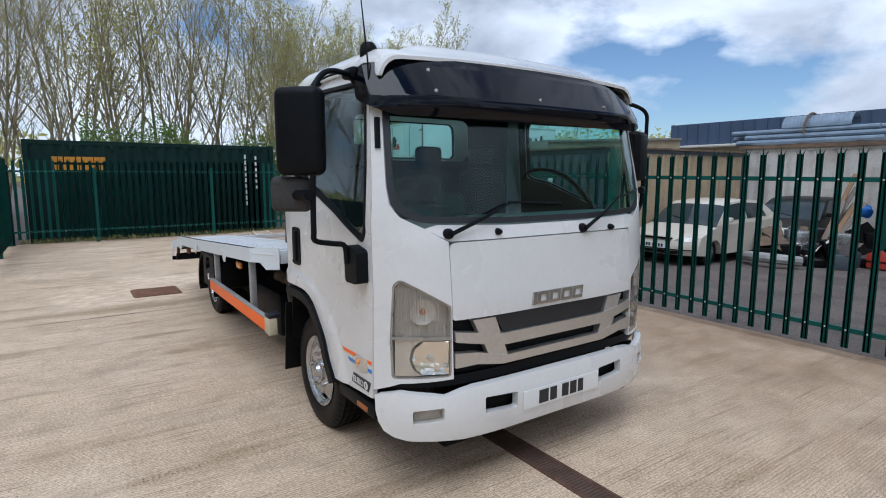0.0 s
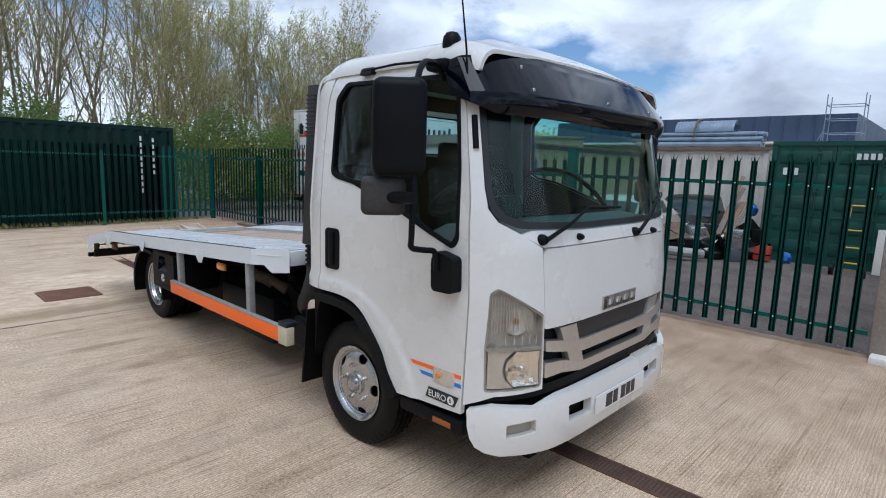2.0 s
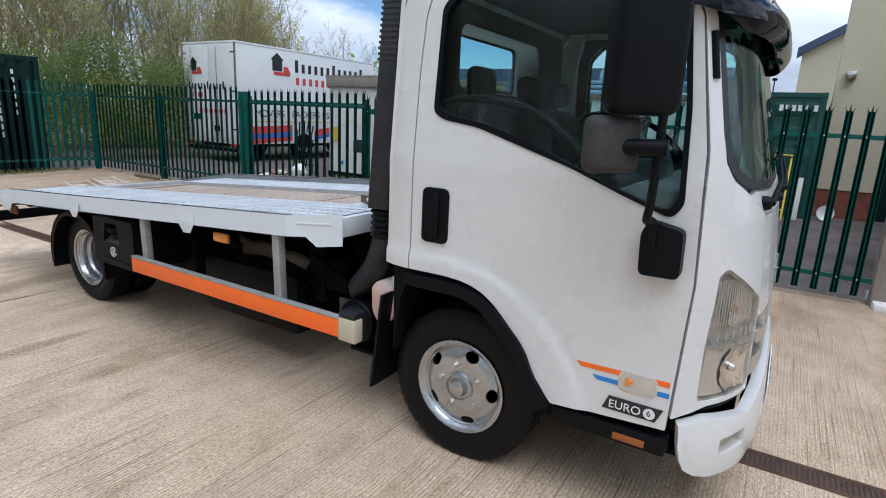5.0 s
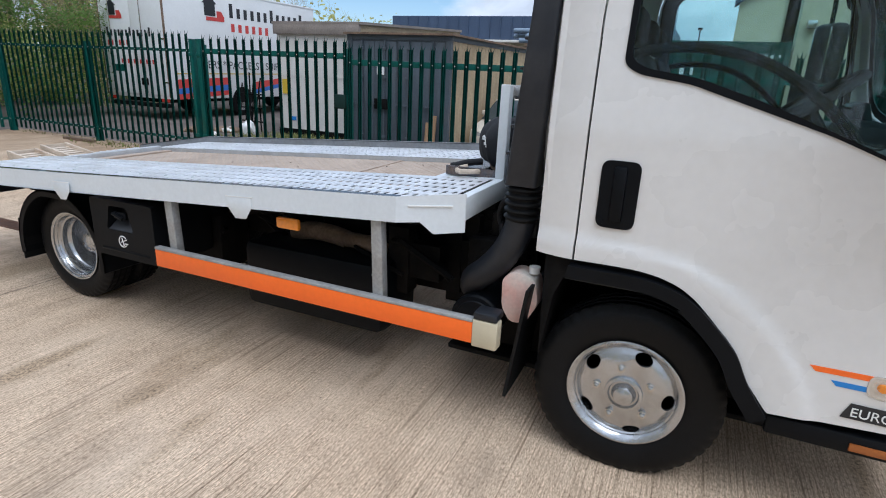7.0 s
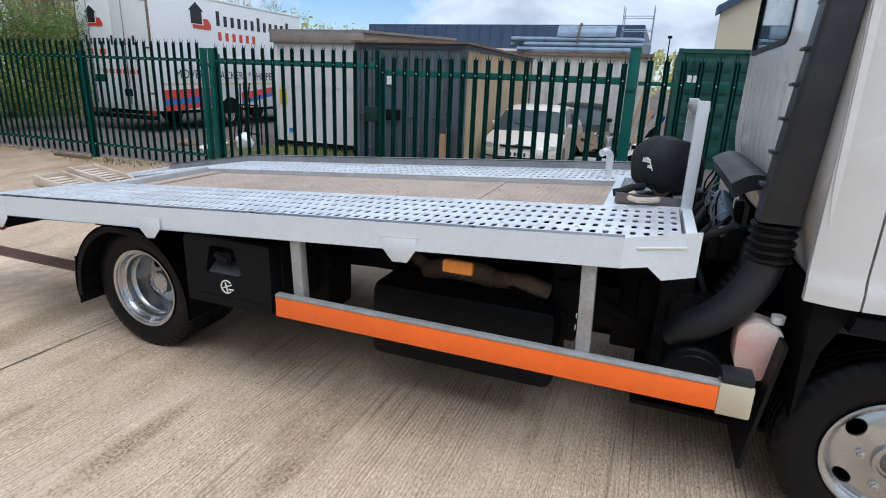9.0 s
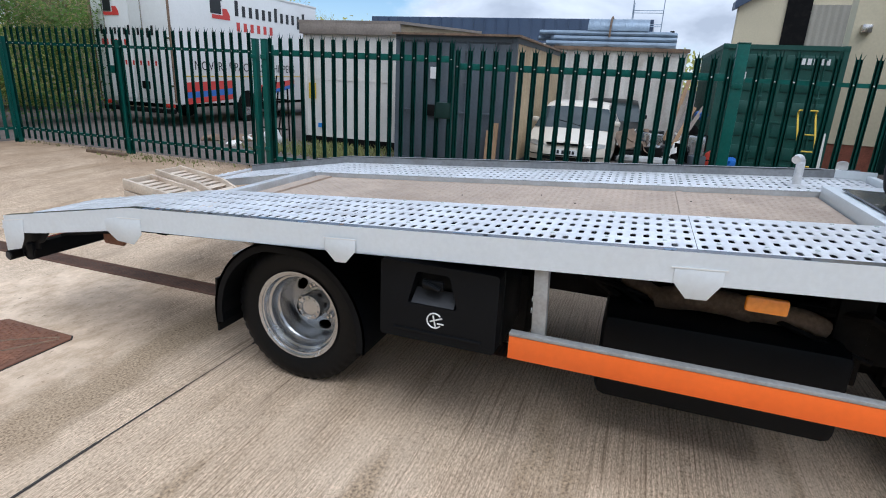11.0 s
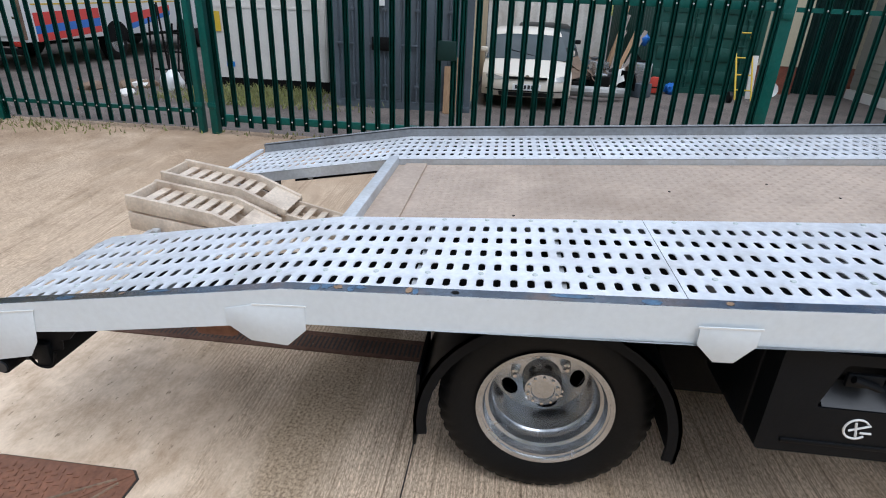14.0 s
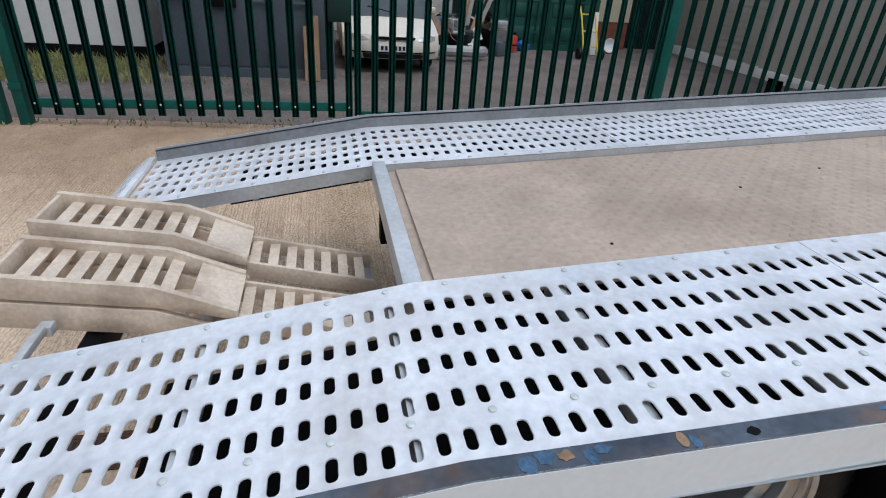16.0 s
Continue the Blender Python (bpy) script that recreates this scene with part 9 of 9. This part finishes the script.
def shrub_bank(name, n, pick, r, seed, leaf_mat, label):
    """A dense hedge of many small leaves with an uneven outline."""
    rng = random.Random(seed)
    vs, fs = [], []
    for i in range(n):
        p = Vector(pick(rng))
        u = Vector((rng.gauss(0, 1), rng.gauss(0, 1), rng.gauss(0, 1))).normalized()
        w = u.orthogonal().normalized()
        q = r * rng.uniform(0.5, 1.5)
        k = len(vs)
        vs += [tuple(p + u * q), tuple(p + w * q * 0.6), tuple(p - u * q), tuple(p - w * q * 0.6)]
        fs.append((k, k + 1, k + 2, k + 3))
    me = bpy.data.meshes.new(name)
    me.from_pydata(vs, [], fs)
    me.materials.append(leaf_mat)
    return tagged(new(name, me), label, "hedge", kind="stuff")


def hedge_pick(x0, x1, y0, y1, h, rough=1.0):
    def f(rng):
        x = rng.uniform(x0, x1)
        top = h * (0.6 + rough * (0.25 * math.sin(x * 0.9) + 0.25 * math.sin(x * 2.3 + 1)) + 0.15 * rng.random())
        return (x, rng.uniform(y0, y1), max(0.0, top) * rng.random() ** 0.6)
    return f


shrub_bank("hedge_north", 34000, hedge_pick(0.6, 12, 19.6, 21.0, 4.5, 0.25), 0.04, 5, M_BUSH, "leafy green undergrowth beneath the trees")
shrub_bank("hedge_west", 50000, lambda rng: (rng.uniform(-18, -14), rng.uniform(-26, 22), 3.6 * rng.random() ** 0.8), 0.06, 8, M_LEAFDK, "tall leafy belt of trees behind the yard")
shrub_bank("hedge_east", 26000, hedge_pick(6.5, 26, 24.0, 27.5, 3.6), 0.08, 6, M_LEAF, "leafy green bank of bushes behind the van")
shrub_bank("hedge_far", 16000, hedge_pick(22, 60, 34.0, 42, 6.2), 0.20, 7, M_LEAF, "distant belt of spring foliage")


def far_woods():
    """Low wooded horizon far beyond the buildings."""
    def pick(rng):
        a = rng.uniform(-2.2, 2.6)
        d = rng.uniform(110, 150)
        h = 6.5 + 2.0 * math.sin(a * 9) + 1.5 * math.sin(a * 23 + 1)
        return (d * math.cos(a), d * math.sin(a), h * rng.random() ** 0.7)
    shrub_bank("far_woods", 30000, pick, 0.55, 9, M_LEAF, "low line of distant woods on the horizon")
    p = thing("street_lamp", (60, 4.0, 0), "distant lamp column beyond the sheds", "lamp")
    part("column", tube([(60, 4.4, -0.05), (60, 4.4, 6.4)], [0.09, 0.05], 8), M_CHASSIS, p)
    part("lantern", box(59.5, 60.3, 4.2, 4.6, 6.4, 6.6, 0.05), M_CHASSIS, p)


far_woods()
